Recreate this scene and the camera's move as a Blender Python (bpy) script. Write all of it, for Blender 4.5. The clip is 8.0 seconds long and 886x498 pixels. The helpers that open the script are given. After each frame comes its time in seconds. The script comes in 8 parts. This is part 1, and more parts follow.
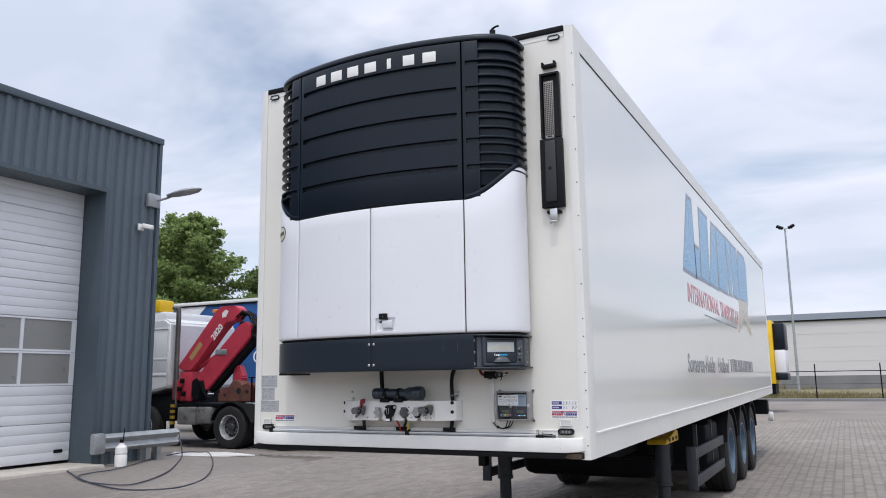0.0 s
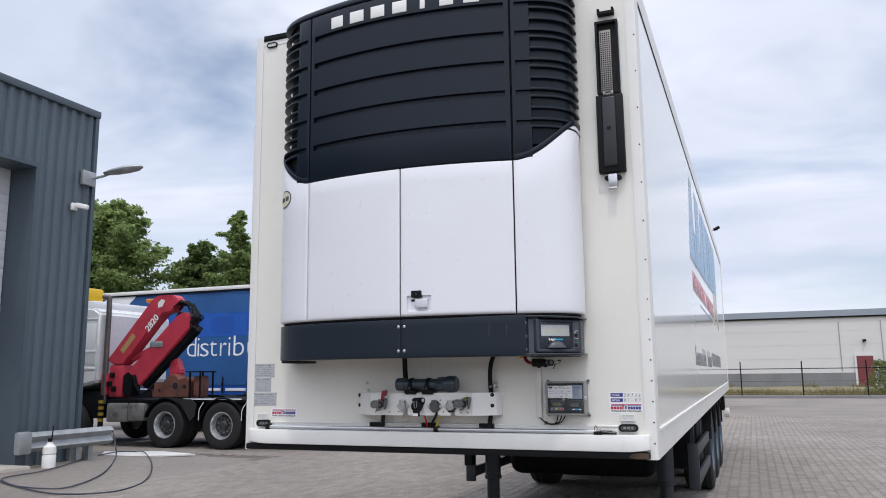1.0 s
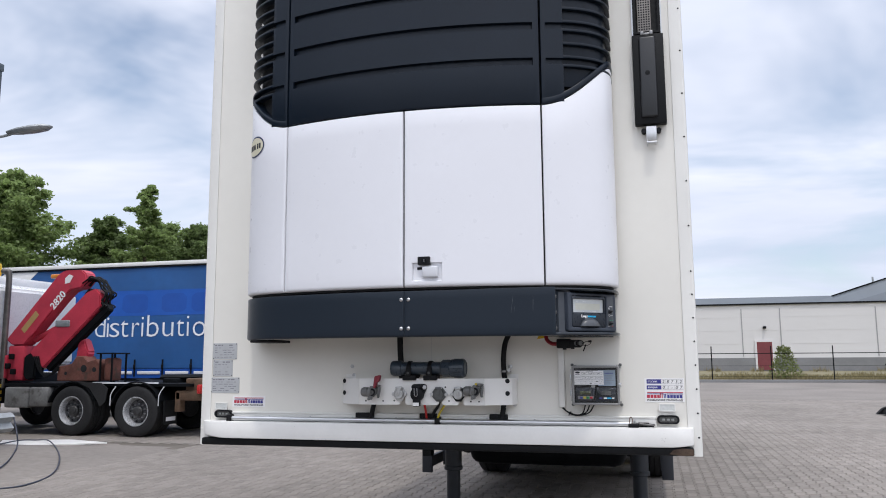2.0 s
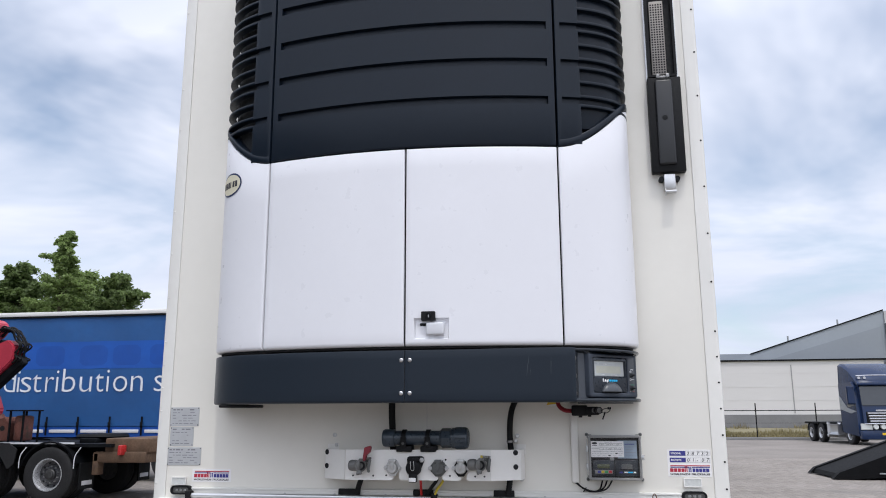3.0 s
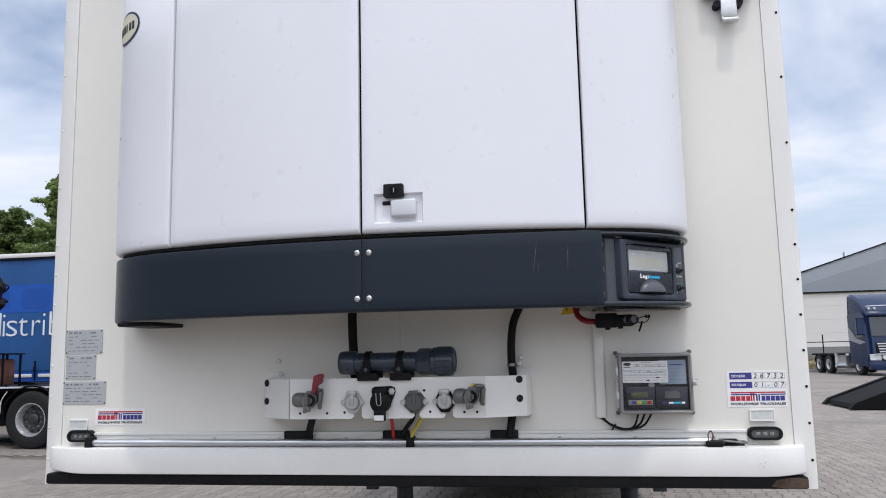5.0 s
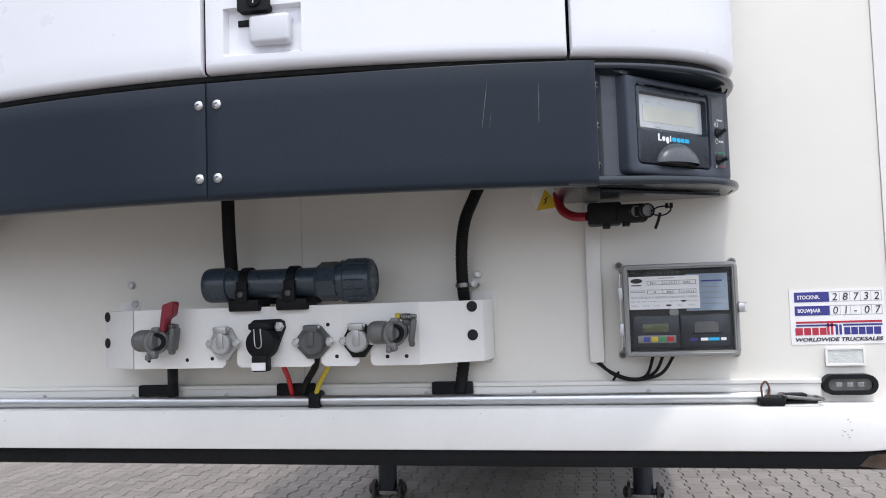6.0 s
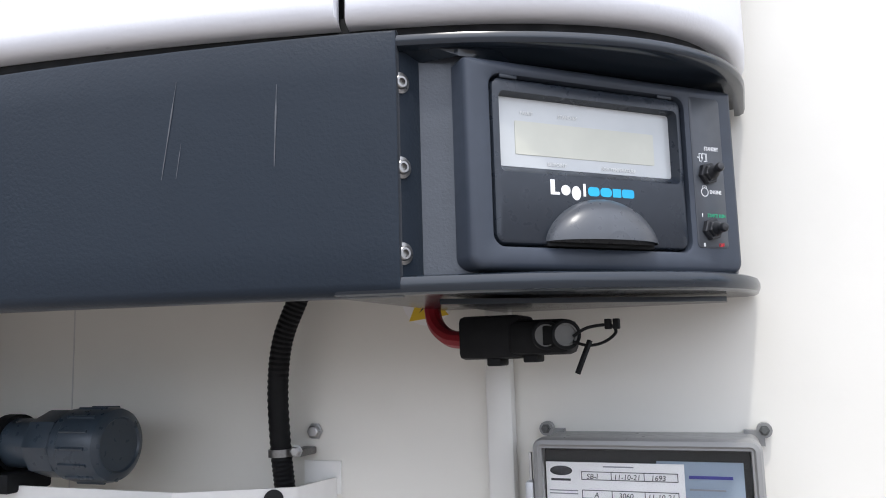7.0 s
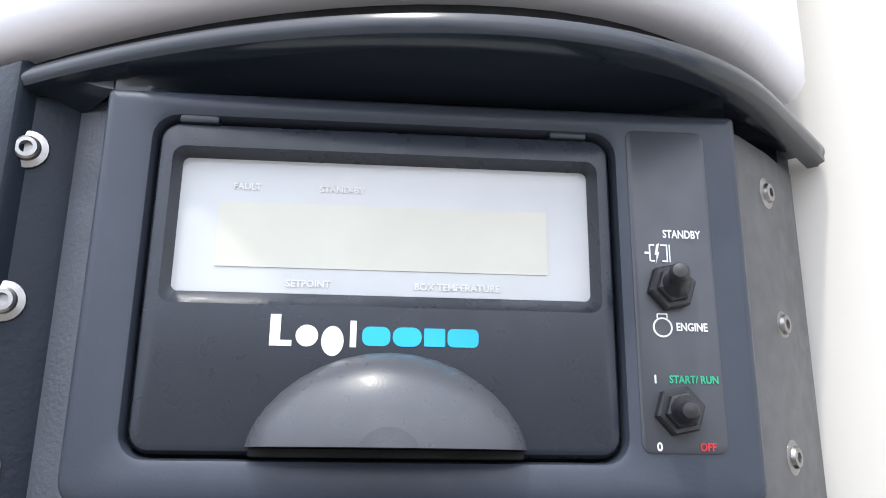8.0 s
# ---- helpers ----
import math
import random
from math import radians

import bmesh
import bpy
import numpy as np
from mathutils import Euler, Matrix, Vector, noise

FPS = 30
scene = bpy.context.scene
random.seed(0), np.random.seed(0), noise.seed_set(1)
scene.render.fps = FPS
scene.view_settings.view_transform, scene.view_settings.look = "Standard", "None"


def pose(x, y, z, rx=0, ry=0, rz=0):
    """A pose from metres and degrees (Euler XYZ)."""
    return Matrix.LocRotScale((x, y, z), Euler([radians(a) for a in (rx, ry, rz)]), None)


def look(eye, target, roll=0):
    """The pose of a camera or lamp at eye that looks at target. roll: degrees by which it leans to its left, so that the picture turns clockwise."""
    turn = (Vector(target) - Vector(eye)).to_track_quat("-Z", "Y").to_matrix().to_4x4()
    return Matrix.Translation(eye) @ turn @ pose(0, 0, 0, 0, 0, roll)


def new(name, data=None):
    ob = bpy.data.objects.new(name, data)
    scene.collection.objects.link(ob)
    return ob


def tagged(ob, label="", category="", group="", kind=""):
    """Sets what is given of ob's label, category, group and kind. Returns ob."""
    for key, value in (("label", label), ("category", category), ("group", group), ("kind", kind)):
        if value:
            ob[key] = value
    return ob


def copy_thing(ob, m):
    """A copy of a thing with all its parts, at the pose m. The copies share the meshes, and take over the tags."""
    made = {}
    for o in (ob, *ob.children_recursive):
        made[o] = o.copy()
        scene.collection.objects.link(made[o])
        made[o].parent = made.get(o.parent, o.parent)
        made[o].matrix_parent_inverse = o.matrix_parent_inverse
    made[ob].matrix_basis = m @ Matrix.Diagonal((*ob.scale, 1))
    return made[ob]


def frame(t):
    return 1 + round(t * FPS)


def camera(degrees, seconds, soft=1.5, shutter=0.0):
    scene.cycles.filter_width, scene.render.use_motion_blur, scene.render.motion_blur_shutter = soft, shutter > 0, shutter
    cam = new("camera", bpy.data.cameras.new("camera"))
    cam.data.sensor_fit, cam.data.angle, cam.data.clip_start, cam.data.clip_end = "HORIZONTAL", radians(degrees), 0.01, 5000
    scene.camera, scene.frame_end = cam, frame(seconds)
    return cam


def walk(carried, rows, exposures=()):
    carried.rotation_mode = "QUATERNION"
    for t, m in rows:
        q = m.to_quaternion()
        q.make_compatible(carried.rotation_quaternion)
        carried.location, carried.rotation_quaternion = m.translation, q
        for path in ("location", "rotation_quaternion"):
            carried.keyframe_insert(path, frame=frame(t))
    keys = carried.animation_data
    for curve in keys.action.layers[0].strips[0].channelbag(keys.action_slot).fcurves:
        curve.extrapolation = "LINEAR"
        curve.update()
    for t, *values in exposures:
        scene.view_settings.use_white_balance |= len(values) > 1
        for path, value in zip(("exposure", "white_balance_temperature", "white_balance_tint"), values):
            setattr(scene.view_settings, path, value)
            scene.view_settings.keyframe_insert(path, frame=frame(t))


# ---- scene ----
# The camera and its walk.
cam = camera(58.9, 8.0, soft=1.0)
PATH = [
    (0, (2.712, -4.76, 1.556), (1.825, -2.998, 1.885), -0.8),
    (0.5, (2.244, -4.576, 1.55), (1.443, -2.775, 1.888), -0.8),
    (1, (1.793, -4.392, 1.515), (1.079, -2.552, 1.835), -0.6),
    (2.3, (0.919, -3.718, 1.514), (0.473, -1.788, 1.79), -0.3),
    (2.5, (0.806, -3.633, 1.505), (0.4, -1.7, 1.817), -0.2),
    (3, (0.679, -3.568, 1.569), (0.358, -1.638, 1.982), -0.2),
    (3.5, (0.654, -3.544, 1.624), (0.39, -1.634, 2.157), -0.5),
    (3.8, (0.636, -3.509, 1.638), (0.39, -1.611, 2.22), -0.6),
    (4, (0.629, -3.446, 1.637), (0.382, -1.55, 2.224), -0.7),
    (4.5, (0.6, -3.105, 1.537), (0.317, -1.18, 2.0), -0.9),
    (4.7, (0.613, -2.894, 1.517), (0.3, -0.954, 1.893), -0.9),
    (5.8, (0.585, -1.897, 1.435), (0.228, 0.066, 1.557), -1.8),
    (6, (0.664, -1.705, 1.435), (0.29, 0.256, 1.550), -1.9),
    (6.2, (0.750, -1.523, 1.456), (0.333, 0.429, 1.582), -1.9),
    (6.5, (0.832, -1.282, 1.482), (0.358, 0.654, 1.636), -1.9),
    (6.8, (0.888, -1.031, 1.541), (0.305, 0.871, 1.734), -2.0),
    (7, (0.934, -0.89, 1.57), (0.227, 0.963, 1.832), -1.6),
    (7.5, (1.026, -0.584, 1.623), (0.003, 1.077, 2.063), -0.9),
    (8, (1.049, -0.45, 1.653), (-0.198, 1.021, 2.184), 0.6),
]
EXPOSURES = [(0.0, 0.03), (1.0, 0.03), (2.5, 0.13), (3.0, 0.11), (3.5, -0.05), (4.0, -0.17), (4.7, 0.0), (5.8, 0.38), (6.0, 0.45), (6.5, 0.55), (7.0, 0.76), (7.5, 0.98), (8.0, 1.12)]
walk(cam, [(t, look(eye, target, roll)) for t, eye, target, roll in PATH], EXPOSURES)

# World: a bright summer sky with thin broken cloud, and a high veiled sun.
SUN_FROM = Vector((0.36, -1.0, 2.5)).normalized()
world = bpy.data.worlds.new("sky")
scene.world = world
world.use_nodes = True
wn, wl = world.node_tree.nodes, world.node_tree.links
wn.clear()
w_out = wn.new("ShaderNodeOutputWorld")
w_bg = wn.new("ShaderNodeBackground")
w_bg.inputs["Strength"].default_value = 0.1
w_sky = wn.new("ShaderNodeTexSky")
w_sky.sky_type = "NISHITA"
w_sky.sun_disc = False
w_sky.sun_elevation = math.asin(SUN_FROM.z)
w_sky.sun_rotation = math.atan2(SUN_FROM.x, SUN_FROM.y)
w_tc = wn.new("ShaderNodeTexCoord")
w_sep = wn.new("ShaderNodeSeparateXYZ")
wl.new(w_tc.outputs["Generated"], w_sep.inputs[0])


def w_math(op, a, b):
    nd = wn.new("ShaderNodeMath")
    nd.operation = op
    for i, v in enumerate((a, b)):
        if isinstance(v, (int, float)):
            nd.inputs[i].default_value = v
        else:
            wl.new(v, nd.inputs[i])
    return nd.outputs[0]


w_h = w_math("ADD", w_math("MAXIMUM", w_sep.outputs[2], 0.0), 0.22)
w_comb = wn.new("ShaderNodeCombineXYZ")
wl.new(w_math("DIVIDE", w_sep.outputs[0], w_h), w_comb.inputs[0])
wl.new(w_math("DIVIDE", w_sep.outputs[1], w_h), w_comb.inputs[1])
w_n1 = wn.new("ShaderNodeTexNoise")
w_n1.inputs["Scale"].default_value = 1.1
w_n1.inputs["Detail"].default_value = 5
w_n1.inputs["Roughness"].default_value = 0.55
w_n1.inputs["Distortion"].default_value = 0.5
wl.new(w_comb.outputs[0], w_n1.inputs["Vector"])
w_n2 = wn.new("ShaderNodeTexNoise")
w_n2.inputs["Scale"].default_value = 0.9
w_n2.inputs["Detail"].default_value = 5
w_map2 = wn.new("ShaderNodeMapping")
w_map2.inputs["Location"].default_value = (4.1, 2.7, 0)
w_map2.inputs["Scale"].default_value = (1.0, 1.6, 1)
wl.new(w_comb.outputs[0], w_map2.inputs["Vector"])
wl.new(w_map2.outputs[0], w_n2.inputs["Vector"])
w_r1 = wn.new("ShaderNodeValToRGB")
w_r1.color_ramp.elements[0].position, w_r1.color_ramp.elements[1].position = 0.29, 0.52
wl.new(w_n1.outputs["Fac"], w_r1.inputs["Fac"])
w_r2 = wn.new("ShaderNodeValToRGB")
w_r2.color_ramp.elements[0].position, w_r2.color_ramp.elements[1].position = 0.35, 0.68
w_r2.color_ramp.elements[0].color = (6.3, 7.0, 8.6, 1)
w_r2.color_ramp.elements[1].color = (8.9, 9.25, 10.6, 1)
wl.new(w_n2.outputs["Fac"], w_r2.inputs["Fac"])
w_gain = wn.new("ShaderNodeMixRGB")
w_gain.blend_type = "MULTIPLY"
w_gain.inputs[0].default_value = 1.0
w_gain.inputs[2].default_value = (1.5, 1.45, 1.4, 1)
wl.new(w_sky.outputs[0], w_gain.inputs[1])
w_mix = wn.new("ShaderNodeMixRGB")
wl.new(w_r1.outputs[0], w_mix.inputs[0])
wl.new(w_gain.outputs[0], w_mix.inputs[1])
wl.new(w_r2.outputs[0], w_mix.inputs[2])
# thin cloud scatters the veiled sun forward: the sky brightens towards it
w_dot = wn.new("ShaderNodeVectorMath")
w_dot.operation = "DOT_PRODUCT"
w_dot.inputs[1].default_value = SUN_FROM
wl.new(w_tc.outputs["Generated"], w_dot.inputs[0])
w_glow = w_math("MULTIPLY", w_math("POWER", w_math("MAXIMUM", w_dot.outputs["Value"], 0.0), 1.6), 1.22)
w_veil = wn.new("ShaderNodeVectorMath")
w_veil.operation = "SCALE"
w_veil.inputs[0].default_value = (8.9, 9.0, 9.75)
wl.new(w_glow, w_veil.inputs["Scale"])
w_lit = wn.new("ShaderNodeVectorMath")
w_lit.operation = "ADD"
wl.new(w_mix.outputs[0], w_lit.inputs[0])
wl.new(w_veil.outputs["Vector"], w_lit.inputs[1])
wl.new(w_lit.outputs["Vector"], w_bg.inputs["Color"])
wl.new(w_bg.outputs[0], w_out.inputs["Surface"])

sun = new("sun", bpy.data.lights.new("sun", "SUN"))
sun.data.energy, sun.data.angle, sun.data.color = 1.15, radians(2.5), (1.0, 0.96, 0.9)
sun.matrix_world = look(SUN_FROM * 60, (0, 0, 0))

# ---- building helpers ----
INV = {}


def thing(name, label, category, at=(0, 0, 0), group="", kind="", m=None):
    """An Empty at the base of a thing. With at, its parts are given in world metres; with m, in the thing's own."""
    ob = new(name)
    ob.empty_display_size = 0.1
    if m is None:
        ob.matrix_basis = Matrix.Translation(at)
        INV[ob] = Matrix.Translation(at).inverted()
    else:
        ob.matrix_basis = m
        INV[ob] = Matrix.Identity(4)
    return tagged(ob, label, category, group, kind)


def mesh_of(name, bm, mat, smooth=35):
    me = bpy.data.meshes.new(name)
    bm.normal_update()
    bm.to_mesh(me)
    bm.free()
    me.materials.append(mat)
    if smooth:
        me.polygons.foreach_set("use_smooth", [True] * len(me.polygons))
        me.set_sharp_from_angle(angle=radians(smooth))
    return me


def part(name, bm, mat, parent, label="", smooth=35):
    ob = new(name, mesh_of(name, bm, mat, smooth))
    ob.parent = parent
    ob.matrix_parent_inverse = INV.get(parent, Matrix.Identity(4))
    return tagged(ob, label)


def solo(name, bm, mat, label, category, group="", kind="", smooth=35):
    return tagged(new(name, mesh_of(name, bm, mat, smooth)), label, category, group, kind)


def B():
    return bmesh.new()


def box(bm, x0, x1, y0, y1, z0, z1, bev=0.0, seg=2, m=None):
    """A box, its edges rounded by bev."""
    made = bmesh.ops.create_cube(bm, size=1.0)["verts"]
    for v in made:
        v.co = Vector((x0 + (v.co.x + 0.5) * (x1 - x0), y0 + (v.co.y + 0.5) * (y1 - y0), z0 + (v.co.z + 0.5) * (z1 - z0)))
    if bev:
        edges = list({e for v in made for e in v.link_edges})
        out = bmesh.ops.bevel(bm, geom=edges, offset=bev, segments=seg, profile=0.5, affect="EDGES")
        made = list({v for f in out["faces"] for v in f.verts} | {v for v in made if v.is_valid})
    if m is not None:
        for v in made:
            v.co = m @ v.co
    return bm


def ring(bm, pts):
    return [bm.verts.new(p) for p in pts]


def bridge(bm, a, b, closed=True):
    n = len(a)
    for i in range(n if closed else n - 1):
        j = (i + 1) % n
        bm.faces.new((a[i], a[j], b[j], b[i]))


def cyl(bm, p0, p1, r0, r1=None, seg=16, caps=True):
    p0, p1 = Vector(p0), Vector(p1)
    r1 = r0 if r1 is None else r1
    q = (p1 - p0).to_track_quat("Z", "Y")
    rings = []
    for p, r in ((p0, r0), (p1, r1)):
        rings.append(ring(bm, [p + q @ Vector((r * math.cos(2 * math.pi * i / seg), r * math.sin(2 * math.pi * i / seg), 0)) for i in range(seg)]))
    bridge(bm, rings[0], rings[1])
    if caps:
        bm.faces.new(rings[0][::-1])
        bm.faces.new(rings[1])
    return bm


def lathe(bm, outline, m=None, seg=24, close=False):
    """Turns an outline of (radius, height) about z."""
    m = m or Matrix.Identity(4)
    rings = []
    for r, h in outline:
        rings.append(ring(bm, [m @ Vector((r * math.cos(2 * math.pi * i / seg), r * math.sin(2 * math.pi * i / seg), h)) for i in range(seg)]))
    for a, b in zip(rings, rings[1:]):
        bridge(bm, a, b)
    if close:
        bridge(bm, rings[-1], rings[0])
    else:
        bm.faces.new(rings[0][::-1])
        bm.faces.new(rings[-1])
    return bm


def smooth_path(pts, n=6):
    """A Catmull-Rom line through the points."""
    p = [Vector(q) for q in pts]
    p = [2 * p[0] - p[1]] + p + [2 * p[-1] - p[-2]]
    out = []
    for i in range(1, len(p) - 2):
        for k in range(n):
            t = k / n
            out.append(0.5 * ((2 * p[i]) + (p[i + 1] - p[i - 1]) * t + (2 * p[i - 1] - 5 * p[i] + 4 * p[i + 1] - p[i + 2]) * t * t + (3 * p[i] - p[i - 1] - 3 * p[i + 1] + p[i + 2]) * t ** 3))
    out.append(p[-2])
    return out


def pipe(bm, pts, r, seg=10, n=6, ridged=0.0):
    """A round hose along a smooth line; ridged gives it corrugations."""
    path = smooth_path(pts, n) if len(pts) > 2 else [Vector(q) for q in pts]
    rings, side = [], None
    for i, p in enumerate(path):
        d = (path[min(i + 1, len(path) - 1)] - path[max(i - 1, 0)]).normalized()
        side = d.orthogonal() if side is None else side - d * side.dot(d)
        side.normalize()
        up = d.cross(side)
        rr = r * (1 + (ridged if i % 2 else -ridged))
        rings.append(ring(bm, [p + (side * math.cos(2 * math.pi * k / seg) + up * math.sin(2 * math.pi * k / seg)) * rr for k in range(seg)]))
    for a, b in zip(rings, rings[1:]):
        bridge(bm, a, b)
    bm.faces.new(rings[0][::-1])
    bm.faces.new(rings[-1])
    return bm


def slab(bm, outline, axis, lo, hi):
    """A solid from an outline in the plane across axis: x takes (y, z), y takes (x, z), z takes (x, y)."""
    put = {"x": lambda u, v, w: (w, u, v), "y": lambda u, v, w: (u, w, v), "z": lambda u, v, w: (u, v, w)}[axis]
    a = ring(bm, [put(u, v, lo) for u, v in outline])
    b = ring(bm, [put(u, v, hi) for u, v in outline])
    bridge(bm, a, b)
    bm.faces.new(a[::-1])
    bm.faces.new(b)
    bmesh.ops.recalc_face_normals(bm, faces=bm.faces[:])
    return bm


def rounded(u0, u1, v0, v1, r, n=5):
    """A rounded rectangle as an outline."""
    out = []
    for cu, cv, a in ((u1 - r, v1 - r, 0), (u0 + r, v1 - r, 90), (u0 + r, v0 + r, 180), (u1 - r, v0 + r, 270)):
        for k in range(n + 1):
            t = radians(a + 90 * k / n)
            out.append((cu + r * math.cos(t), cv + r * math.sin(t)))
    return out


def frame_slab(bm, outer, inner, axis, lo, hi):
    """A frame: the solid between two outlines of as many points."""
    put = {"x": lambda u, v, w: (w, u, v), "y": lambda u, v, w: (u, w, v), "z": lambda u, v, w: (u, v, w)}[axis]
    rings = [ring(bm, [put(u, v, w) for u, v in o]) for o, w in ((outer, lo), (outer, hi), (inner, hi), (inner, lo))]
    for i in range(4):
        bridge(bm, rings[i], rings[(i + 1) % 4])
    bmesh.ops.recalc_face_normals(bm, faces=bm.faces[:])
    return bm


def letters(name, text, size, m, mat, parent, width=None, bold=0.0, depth=0.0006, shear=0.0, align="LEFT", label=""):
    """Raised letters in the built-in font. m: the plane, x along the line, z out of it. width stretches the line to that length."""
    cu = bpy.data.curves.new(name, "FONT")
    cu.body, cu.size, cu.extrude, cu.offset, cu.shear, cu.align_x = text, size, depth / 2, bold, shear, align
    cu.resolution_u = 3
    tmp = bpy.data.objects.new(name, cu)
    scene.collection.objects.link(tmp)
    me = bpy.data.meshes.new_from_object(tmp.evaluated_get(bpy.context.evaluated_depsgraph_get()))
    bpy.data.objects.remove(tmp)
    bpy.data.curves.remove(cu)
    if width:
        xs = [v.co.x for v in me.vertices]
        k = width / (max(xs) - min(xs))
        x0 = min(xs) if align == "LEFT" else 0
        me.transform(Matrix.Diagonal((k, 1, 1, 1)) @ Matrix.Translation((-x0, 0, 0)))
    me.transform(m)
    me.materials.clear()
    me.materials.append(mat)
    me.name = name
    ob = new(name, me)
    ob.parent = parent
    ob.matrix_parent_inverse = INV.get(parent, Matrix.Identity(4))
    return tagged(ob, label)


def wall_m(x, y, z):
    """A plane that faces -y: u to +x, v up, out towards -y."""
    return Matrix(((1, 0, 0, x), (0, 0, -1, y), (0, 1, 0, z), (0, 0, 0, 1)))


def side_m(x, y, z):
    """A plane that faces +x: u to +y, v up, out towards +x."""
    return Matrix(((0, 0, 1, x), (1, 0, 0, y), (0, 1, 0, z), (0, 0, 0, 1)))


# ---- materials ----
def surface(name, col, rough=0.5, metal=0.0, var=0.10, scale=3.0, fine=60.0, bump=0.0, bump_scale=300.0, coat=0.0, spec=0.5, stain=None, stain_at=0.62, stain_scale=2.0, stretch=(1, 1, 1), rvar=0.1, random=0.0, island=0.0, world_space=False):
    """A material whose colour and gloss vary at two scales, with fine relief and, where given, stains."""
    ma = bpy.data.materials.new(name)
    ma.use_nodes = True
    n, l = ma.node_tree.nodes, ma.node_tree.links
    bs = n["Principled BSDF"]
    bs.inputs["Metallic"].default_value = metal
    bs.inputs["Specular IOR Level"].default_value = spec
    bs.inputs["Coat Weight"].default_value = coat
    bs.inputs["Coat Roughness"].default_value = 0.05
    tc, mp = n.new("ShaderNodeTexCoord"), n.new("ShaderNodeMapping")
    mp.inputs["Scale"].default_value = stretch
    geo = n.new("ShaderNodeNewGeometry")
    l.new(geo.outputs["Position"] if world_space else tc.outputs["Object"], mp.inputs["Vector"])

    def tex(s, detail=4):
        t = n.new("ShaderNodeTexNoise")
        t.inputs["Scale"].default_value, t.inputs["Detail"].default_value = s, detail
        l.new(mp.outputs[0], t.inputs["Vector"])
        return t.outputs["Fac"]

    def mix(kind, fac, a, b):
        x = n.new("ShaderNodeMixRGB")
        x.blend_type = kind
        for i, v in enumerate((fac, a, b)):
            if isinstance(v, (int, float)):
                x.inputs[i].default_value = v
            elif isinstance(v, tuple):
                x.inputs[i].default_value = (*v[:3], 1)
            else:
                l.new(v, x.inputs[i])
        return x.outputs[0]

    def span(v, lo, hi, a, b):
        r = n.new("ShaderNodeMapRange")
        r.inputs["From Min"].default_value, r.inputs["From Max"].default_value = lo, hi
        r.inputs["To Min"].default_value, r.inputs["To Max"].default_value = a, b
        l.new(v, r.inputs["Value"])
        return r.outputs[0]

    big, small = tex(scale), tex(fine, 3)
    dark = tuple(c * (1 - var) for c in col)
    light = tuple(min(c * (1 + var * 0.7), 1) for c in col)
    c = mix("MIX", span(big, 0.3, 0.7, 0, 1), dark, light)
    c = mix("MIX", span(small, 0.3, 0.7, 0, 0.35), c, tuple(x * (1 - 1.3 * var) for x in col))
    if random:
        oi = n.new("ShaderNodeObjectInfo")
        c = mix("MULTIPLY", 1.0, c, mix("MIX", span(oi.outputs["Random"], 0, 1, 0, 1), (1 - random,) * 3, (1 + random,) * 3))
    if island:
        c = mix("MULTIPLY", 1.0, c, mix("MIX", geo.outputs["Random Per Island"], (1 - island,) * 3, (1 + island,) * 3))
    if stain:
        c = mix("MIX", span(tex(stain_scale, 8), stain_at, stain_at + 0.12, 0, 0.85), c, stain)
    l.new(c, bs.inputs["Base Color"])
    l.new(span(small, 0.3, 0.7, max(rough - rvar * rough, 0.02), min(rough + rvar, 1)), bs.inputs["Roughness"])
    if bump:
        bp = n.new("ShaderNodeBump")
        bp.inputs["Strength"].default_value, bp.inputs["Distance"].default_value = 1.0, bump
        l.new(tex(bump_scale, 2), bp.inputs["Height"])
        l.new(bp.outputs[0], bs.inputs["Normal"])
    return ma


def clear_glass(name, tint=(1, 1, 1), rough=0.02):
    ma = bpy.data.materials.new(name)
    ma.use_nodes = True
    bs = ma.node_tree.nodes["Principled BSDF"]
    bs.inputs["Base Color"].default_value = (*tint, 1)
    bs.inputs["Transmission Weight"].default_value = 1.0
    bs.inputs["Roughness"].default_value = rough
    bs.inputs["IOR"].default_value = 1.18
    return ma


M_WALL = surface("gelcoat_cream", (0.74, 0.72, 0.66), 0.34, var=0.04, scale=1.2, fine=18, bump=0.00012, bump_scale=90, stain=(0.56, 0.54, 0.48), stain_at=0.72, stain_scale=1.1)
M_SIDE = surface("gelcoat_side", (0.80, 0.80, 0.76), 0.09, var=0.015, scale=0.5, fine=10, coat=0.15, stretch=(1, 0.15, 1), rvar=0.01)
M_POST = surface("painted_aluminium_white", (0.74, 0.73, 0.69), 0.32, var=0.05, scale=1.5, fine=30)
M_DOOR = surface("moulded_white_door", (0.735, 0.74, 0.77), 0.30, var=0.025, scale=2.0, fine=25, bump=0.00015, bump_scale=240)
M_DARK = surface("dark_slate_plastic", (0.0050, 0.0100, 0.0182), 0.32, var=0.12, scale=2.5, fine=45, bump=0.00005, bump_scale=900, rvar=0.12, spec=0.25)
# even colour, lighter than the grille's slate, tuned between near and distant views
M_FASCIA = surface("fascia_slate_plastic", (0.0112, 0.0178, 0.0275), 0.36, var=0.08, scale=2.5, fine=45, bump=0.00025, bump_scale=330, rvar=0.06, spec=0.22)
M_FASCIA.node_tree.nodes["Principled BSDF"].inputs["Sheen Weight"].default_value = 0.12
M_FASCIA.node_tree.nodes["Principled BSDF"].inputs["Sheen Roughness"].default_value = 0.45
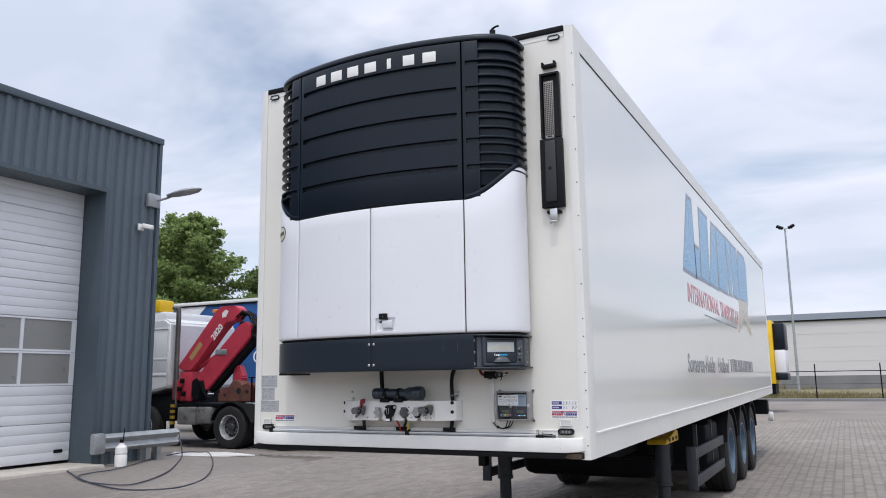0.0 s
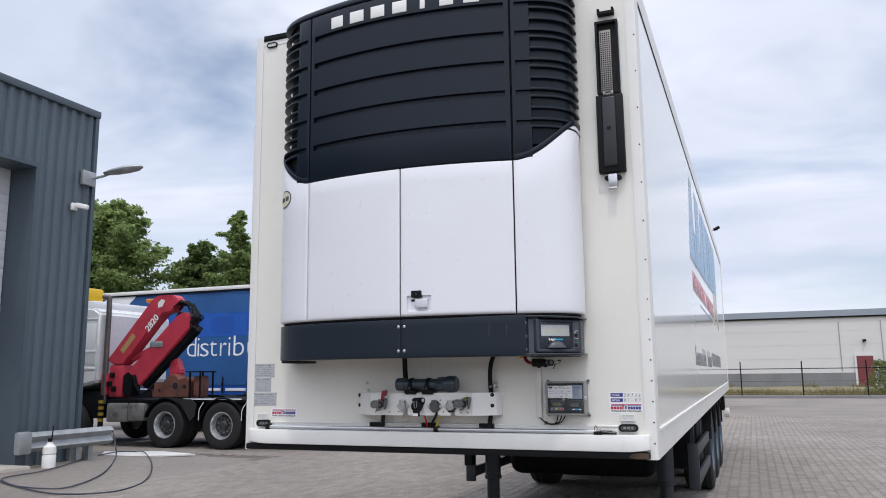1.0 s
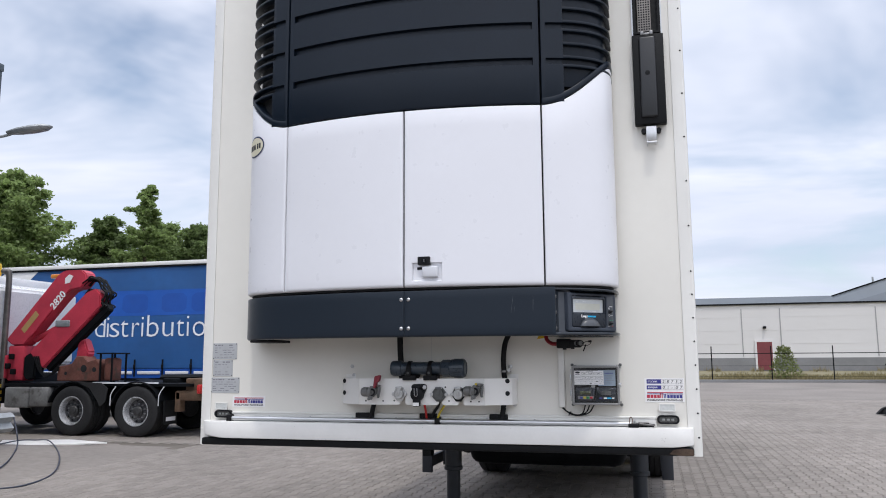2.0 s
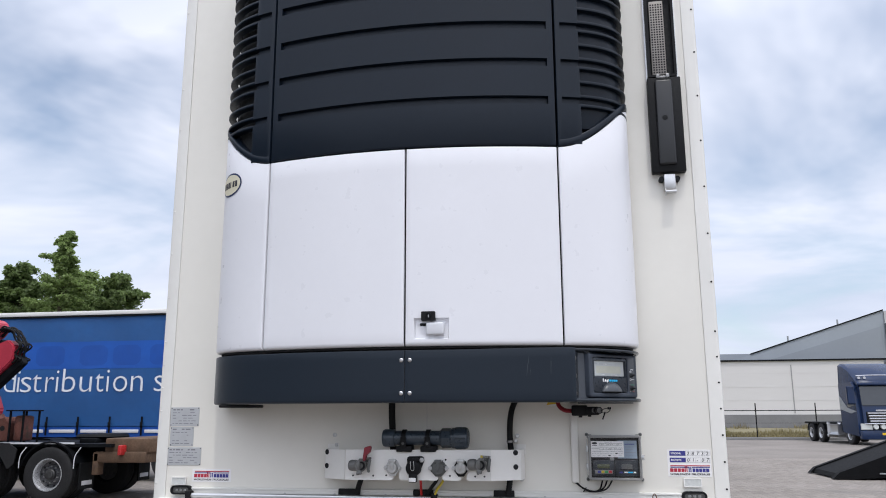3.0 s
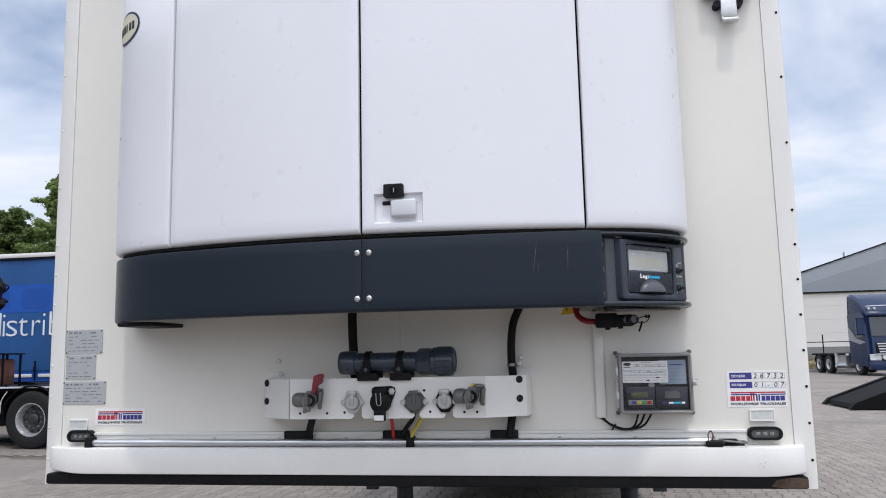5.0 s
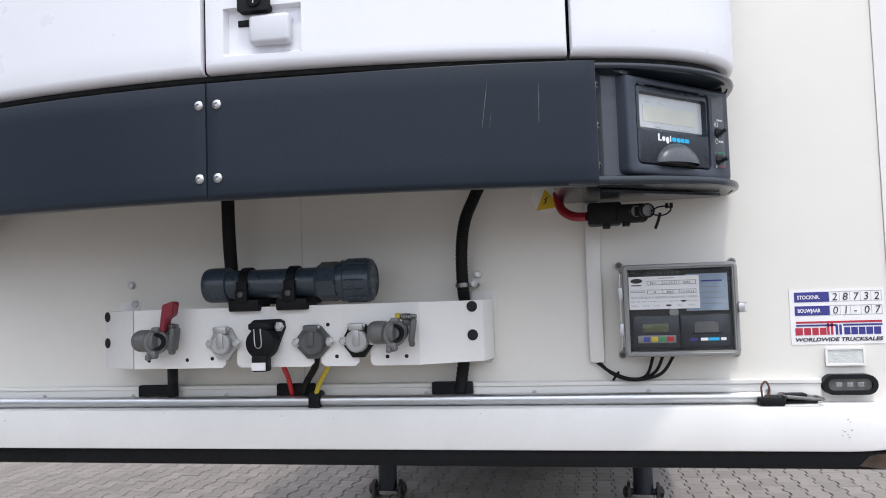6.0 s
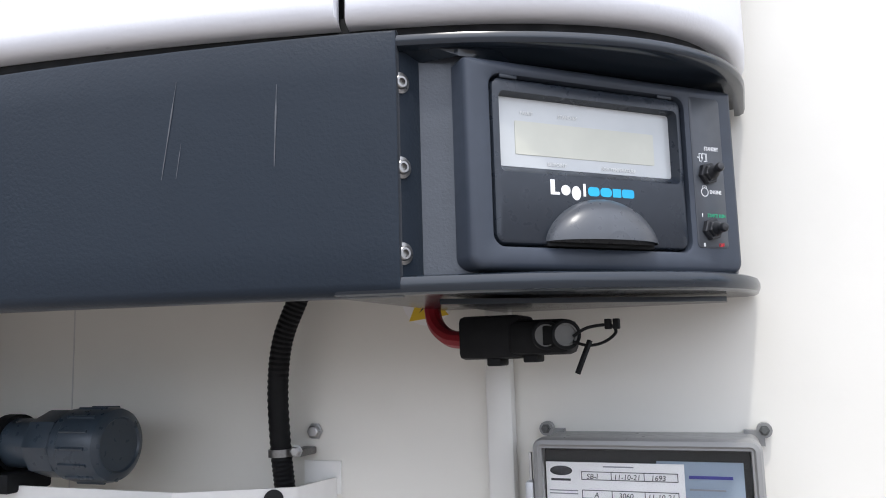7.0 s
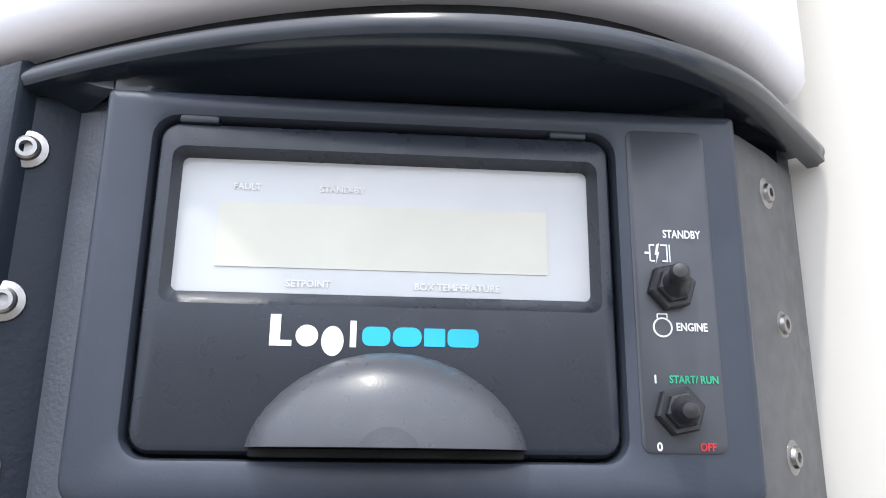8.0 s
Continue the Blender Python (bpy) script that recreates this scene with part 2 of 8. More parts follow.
M_PANEL = surface("control_grey_plastic", (0.044, 0.053, 0.070), 0.31, var=0.16, scale=9, fine=80, bump=0.00005, bump_scale=1200, spec=0.30, stain=(0.16, 0.17, 0.19), stain_at=0.70, stain_scale=22)
M_BLACK = surface("black_rubber", (0.008, 0.0085, 0.0095), 0.55, var=0.2, scale=8, fine=90, spec=0.18)
# near-black colour stands in for the shade inside seams, holes and slots
M_GAP = surface("unlit_interior", (0.008, 0.009, 0.010), 0.8, var=0.2)
M_ALU = surface("mill_aluminium", (0.62, 0.63, 0.64), 0.35, metal=1.0, var=0.08, scale=3, fine=80, stretch=(0.2, 1, 1))
M_STEEL = surface("zinc_steel", (0.55, 0.55, 0.55), 0.32, metal=1.0, var=0.12, scale=20, fine=160)
M_WHITE = surface("white_powder_coat", (0.78, 0.77, 0.74), 0.42, var=0.05, scale=6, fine=70, stain=(0.5, 0.46, 0.40), stain_at=0.74, stain_scale=14)
M_CHASSIS = surface("black_chassis_paint", (0.007, 0.008, 0.0095), 0.55, var=0.25, scale=5, fine=60, spec=0.12)
M_TYRE = surface("tyre_rubber", (0.013, 0.013, 0.014), 0.78, var=0.2, scale=7, fine=70, bump=0.001, bump_scale=80)
M_RIM = surface("worn_rim", (0.66, 0.67, 0.69), 0.26, metal=0.55, var=0.2, scale=12, fine=60)
M_BLUERIM = surface("blue_rim", (0.075, 0.13, 0.19), 0.45, var=0.2, scale=12, fine=60)

# ---- the yard ----
M_PAVE = surface("grey_concrete_pavers", (0.225, 0.200, 0.178), 0.85, var=0.22, scale=0.35, fine=9, bump=0.002, bump_scale=60, stain=(0.13, 0.12, 0.11), stain_at=0.60, stain_scale=0.22)
M_GRASS = surface("dry_grass", (0.20, 0.175, 0.095), 0.9, var=0.35, scale=0.6, fine=9)
M_CLAD = surface("slate_grey_cladding", (0.080, 0.108, 0.132), 0.42, var=0.08, scale=0.8, fine=12)
M_CLADTRIM = surface("slate_grey_trim", (0.060, 0.083, 0.103), 0.40, var=0.08, scale=0.8, fine=12)
M_DOORWHITE = surface("white_door_panel", (0.70, 0.71, 0.735), 0.45, var=0.05, scale=1.2, fine=20)
M_PANE = surface("grimy_acrylic_pane", (0.25, 0.25, 0.24), 0.30, var=0.06, scale=1.2, fine=6)
M_CONC = surface("pale_concrete", (0.52, 0.48, 0.42), 0.85, var=0.18, scale=3, fine=30, bump=0.002, bump_scale=60)
M_GALV = surface("galvanised_steel", (0.38, 0.40, 0.41), 0.5, metal=0.6, var=0.18, scale=6, fine=40)
M_WARE = surface("white_sandwich_panels", (0.60, 0.585, 0.57), 0.5, var=0.05, scale=0.2, fine=3, stretch=(0.2, 1, 1))
M_WAREGREY = surface("grey_sandwich_panels", (0.29, 0.32, 0.35), 0.5, var=0.06, scale=0.2, fine=3)
M_PLINTH = surface("grey_concrete_plinth", (0.20, 0.20, 0.20), 0.8, var=0.15, scale=0.6, fine=8)
M_JOINT = surface("pale_grey_joint", (0.58, 0.567, 0.552), 0.6, var=0.05)
M_JOINTDARK = surface("dark_panel_joint", (0.30, 0.30, 0.30), 0.6, var=0.05)
M_HALL = surface("pale_grey_hall_panels", (0.44, 0.44, 0.44), 0.5, var=0.06, scale=0.2, fine=3)
M_PIER = surface("dark_grey_pier", (0.11, 0.115, 0.125), 0.6, var=0.08)
M_RED = surface("dark_red_door", (0.16, 0.03, 0.035), 0.5, var=0.1)


def rise(x, y):
    """The yard lifts a hand's width towards the workshop's threshold."""
    a = min(max((-6.8 - x) / 2.4, 0), 1)
    b = min(max((9.0 - y) / 2.0, 0), 1)
    return 0.13 * a * a * (3 - 2 * a) * b * b * (3 - 2 * b)


def build_ground():
    xs = [-1600, -400, -120, -60, -30] + [-20 + i * 0.8 for i in range(51)] + [30, 60, 120, 400, 1600]
    ys = [-1600, -400, -120, -60, -30] + [-16 + i * 0.8 for i in range(46)] + [30, 47.9, 120, 400, 1600]
    bm = B()
    grid = [[bm.verts.new((x, y, rise(x, y) - 0.012)) for x in xs] for y in ys]
    for j in range(len(ys) - 1):
        for i in range(len(xs) - 1):
            bm.faces.new((grid[j][i], grid[j][i + 1], grid[j + 1][i + 1], grid[j + 1][i]))
    solo("ground", bm, M_PAVE, "grey concrete paved yard with worn patches", "ground", kind="structure")


build_ground()


def build_verge():
    bm = B()
    n, m = 60, 14
    rows = []
    for j in range(m + 1):
        y = 48.2 + j * 2.6
        rows.append([bm.verts.new((-60 + i * 2.6, y, 0.10 + 0.12 * noise.noise((i * 0.9, y * 0.4, 0)))) for i in range(n + 1)])
    for j in range(m):
        for i in range(n):
            bm.faces.new((rows[j][i], rows[j][i + 1], rows[j + 1][i + 1], rows[j + 1][i]))
    solo("grass_verge", bm, M_GRASS, "strip of dry yellow-green grass behind the yard fence", "grass", kind="structure")
    bm = B()
    box(bm, -60, 95, 47.85, 48.2, -0.1, 0.16, 0.03)
    solo("kerb", bm, M_PLINTH, "low grey concrete kerb along the yard edge", "kerb", kind="structure")


build_verge()


def build_warehouse():
    ob = thing("warehouse", "long white panelled warehouse with a grey plinth and roof edge", "warehouse", at=(12, 85, 0))
    bm = B()
    box(bm, -45, 32.3, 85.0, 120, 1.45, 7.0)
    part("wall", bm, M_WARE, ob)
    bm = B()
    box(bm, -45, 32.3, 84.9, 120, 0.0, 1.45)
    part("plinth", bm, M_PLINTH, ob, "grey concrete plinth")
    bm = B()
    box(bm, -45.2, 32.6, 84.8, 120, 7.0, 7.16)
    part("eaves_trim", bm, M_CHASSIS, ob, "thin black eaves trim")
    bm = B()
    box(bm, -45, 40, 92, 120, 7.16, 8.3)
    part("roof_upstand", bm, M_WAREGREY, ob, "grey roof upstand")
    for x in (-30, -17, -3.2, 10.2, 14.0, 23.1):
        bm = B()
        box(bm, x, x + 0.09, 84.95, 85.1, 1.6, 6.6)
        part("panel_joint", bm, M_JOINTDARK, ob)
    for z in (2.9, 4.3, 5.7):
        bm = B()
        box(bm, -45, 32.3, 84.985, 85.1, z, z + 0.03)
        part("panel_joint", bm, M_JOINT, ob)
    bm = B()
    box(bm, 11.6, 13.1, 84.8, 85.1, 0.2, 3.1)
    part("door", bm, M_RED, ob, "dark red steel door")
    bm = B()
    box(bm, 11.4, 11.6, 84.8, 85.1, 0.2, 3.25)
    box(bm, 13.1, 13.3, 84.8, 85.1, 0.2, 3.25)
    box(bm, 11.6, 13.1, 84.8, 85.1, 3.1, 3.25)
    part("door_frame", bm, M_WARE, ob)
    bm = B()
    box(bm, 12.3, 12.6, 84.5, 85.1, 4.5, 4.75, 0.05)
    part("wall_lamp", bm, M_CHASSIS, ob)

    hall = thing("industrial_hall", "large grey hall with a sloping roofline", "hall", at=(33, 88, 0))
    bm = B()
    slab(bm, [(17.6, 7.2), (33.96, 7.2), (33.96, 12.5), (19.9, 7.95)], "y", 88.2, 88.6)
    part("gable_wall", bm, M_WAREGREY, hall)
    bm = B()
    slab(bm, [(21.7, 7.3), (33.6, 7.3), (33.6, 10.8)], "y", 88.12, 88.2)
    part("lower_cladding", bm, surface("mid_grey_panels", (0.25, 0.275, 0.30), 0.5, var=0.06, scale=0.2, fine=3), hall, "darker grey lower cladding")
    bm = B()
    box(bm, 33.96, 34.9, 87.8, 89, 0, 11.1)
    part("corner_pier", bm, M_PIER, hall, "dark corner pier")
    bm = B()
    box(bm, 33.97, 76, 88, 118, 0, 12.45)
    part("side_wall", bm, M_HALL, hall)
    for a, b in (((19.9, 7.95), (33.96, 12.5)),):
        bm = B()
        slab(bm, [a, b, (b[0], b[1] + 0.14), (a[0], a[1] + 0.14)], "y", 88.1, 88.7)
        part("roof_edge", bm, M_CHASSIS, hall)
    for x, z in ((24.0, 9.2), (29.3, 10.9)):
        bm = B()
        cyl(bm, (x, 88.5, z), (x, 88.5, z + 0.75), 0.09)
        part("vent_pipe", bm, M_GALV, hall)


build_warehouse()


def build_fence():
    ob = thing("fence", "dark steel post and wire fence along the yard", "fence", at=(4, 48, 0))
    for i in range(-8, 12):
        x = 1.1 + 3.46 * i
        bm = B()
        cyl(bm, (x, 48.0, 0.12), (x, 48.0, 2.2), 0.035, seg=8)
        part("post", bm, M_CHASSIS, ob)
    for z, r in ((1.75, 0.028), (1.0, 0.008), (0.35, 0.008)):
        bm = B()
        cyl(bm, (-26.6, 48.0, z), (39.2, 48.0, z), r, seg=6)
        part("rail", bm, M_CHASSIS, ob)


build_fence()


def build_floodlight():
    ob = thing("floodlight_mast", "tall galvanised mast with twin floodlights", "light mast", at=(-0.8, 67, 0))
    bm = B()
    cyl(bm, (-0.8, 67, 0), (-0.8, 67, 13.8), 0.12, 0.07, 12)
    part("mast", bm, M_GALV, ob)
    bm = B()
    cyl(bm, (-1.3, 67, 13.85), (-0.2, 67, 13.85), 0.04, seg=8)
    part("crossarm", bm, M_GALV, ob)
    for x, t in ((-1.2, -25), (-0.3, 25)):
        bm = B()
        box(bm, -0.28, 0.28, -0.2, 0.2, -0.09, 0.09, 0.03, m=Matrix.Translation((x, 67, 14.0)) @ pose(0, 0, 0, 25, -t, 0))
        part("floodlight", bm, M_CHASSIS, ob)


build_floodlight()


def build_workshop():
    ob = thing("workshop_building", "slate-grey ribbed metal workshop with an overhead door", "workshop", at=(-9.6, 3, 0))
    X, Y1, TOP = -9.45, 6.56, 6.40
    # ribbed cladding: trapezoid ribs, 0.2 m apart
    def ribs(y0, y1):
        out, y = [], y0
        while y < y1 - 0.01:
            for dy, d in ((0.0, 0.0), (0.055, 0.0), (0.085, -0.045), (0.165, -0.045), (0.195, 0.0)):
                if y + dy < y1:
                    out.append((y + dy, X + d))
            y += 0.21
        out.append((y1, X))
        return out

    def sheet(y0, y1, z0, z1):
        bm = B()
        line = ribs(y0, y1)
        lo = [bm.verts.new((x, y, z0)) for y, x in line]
        hi = [bm.verts.new((x, y, z1)) for y, x in line]
        bl = [bm.verts.new((X - 0.12, y, z0)) for y, x in line]
        bh = [bm.verts.new((X - 0.12, y, z1)) for y, x in line]
        for a, b in ((lo, hi), (hi, bh), (bh, bl), (bl, lo)):
            bridge(bm, a, b, False)
        bm.faces.new((lo[0], bl[0], bh[0], hi[0]))
        bm.faces.new((lo[-1], hi[-1], bh[-1], bl[-1]))
        bmesh.ops.recalc_face_normals(bm, faces=bm.faces[:])
        return bm

    part("cladding", sheet(5.36, 6.50, 0.12, TOP), M_CLAD, ob, smooth=0)
    part("cladding", sheet(-14.0, 5.355, 5.22, TOP), M_CLAD, ob, smooth=0)
    part("cladding", sheet(-14.0, 0.9, 0.12, 5.215), M_CLAD, ob, smooth=0)
    bm = B()
    box(bm, X - 0.10, X + 0.03, 6.50, 6.58, 0.10, TOP)
    part("corner_trim", bm, M_CLADTRIM, ob)
    bm = B()
    box(bm, X - 0.3, X + 0.05, -14, 6.60, TOP, TOP + 0.13, 0.01)
    part("roof_trim", bm, M_CLADTRIM, ob)
    bm = B()
    box(bm, -40, X - 0.13, 6.2, 6.55, 0.0, TOP)
    part("end_wall", bm, M_CLAD, ob)
    bm = B()
    box(bm, -40, X - 0.13, -14, -13.6, 0.0, TOP)
    part("end_wall", bm, M_CLAD, ob)
    bm = B()
    box(bm, -40, X - 0.1, -14, 6.5, TOP - 0.12, TOP - 0.02)
    part("roof", bm, M_CHASSIS, ob)
    # the deep reveal of the door opening
    bm = B()
    box(bm, -10.05, X + 0.012, 5.28, 5.36, 0.10, 5.22)
    part("reveal", bm, M_CLADTRIM, ob)
    bm = B()
    box(bm, -10.05, X + 0.012, 0.90, 0.98, 0.10, 5.22)
    part("reveal", bm, M_CLADTRIM, ob)
    bm = B()
    box(bm, -10.05, X + 0.02, 0.98, 5.28, 5.14, 5.22)
    part("lintel_trim", bm, M_CLADTRIM, ob)
    # the sectional door
    z = 0.22
    for i, (h, glazed) in enumerate(((0.66, 0), (0.66, 0), (0.60, 1), (0.60, 1), (0.64, 0), (0.64, 0), (0.64, 0), (0.6, 0))):
        bm = B()
        if glazed:
            for y0, y1 in ((1.0, 1.1), (2.05, 2.11), (3.1, 3.16), (4.15, 4.21), (5.18, 5.27)):
                box(bm, -10.08, -10.02, y0, y1, z, z + h)
            for z0, z1 in ((z, z + 0.035), (z + h - 0.035, z + h)):
                box(bm, -10.078, -10.024, 1.0, 5.27, z0, z1)
            door = part("door_section", bm, M_DOORWHITE, ob, "white glazed door section")
            for y0, y1 in ((1.1, 2.05), (2.11, 3.1), (3.16, 4.15), (4.21, 5.18)):
                bm = B()
                box(bm, -10.06, -10.045, y0, y1, z + 0.035, z + h - 0.035)
                part("pane", bm, M_PANE, door)
        else:
            k = 4
            for j in range(k):
                box(bm, -10.08, -10.02, 1.0, 5.27, z + h * j / k + 0.004, z + h * (j + 1) / k - 0.004, 0.008)
            box(bm, -10.075, -10.032, 1.0, 5.27, z, z + h)
            part("door_section", bm, M_DOORWHITE, ob, "white ribbed door section")
        z += h + 0.006
    bm = B()
    box(bm, -10.03, -10.0, 4.95, 5.12, 0.36, 0.42, 0.01)
    part("handle", bm, M_CHASSIS, ob)
    bm = B()
    box(bm, -10.1, -9.10, 0.9, 5.3, 0.0, 0.165, 0.02)
    solo("threshold", bm, M_CONC, "pale concrete threshold slab at the workshop door", "threshold", kind="structure")

    lamp = thing("wall_lamp", "silver street-style lamp on a bracket on the workshop wall", "lamp", at=(-9.4, 6.4, 5.2))
    bm = B()
    box(bm, -9.43, -9.36, 6.22, 6.52, 5.05, 5.32, 0.01)
    part("junction_box", bm, M_GALV, lamp, "grey junction box")
    bm = B()
    pipe(bm, [(-9.38, 6.45, 5.20), (-9.15, 6.5, 5.24), (-8.95, 6.52, 5.30)], 0.025, 8)
    part("arm", bm, M_GALV, lamp)
    bm = B()
    lathe(bm, [(0.01, -0.42), (0.07, -0.40), (0.12, -0.2), (0.14, 0.05), (0.12, 0.25), (0.05, 0.36), (0.01, 0.38)], Matrix.Translation((-8.72, 6.55, 5.32)) @ pose(0, 0, 0, 0, 84, 8) @ Matrix.Diagonal((0.45, 1, 1, 1)), 16)
    part("lamp_head", bm, M_GALV, lamp)
    camr = thing("security_camera", "small white security camera on the workshop wall", "camera", at=(-9.4, 6.1, 4.6))
    bm = B()
    box(bm, -9.41, -9.36, 6.02, 6.14, 4.53, 4.66, 0.01)
    part("mount", bm, M_WHITE, camr)
    bm = B()
    box(bm, -0.1, 0.12, -0.05, 0.05, -0.045, 0.045, 0.02, m=pose(-9.25, 6.12, 4.60, 0, 12, 25))
    part("housing", bm, M_WHITE, camr)


build_workshop()


def build_barrier():
    ob = thing("crash_barrier", "short galvanised crash barrier before the workshop corner", "barrier", at=(-9.2, 6.2, 0.1))
    bm = B()
    outline = [(-0.055, 0.36), (0.0, 0.38), (0.045, 0.43), (0.0, 0.48), (-0.03, 0.52), (0.0, 0.56), (0.045, 0.61), (0.0, 0.66), (-0.055, 0.68), (-0.06, 0.66), (-0.01, 0.645), (0.03, 0.61), (-0.01, 0.57), (-0.045, 0.52), (-0.01, 0.47), (0.03, 0.43), (-0.01, 0.395), (-0.06, 0.375)]
    slab(bm, [(-9.2 + u, v) for u, v in outline], "y", 5.32, 7.1)
    part("rail", bm, M_GALV, ob)
    bm = B()
    box(bm, -9.27, -9.13, 5.08, 5.33, 0.34, 0.70, 0.04)
    part("end_plate", bm, M_GALV, ob)
    for y in (6.35, 6.62):
        bm = B()
        box(bm, -9.40, -9.25, y, y + 0.10, 0.05, 0.66)
        part("post", bm, M_GALV, ob)


build_barrier()


def build_small_yard_things():
    ob = thing("spray_bottle", "white plastic pressure sprayer bottle with a dark lance", "bottle", at=(-9.0, 5.55, 0.1))
    bm = B()
    lathe(bm, [(0.08, 0.08), (0.105, 0.10), (0.108, 0.3), (0.095, 0.32), (0.108, 0.34), (0.10, 0.44), (0.05, 0.49), (0.045, 0.52)], Matrix.Translation((-9.0, 5.55, 0)), 18)
    part("tank", bm, M_WHITE, ob)
    bm = B()
    cyl(bm, (-9.0, 5.55, 0.52), (-9.0, 5.55, 0.58), 0.035)
    cyl(bm, (-9.0, 5.58, 0.50), (-9.0, 5.60, 0.78), 0.01, seg=6)
    part("pump_handle", bm, M_BLACK, ob)
    bm = B()
    drop = [(-9.16, 7.08, 0.60), (-9.02, 7.02, 0.34), (-8.88, 6.88, 0.14)]
    for pts in (drop + [(-7.81, 5.49), (-7.31, 4.39), (-7.51, 4.08), (-7.96, 4.00), (-8.51, 4.21), (-9.30, 4.66), (-9.80, 5.05)],
                [(-9.59, 7.21), (-9.88, 8.02), (-9.93, 8.48), (-9.37, 8.16), (-7.91, 6.71), (-6.87, 5.40), (-6.44, 4.47), (-6.57, 4.08), (-7.06, 3.87), (-7.78, 3.96), (-8.40, 4.19), (-8.56, 4.55), (-8.60, 5.03), (-8.86, 5.73), (-9.28, 6.50), (-9.50, 6.95)]):
        pipe(bm, [(p[0], p[1], p[2] if len(p) > 2 else rise(*p) + (0.060 if p[1] > 7.7 else 0.011)) for p in pts], 0.011, 6, 8)
    solo("garden_hose", bm, surface("blue_black_hose", (0.035, 0.042, 0.065), 0.5), "dark blue hose lying in a loop on the paving", "hose")
    # thin five-sided white shape on the paving
    bm = B()
    slab(bm, [(-10.1, 7.75), (-9.3, 8.1), (-8.55, 8.65), (-9.6, 8.95), (-10.8, 8.6)], "z", 0.03, 0.055)
    solo("white_board", bm, M_WHITE, "thin flat white shape on the paving", "board")


build_small_yard_things()

# ---- the refrigerated semi-trailer ----
HW, TOP, BOT = 1.30, 3.87, 1.06


def lift(y):
    """The trailer stands slightly nose-down."""
    return 0.0085 * y


# disc and hub toned dark, standing in for shade inside the dished wheel
M_DISC = surface("shaded_dish_disc", (0.14, 0.14, 0.145), 0.42, metal=0.6, var=0.3, scale=14, fine=60)
M_HUB = surface("dark_hub", (0.055, 0.055, 0.056), 0.5, metal=0.3, var=0.3, scale=20)


def build_trailer():
    ob = thing("refrigerated_trailer", "cream-white refrigerated semi-trailer with three axles", "trailer", at=(0, 0, 0))
    bm = B()
    box(bm, -1.2374, 1.2374, 0.0, 0.06, 1.10, 3.80)
    part("front_wall", bm, M_WALL, ob)
    # joint down the front wall below the unit
    bm = B()
    box(bm, 0.0085, 0.0105, -0.0006, 0.01, 1.245, 1.70)
    part("wall_joint", bm, M_JOINT, ob)
    for s in (-1, 1):
        # corner post: rounded at the outer edge
        bm = B()
        xa, xb = 1.238, HW
        out = [(s * xa, 0.02), (s * xa, -0.004), (s * (xb - 0.014), -0.006), (s * (xb - 0.004), -0.001), (s * xb, 0.010), (s * xb, 0.13), (s * (xb - 0.05), 0.13)]
        slab(bm, out, "z", BOT + 0.005, TOP)
        post = part("corner_post", bm, M_POST, ob)
        for z in [1.15 + 0.11 * i for i in range(7)] + [1.92 + 0.2185 * i for i in range(9)]:
            bm = B()
            lathe(bm, [(0.0046, -0.002), (0.0041, 0.0018), (0.0025, 0.0028), (0.001, 0.0034)], Matrix.Translation((s * (HW - 0.0150), -0.0055, z)) @ pose(0, 0, 0, 0, 0, 4 * s) @ pose(0, 0, 0, 90, 0, 0), 8)
            part("rivet", bm, M_CHASSIS if s > 0 else M_POST, post)
        # side wall, top and bottom rail
        bm = B()
        out = [(0.131, BOT + 0.155), (13.45, BOT + 0.155 + lift(13.45)), (13.45, 3.72 + lift(13.45)), (0.131, 3.72)]
        slab(bm, out, "x", s * 1.23 if s > 0 else -1.294, 1.294 if s > 0 else -1.23)
        part("side_wall", bm, M_SIDE, ob)
        bm = B()
        out = [(0.131, 3.724), (13.45, 3.724 + lift(13.45)), (13.45, TOP + lift(13.45)), (0.131, TOP)]
        slab(bm, out, "x", s * 1.22 if s > 0 else -1.299, 1.299 if s > 0 else -1.22)
        part("top_rail", bm, M_POST, ob)
        bm = B()
        out = [(0.131, BOT + 0.005), (13.45, BOT + 0.005 + lift(13.45)), (13.45, BOT + 0.15 + lift(13.45)), (0.131, BOT + 0.15)]
        slab(bm, out, "x", s * 1.2 if s > 0 else -1.299, 1.299 if s > 0 else -1.2)
        part("bottom_rail", bm, M_POST, ob)
        bm = B()
        out = [(0.17, 3.715), (13.45, 3.715 + lift(13.45)), (13.45, 3.722 + lift(13.45)), (0.17, 3.722)]
        slab(bm, out, "x", *sorted((s * 1.29, s * 1.2985)))
        part("rail_seal", bm, M_BLACK, ob)
        bm = B()
        out = [(0.14, 1.211), (13.45, 1.211 + lift(13.45)), (13.45, 1.222 + lift(13.45)), (0.14, 1.222)]
        slab(bm, out, "x", *sorted((s * 1.29, s * 1.306)))
        part("rail_ledge", bm, M_WHITE, ob)
        bm = B()
        box(bm, s * 1.25, s * HW, 13.45, 13.55, BOT + 0.12, TOP + 0.115)
        part("rear_post", bm, M_POST, ob)
    bm = B()
    slab(bm, [(0.02, TOP - 0.03), (13.5, TOP - 0.03 + lift(13.5)), (13.5, TOP + 0.012 + lift(13.5)), (0.02, TOP + 0.012)], "x", -1.27, 1.27)
    part("roof", bm, M_POST, ob)
    bm = B()
    box(bm, -1.235, 1.235, -0.012, 0.05, 3.835, TOP + 0.006, 0.006)
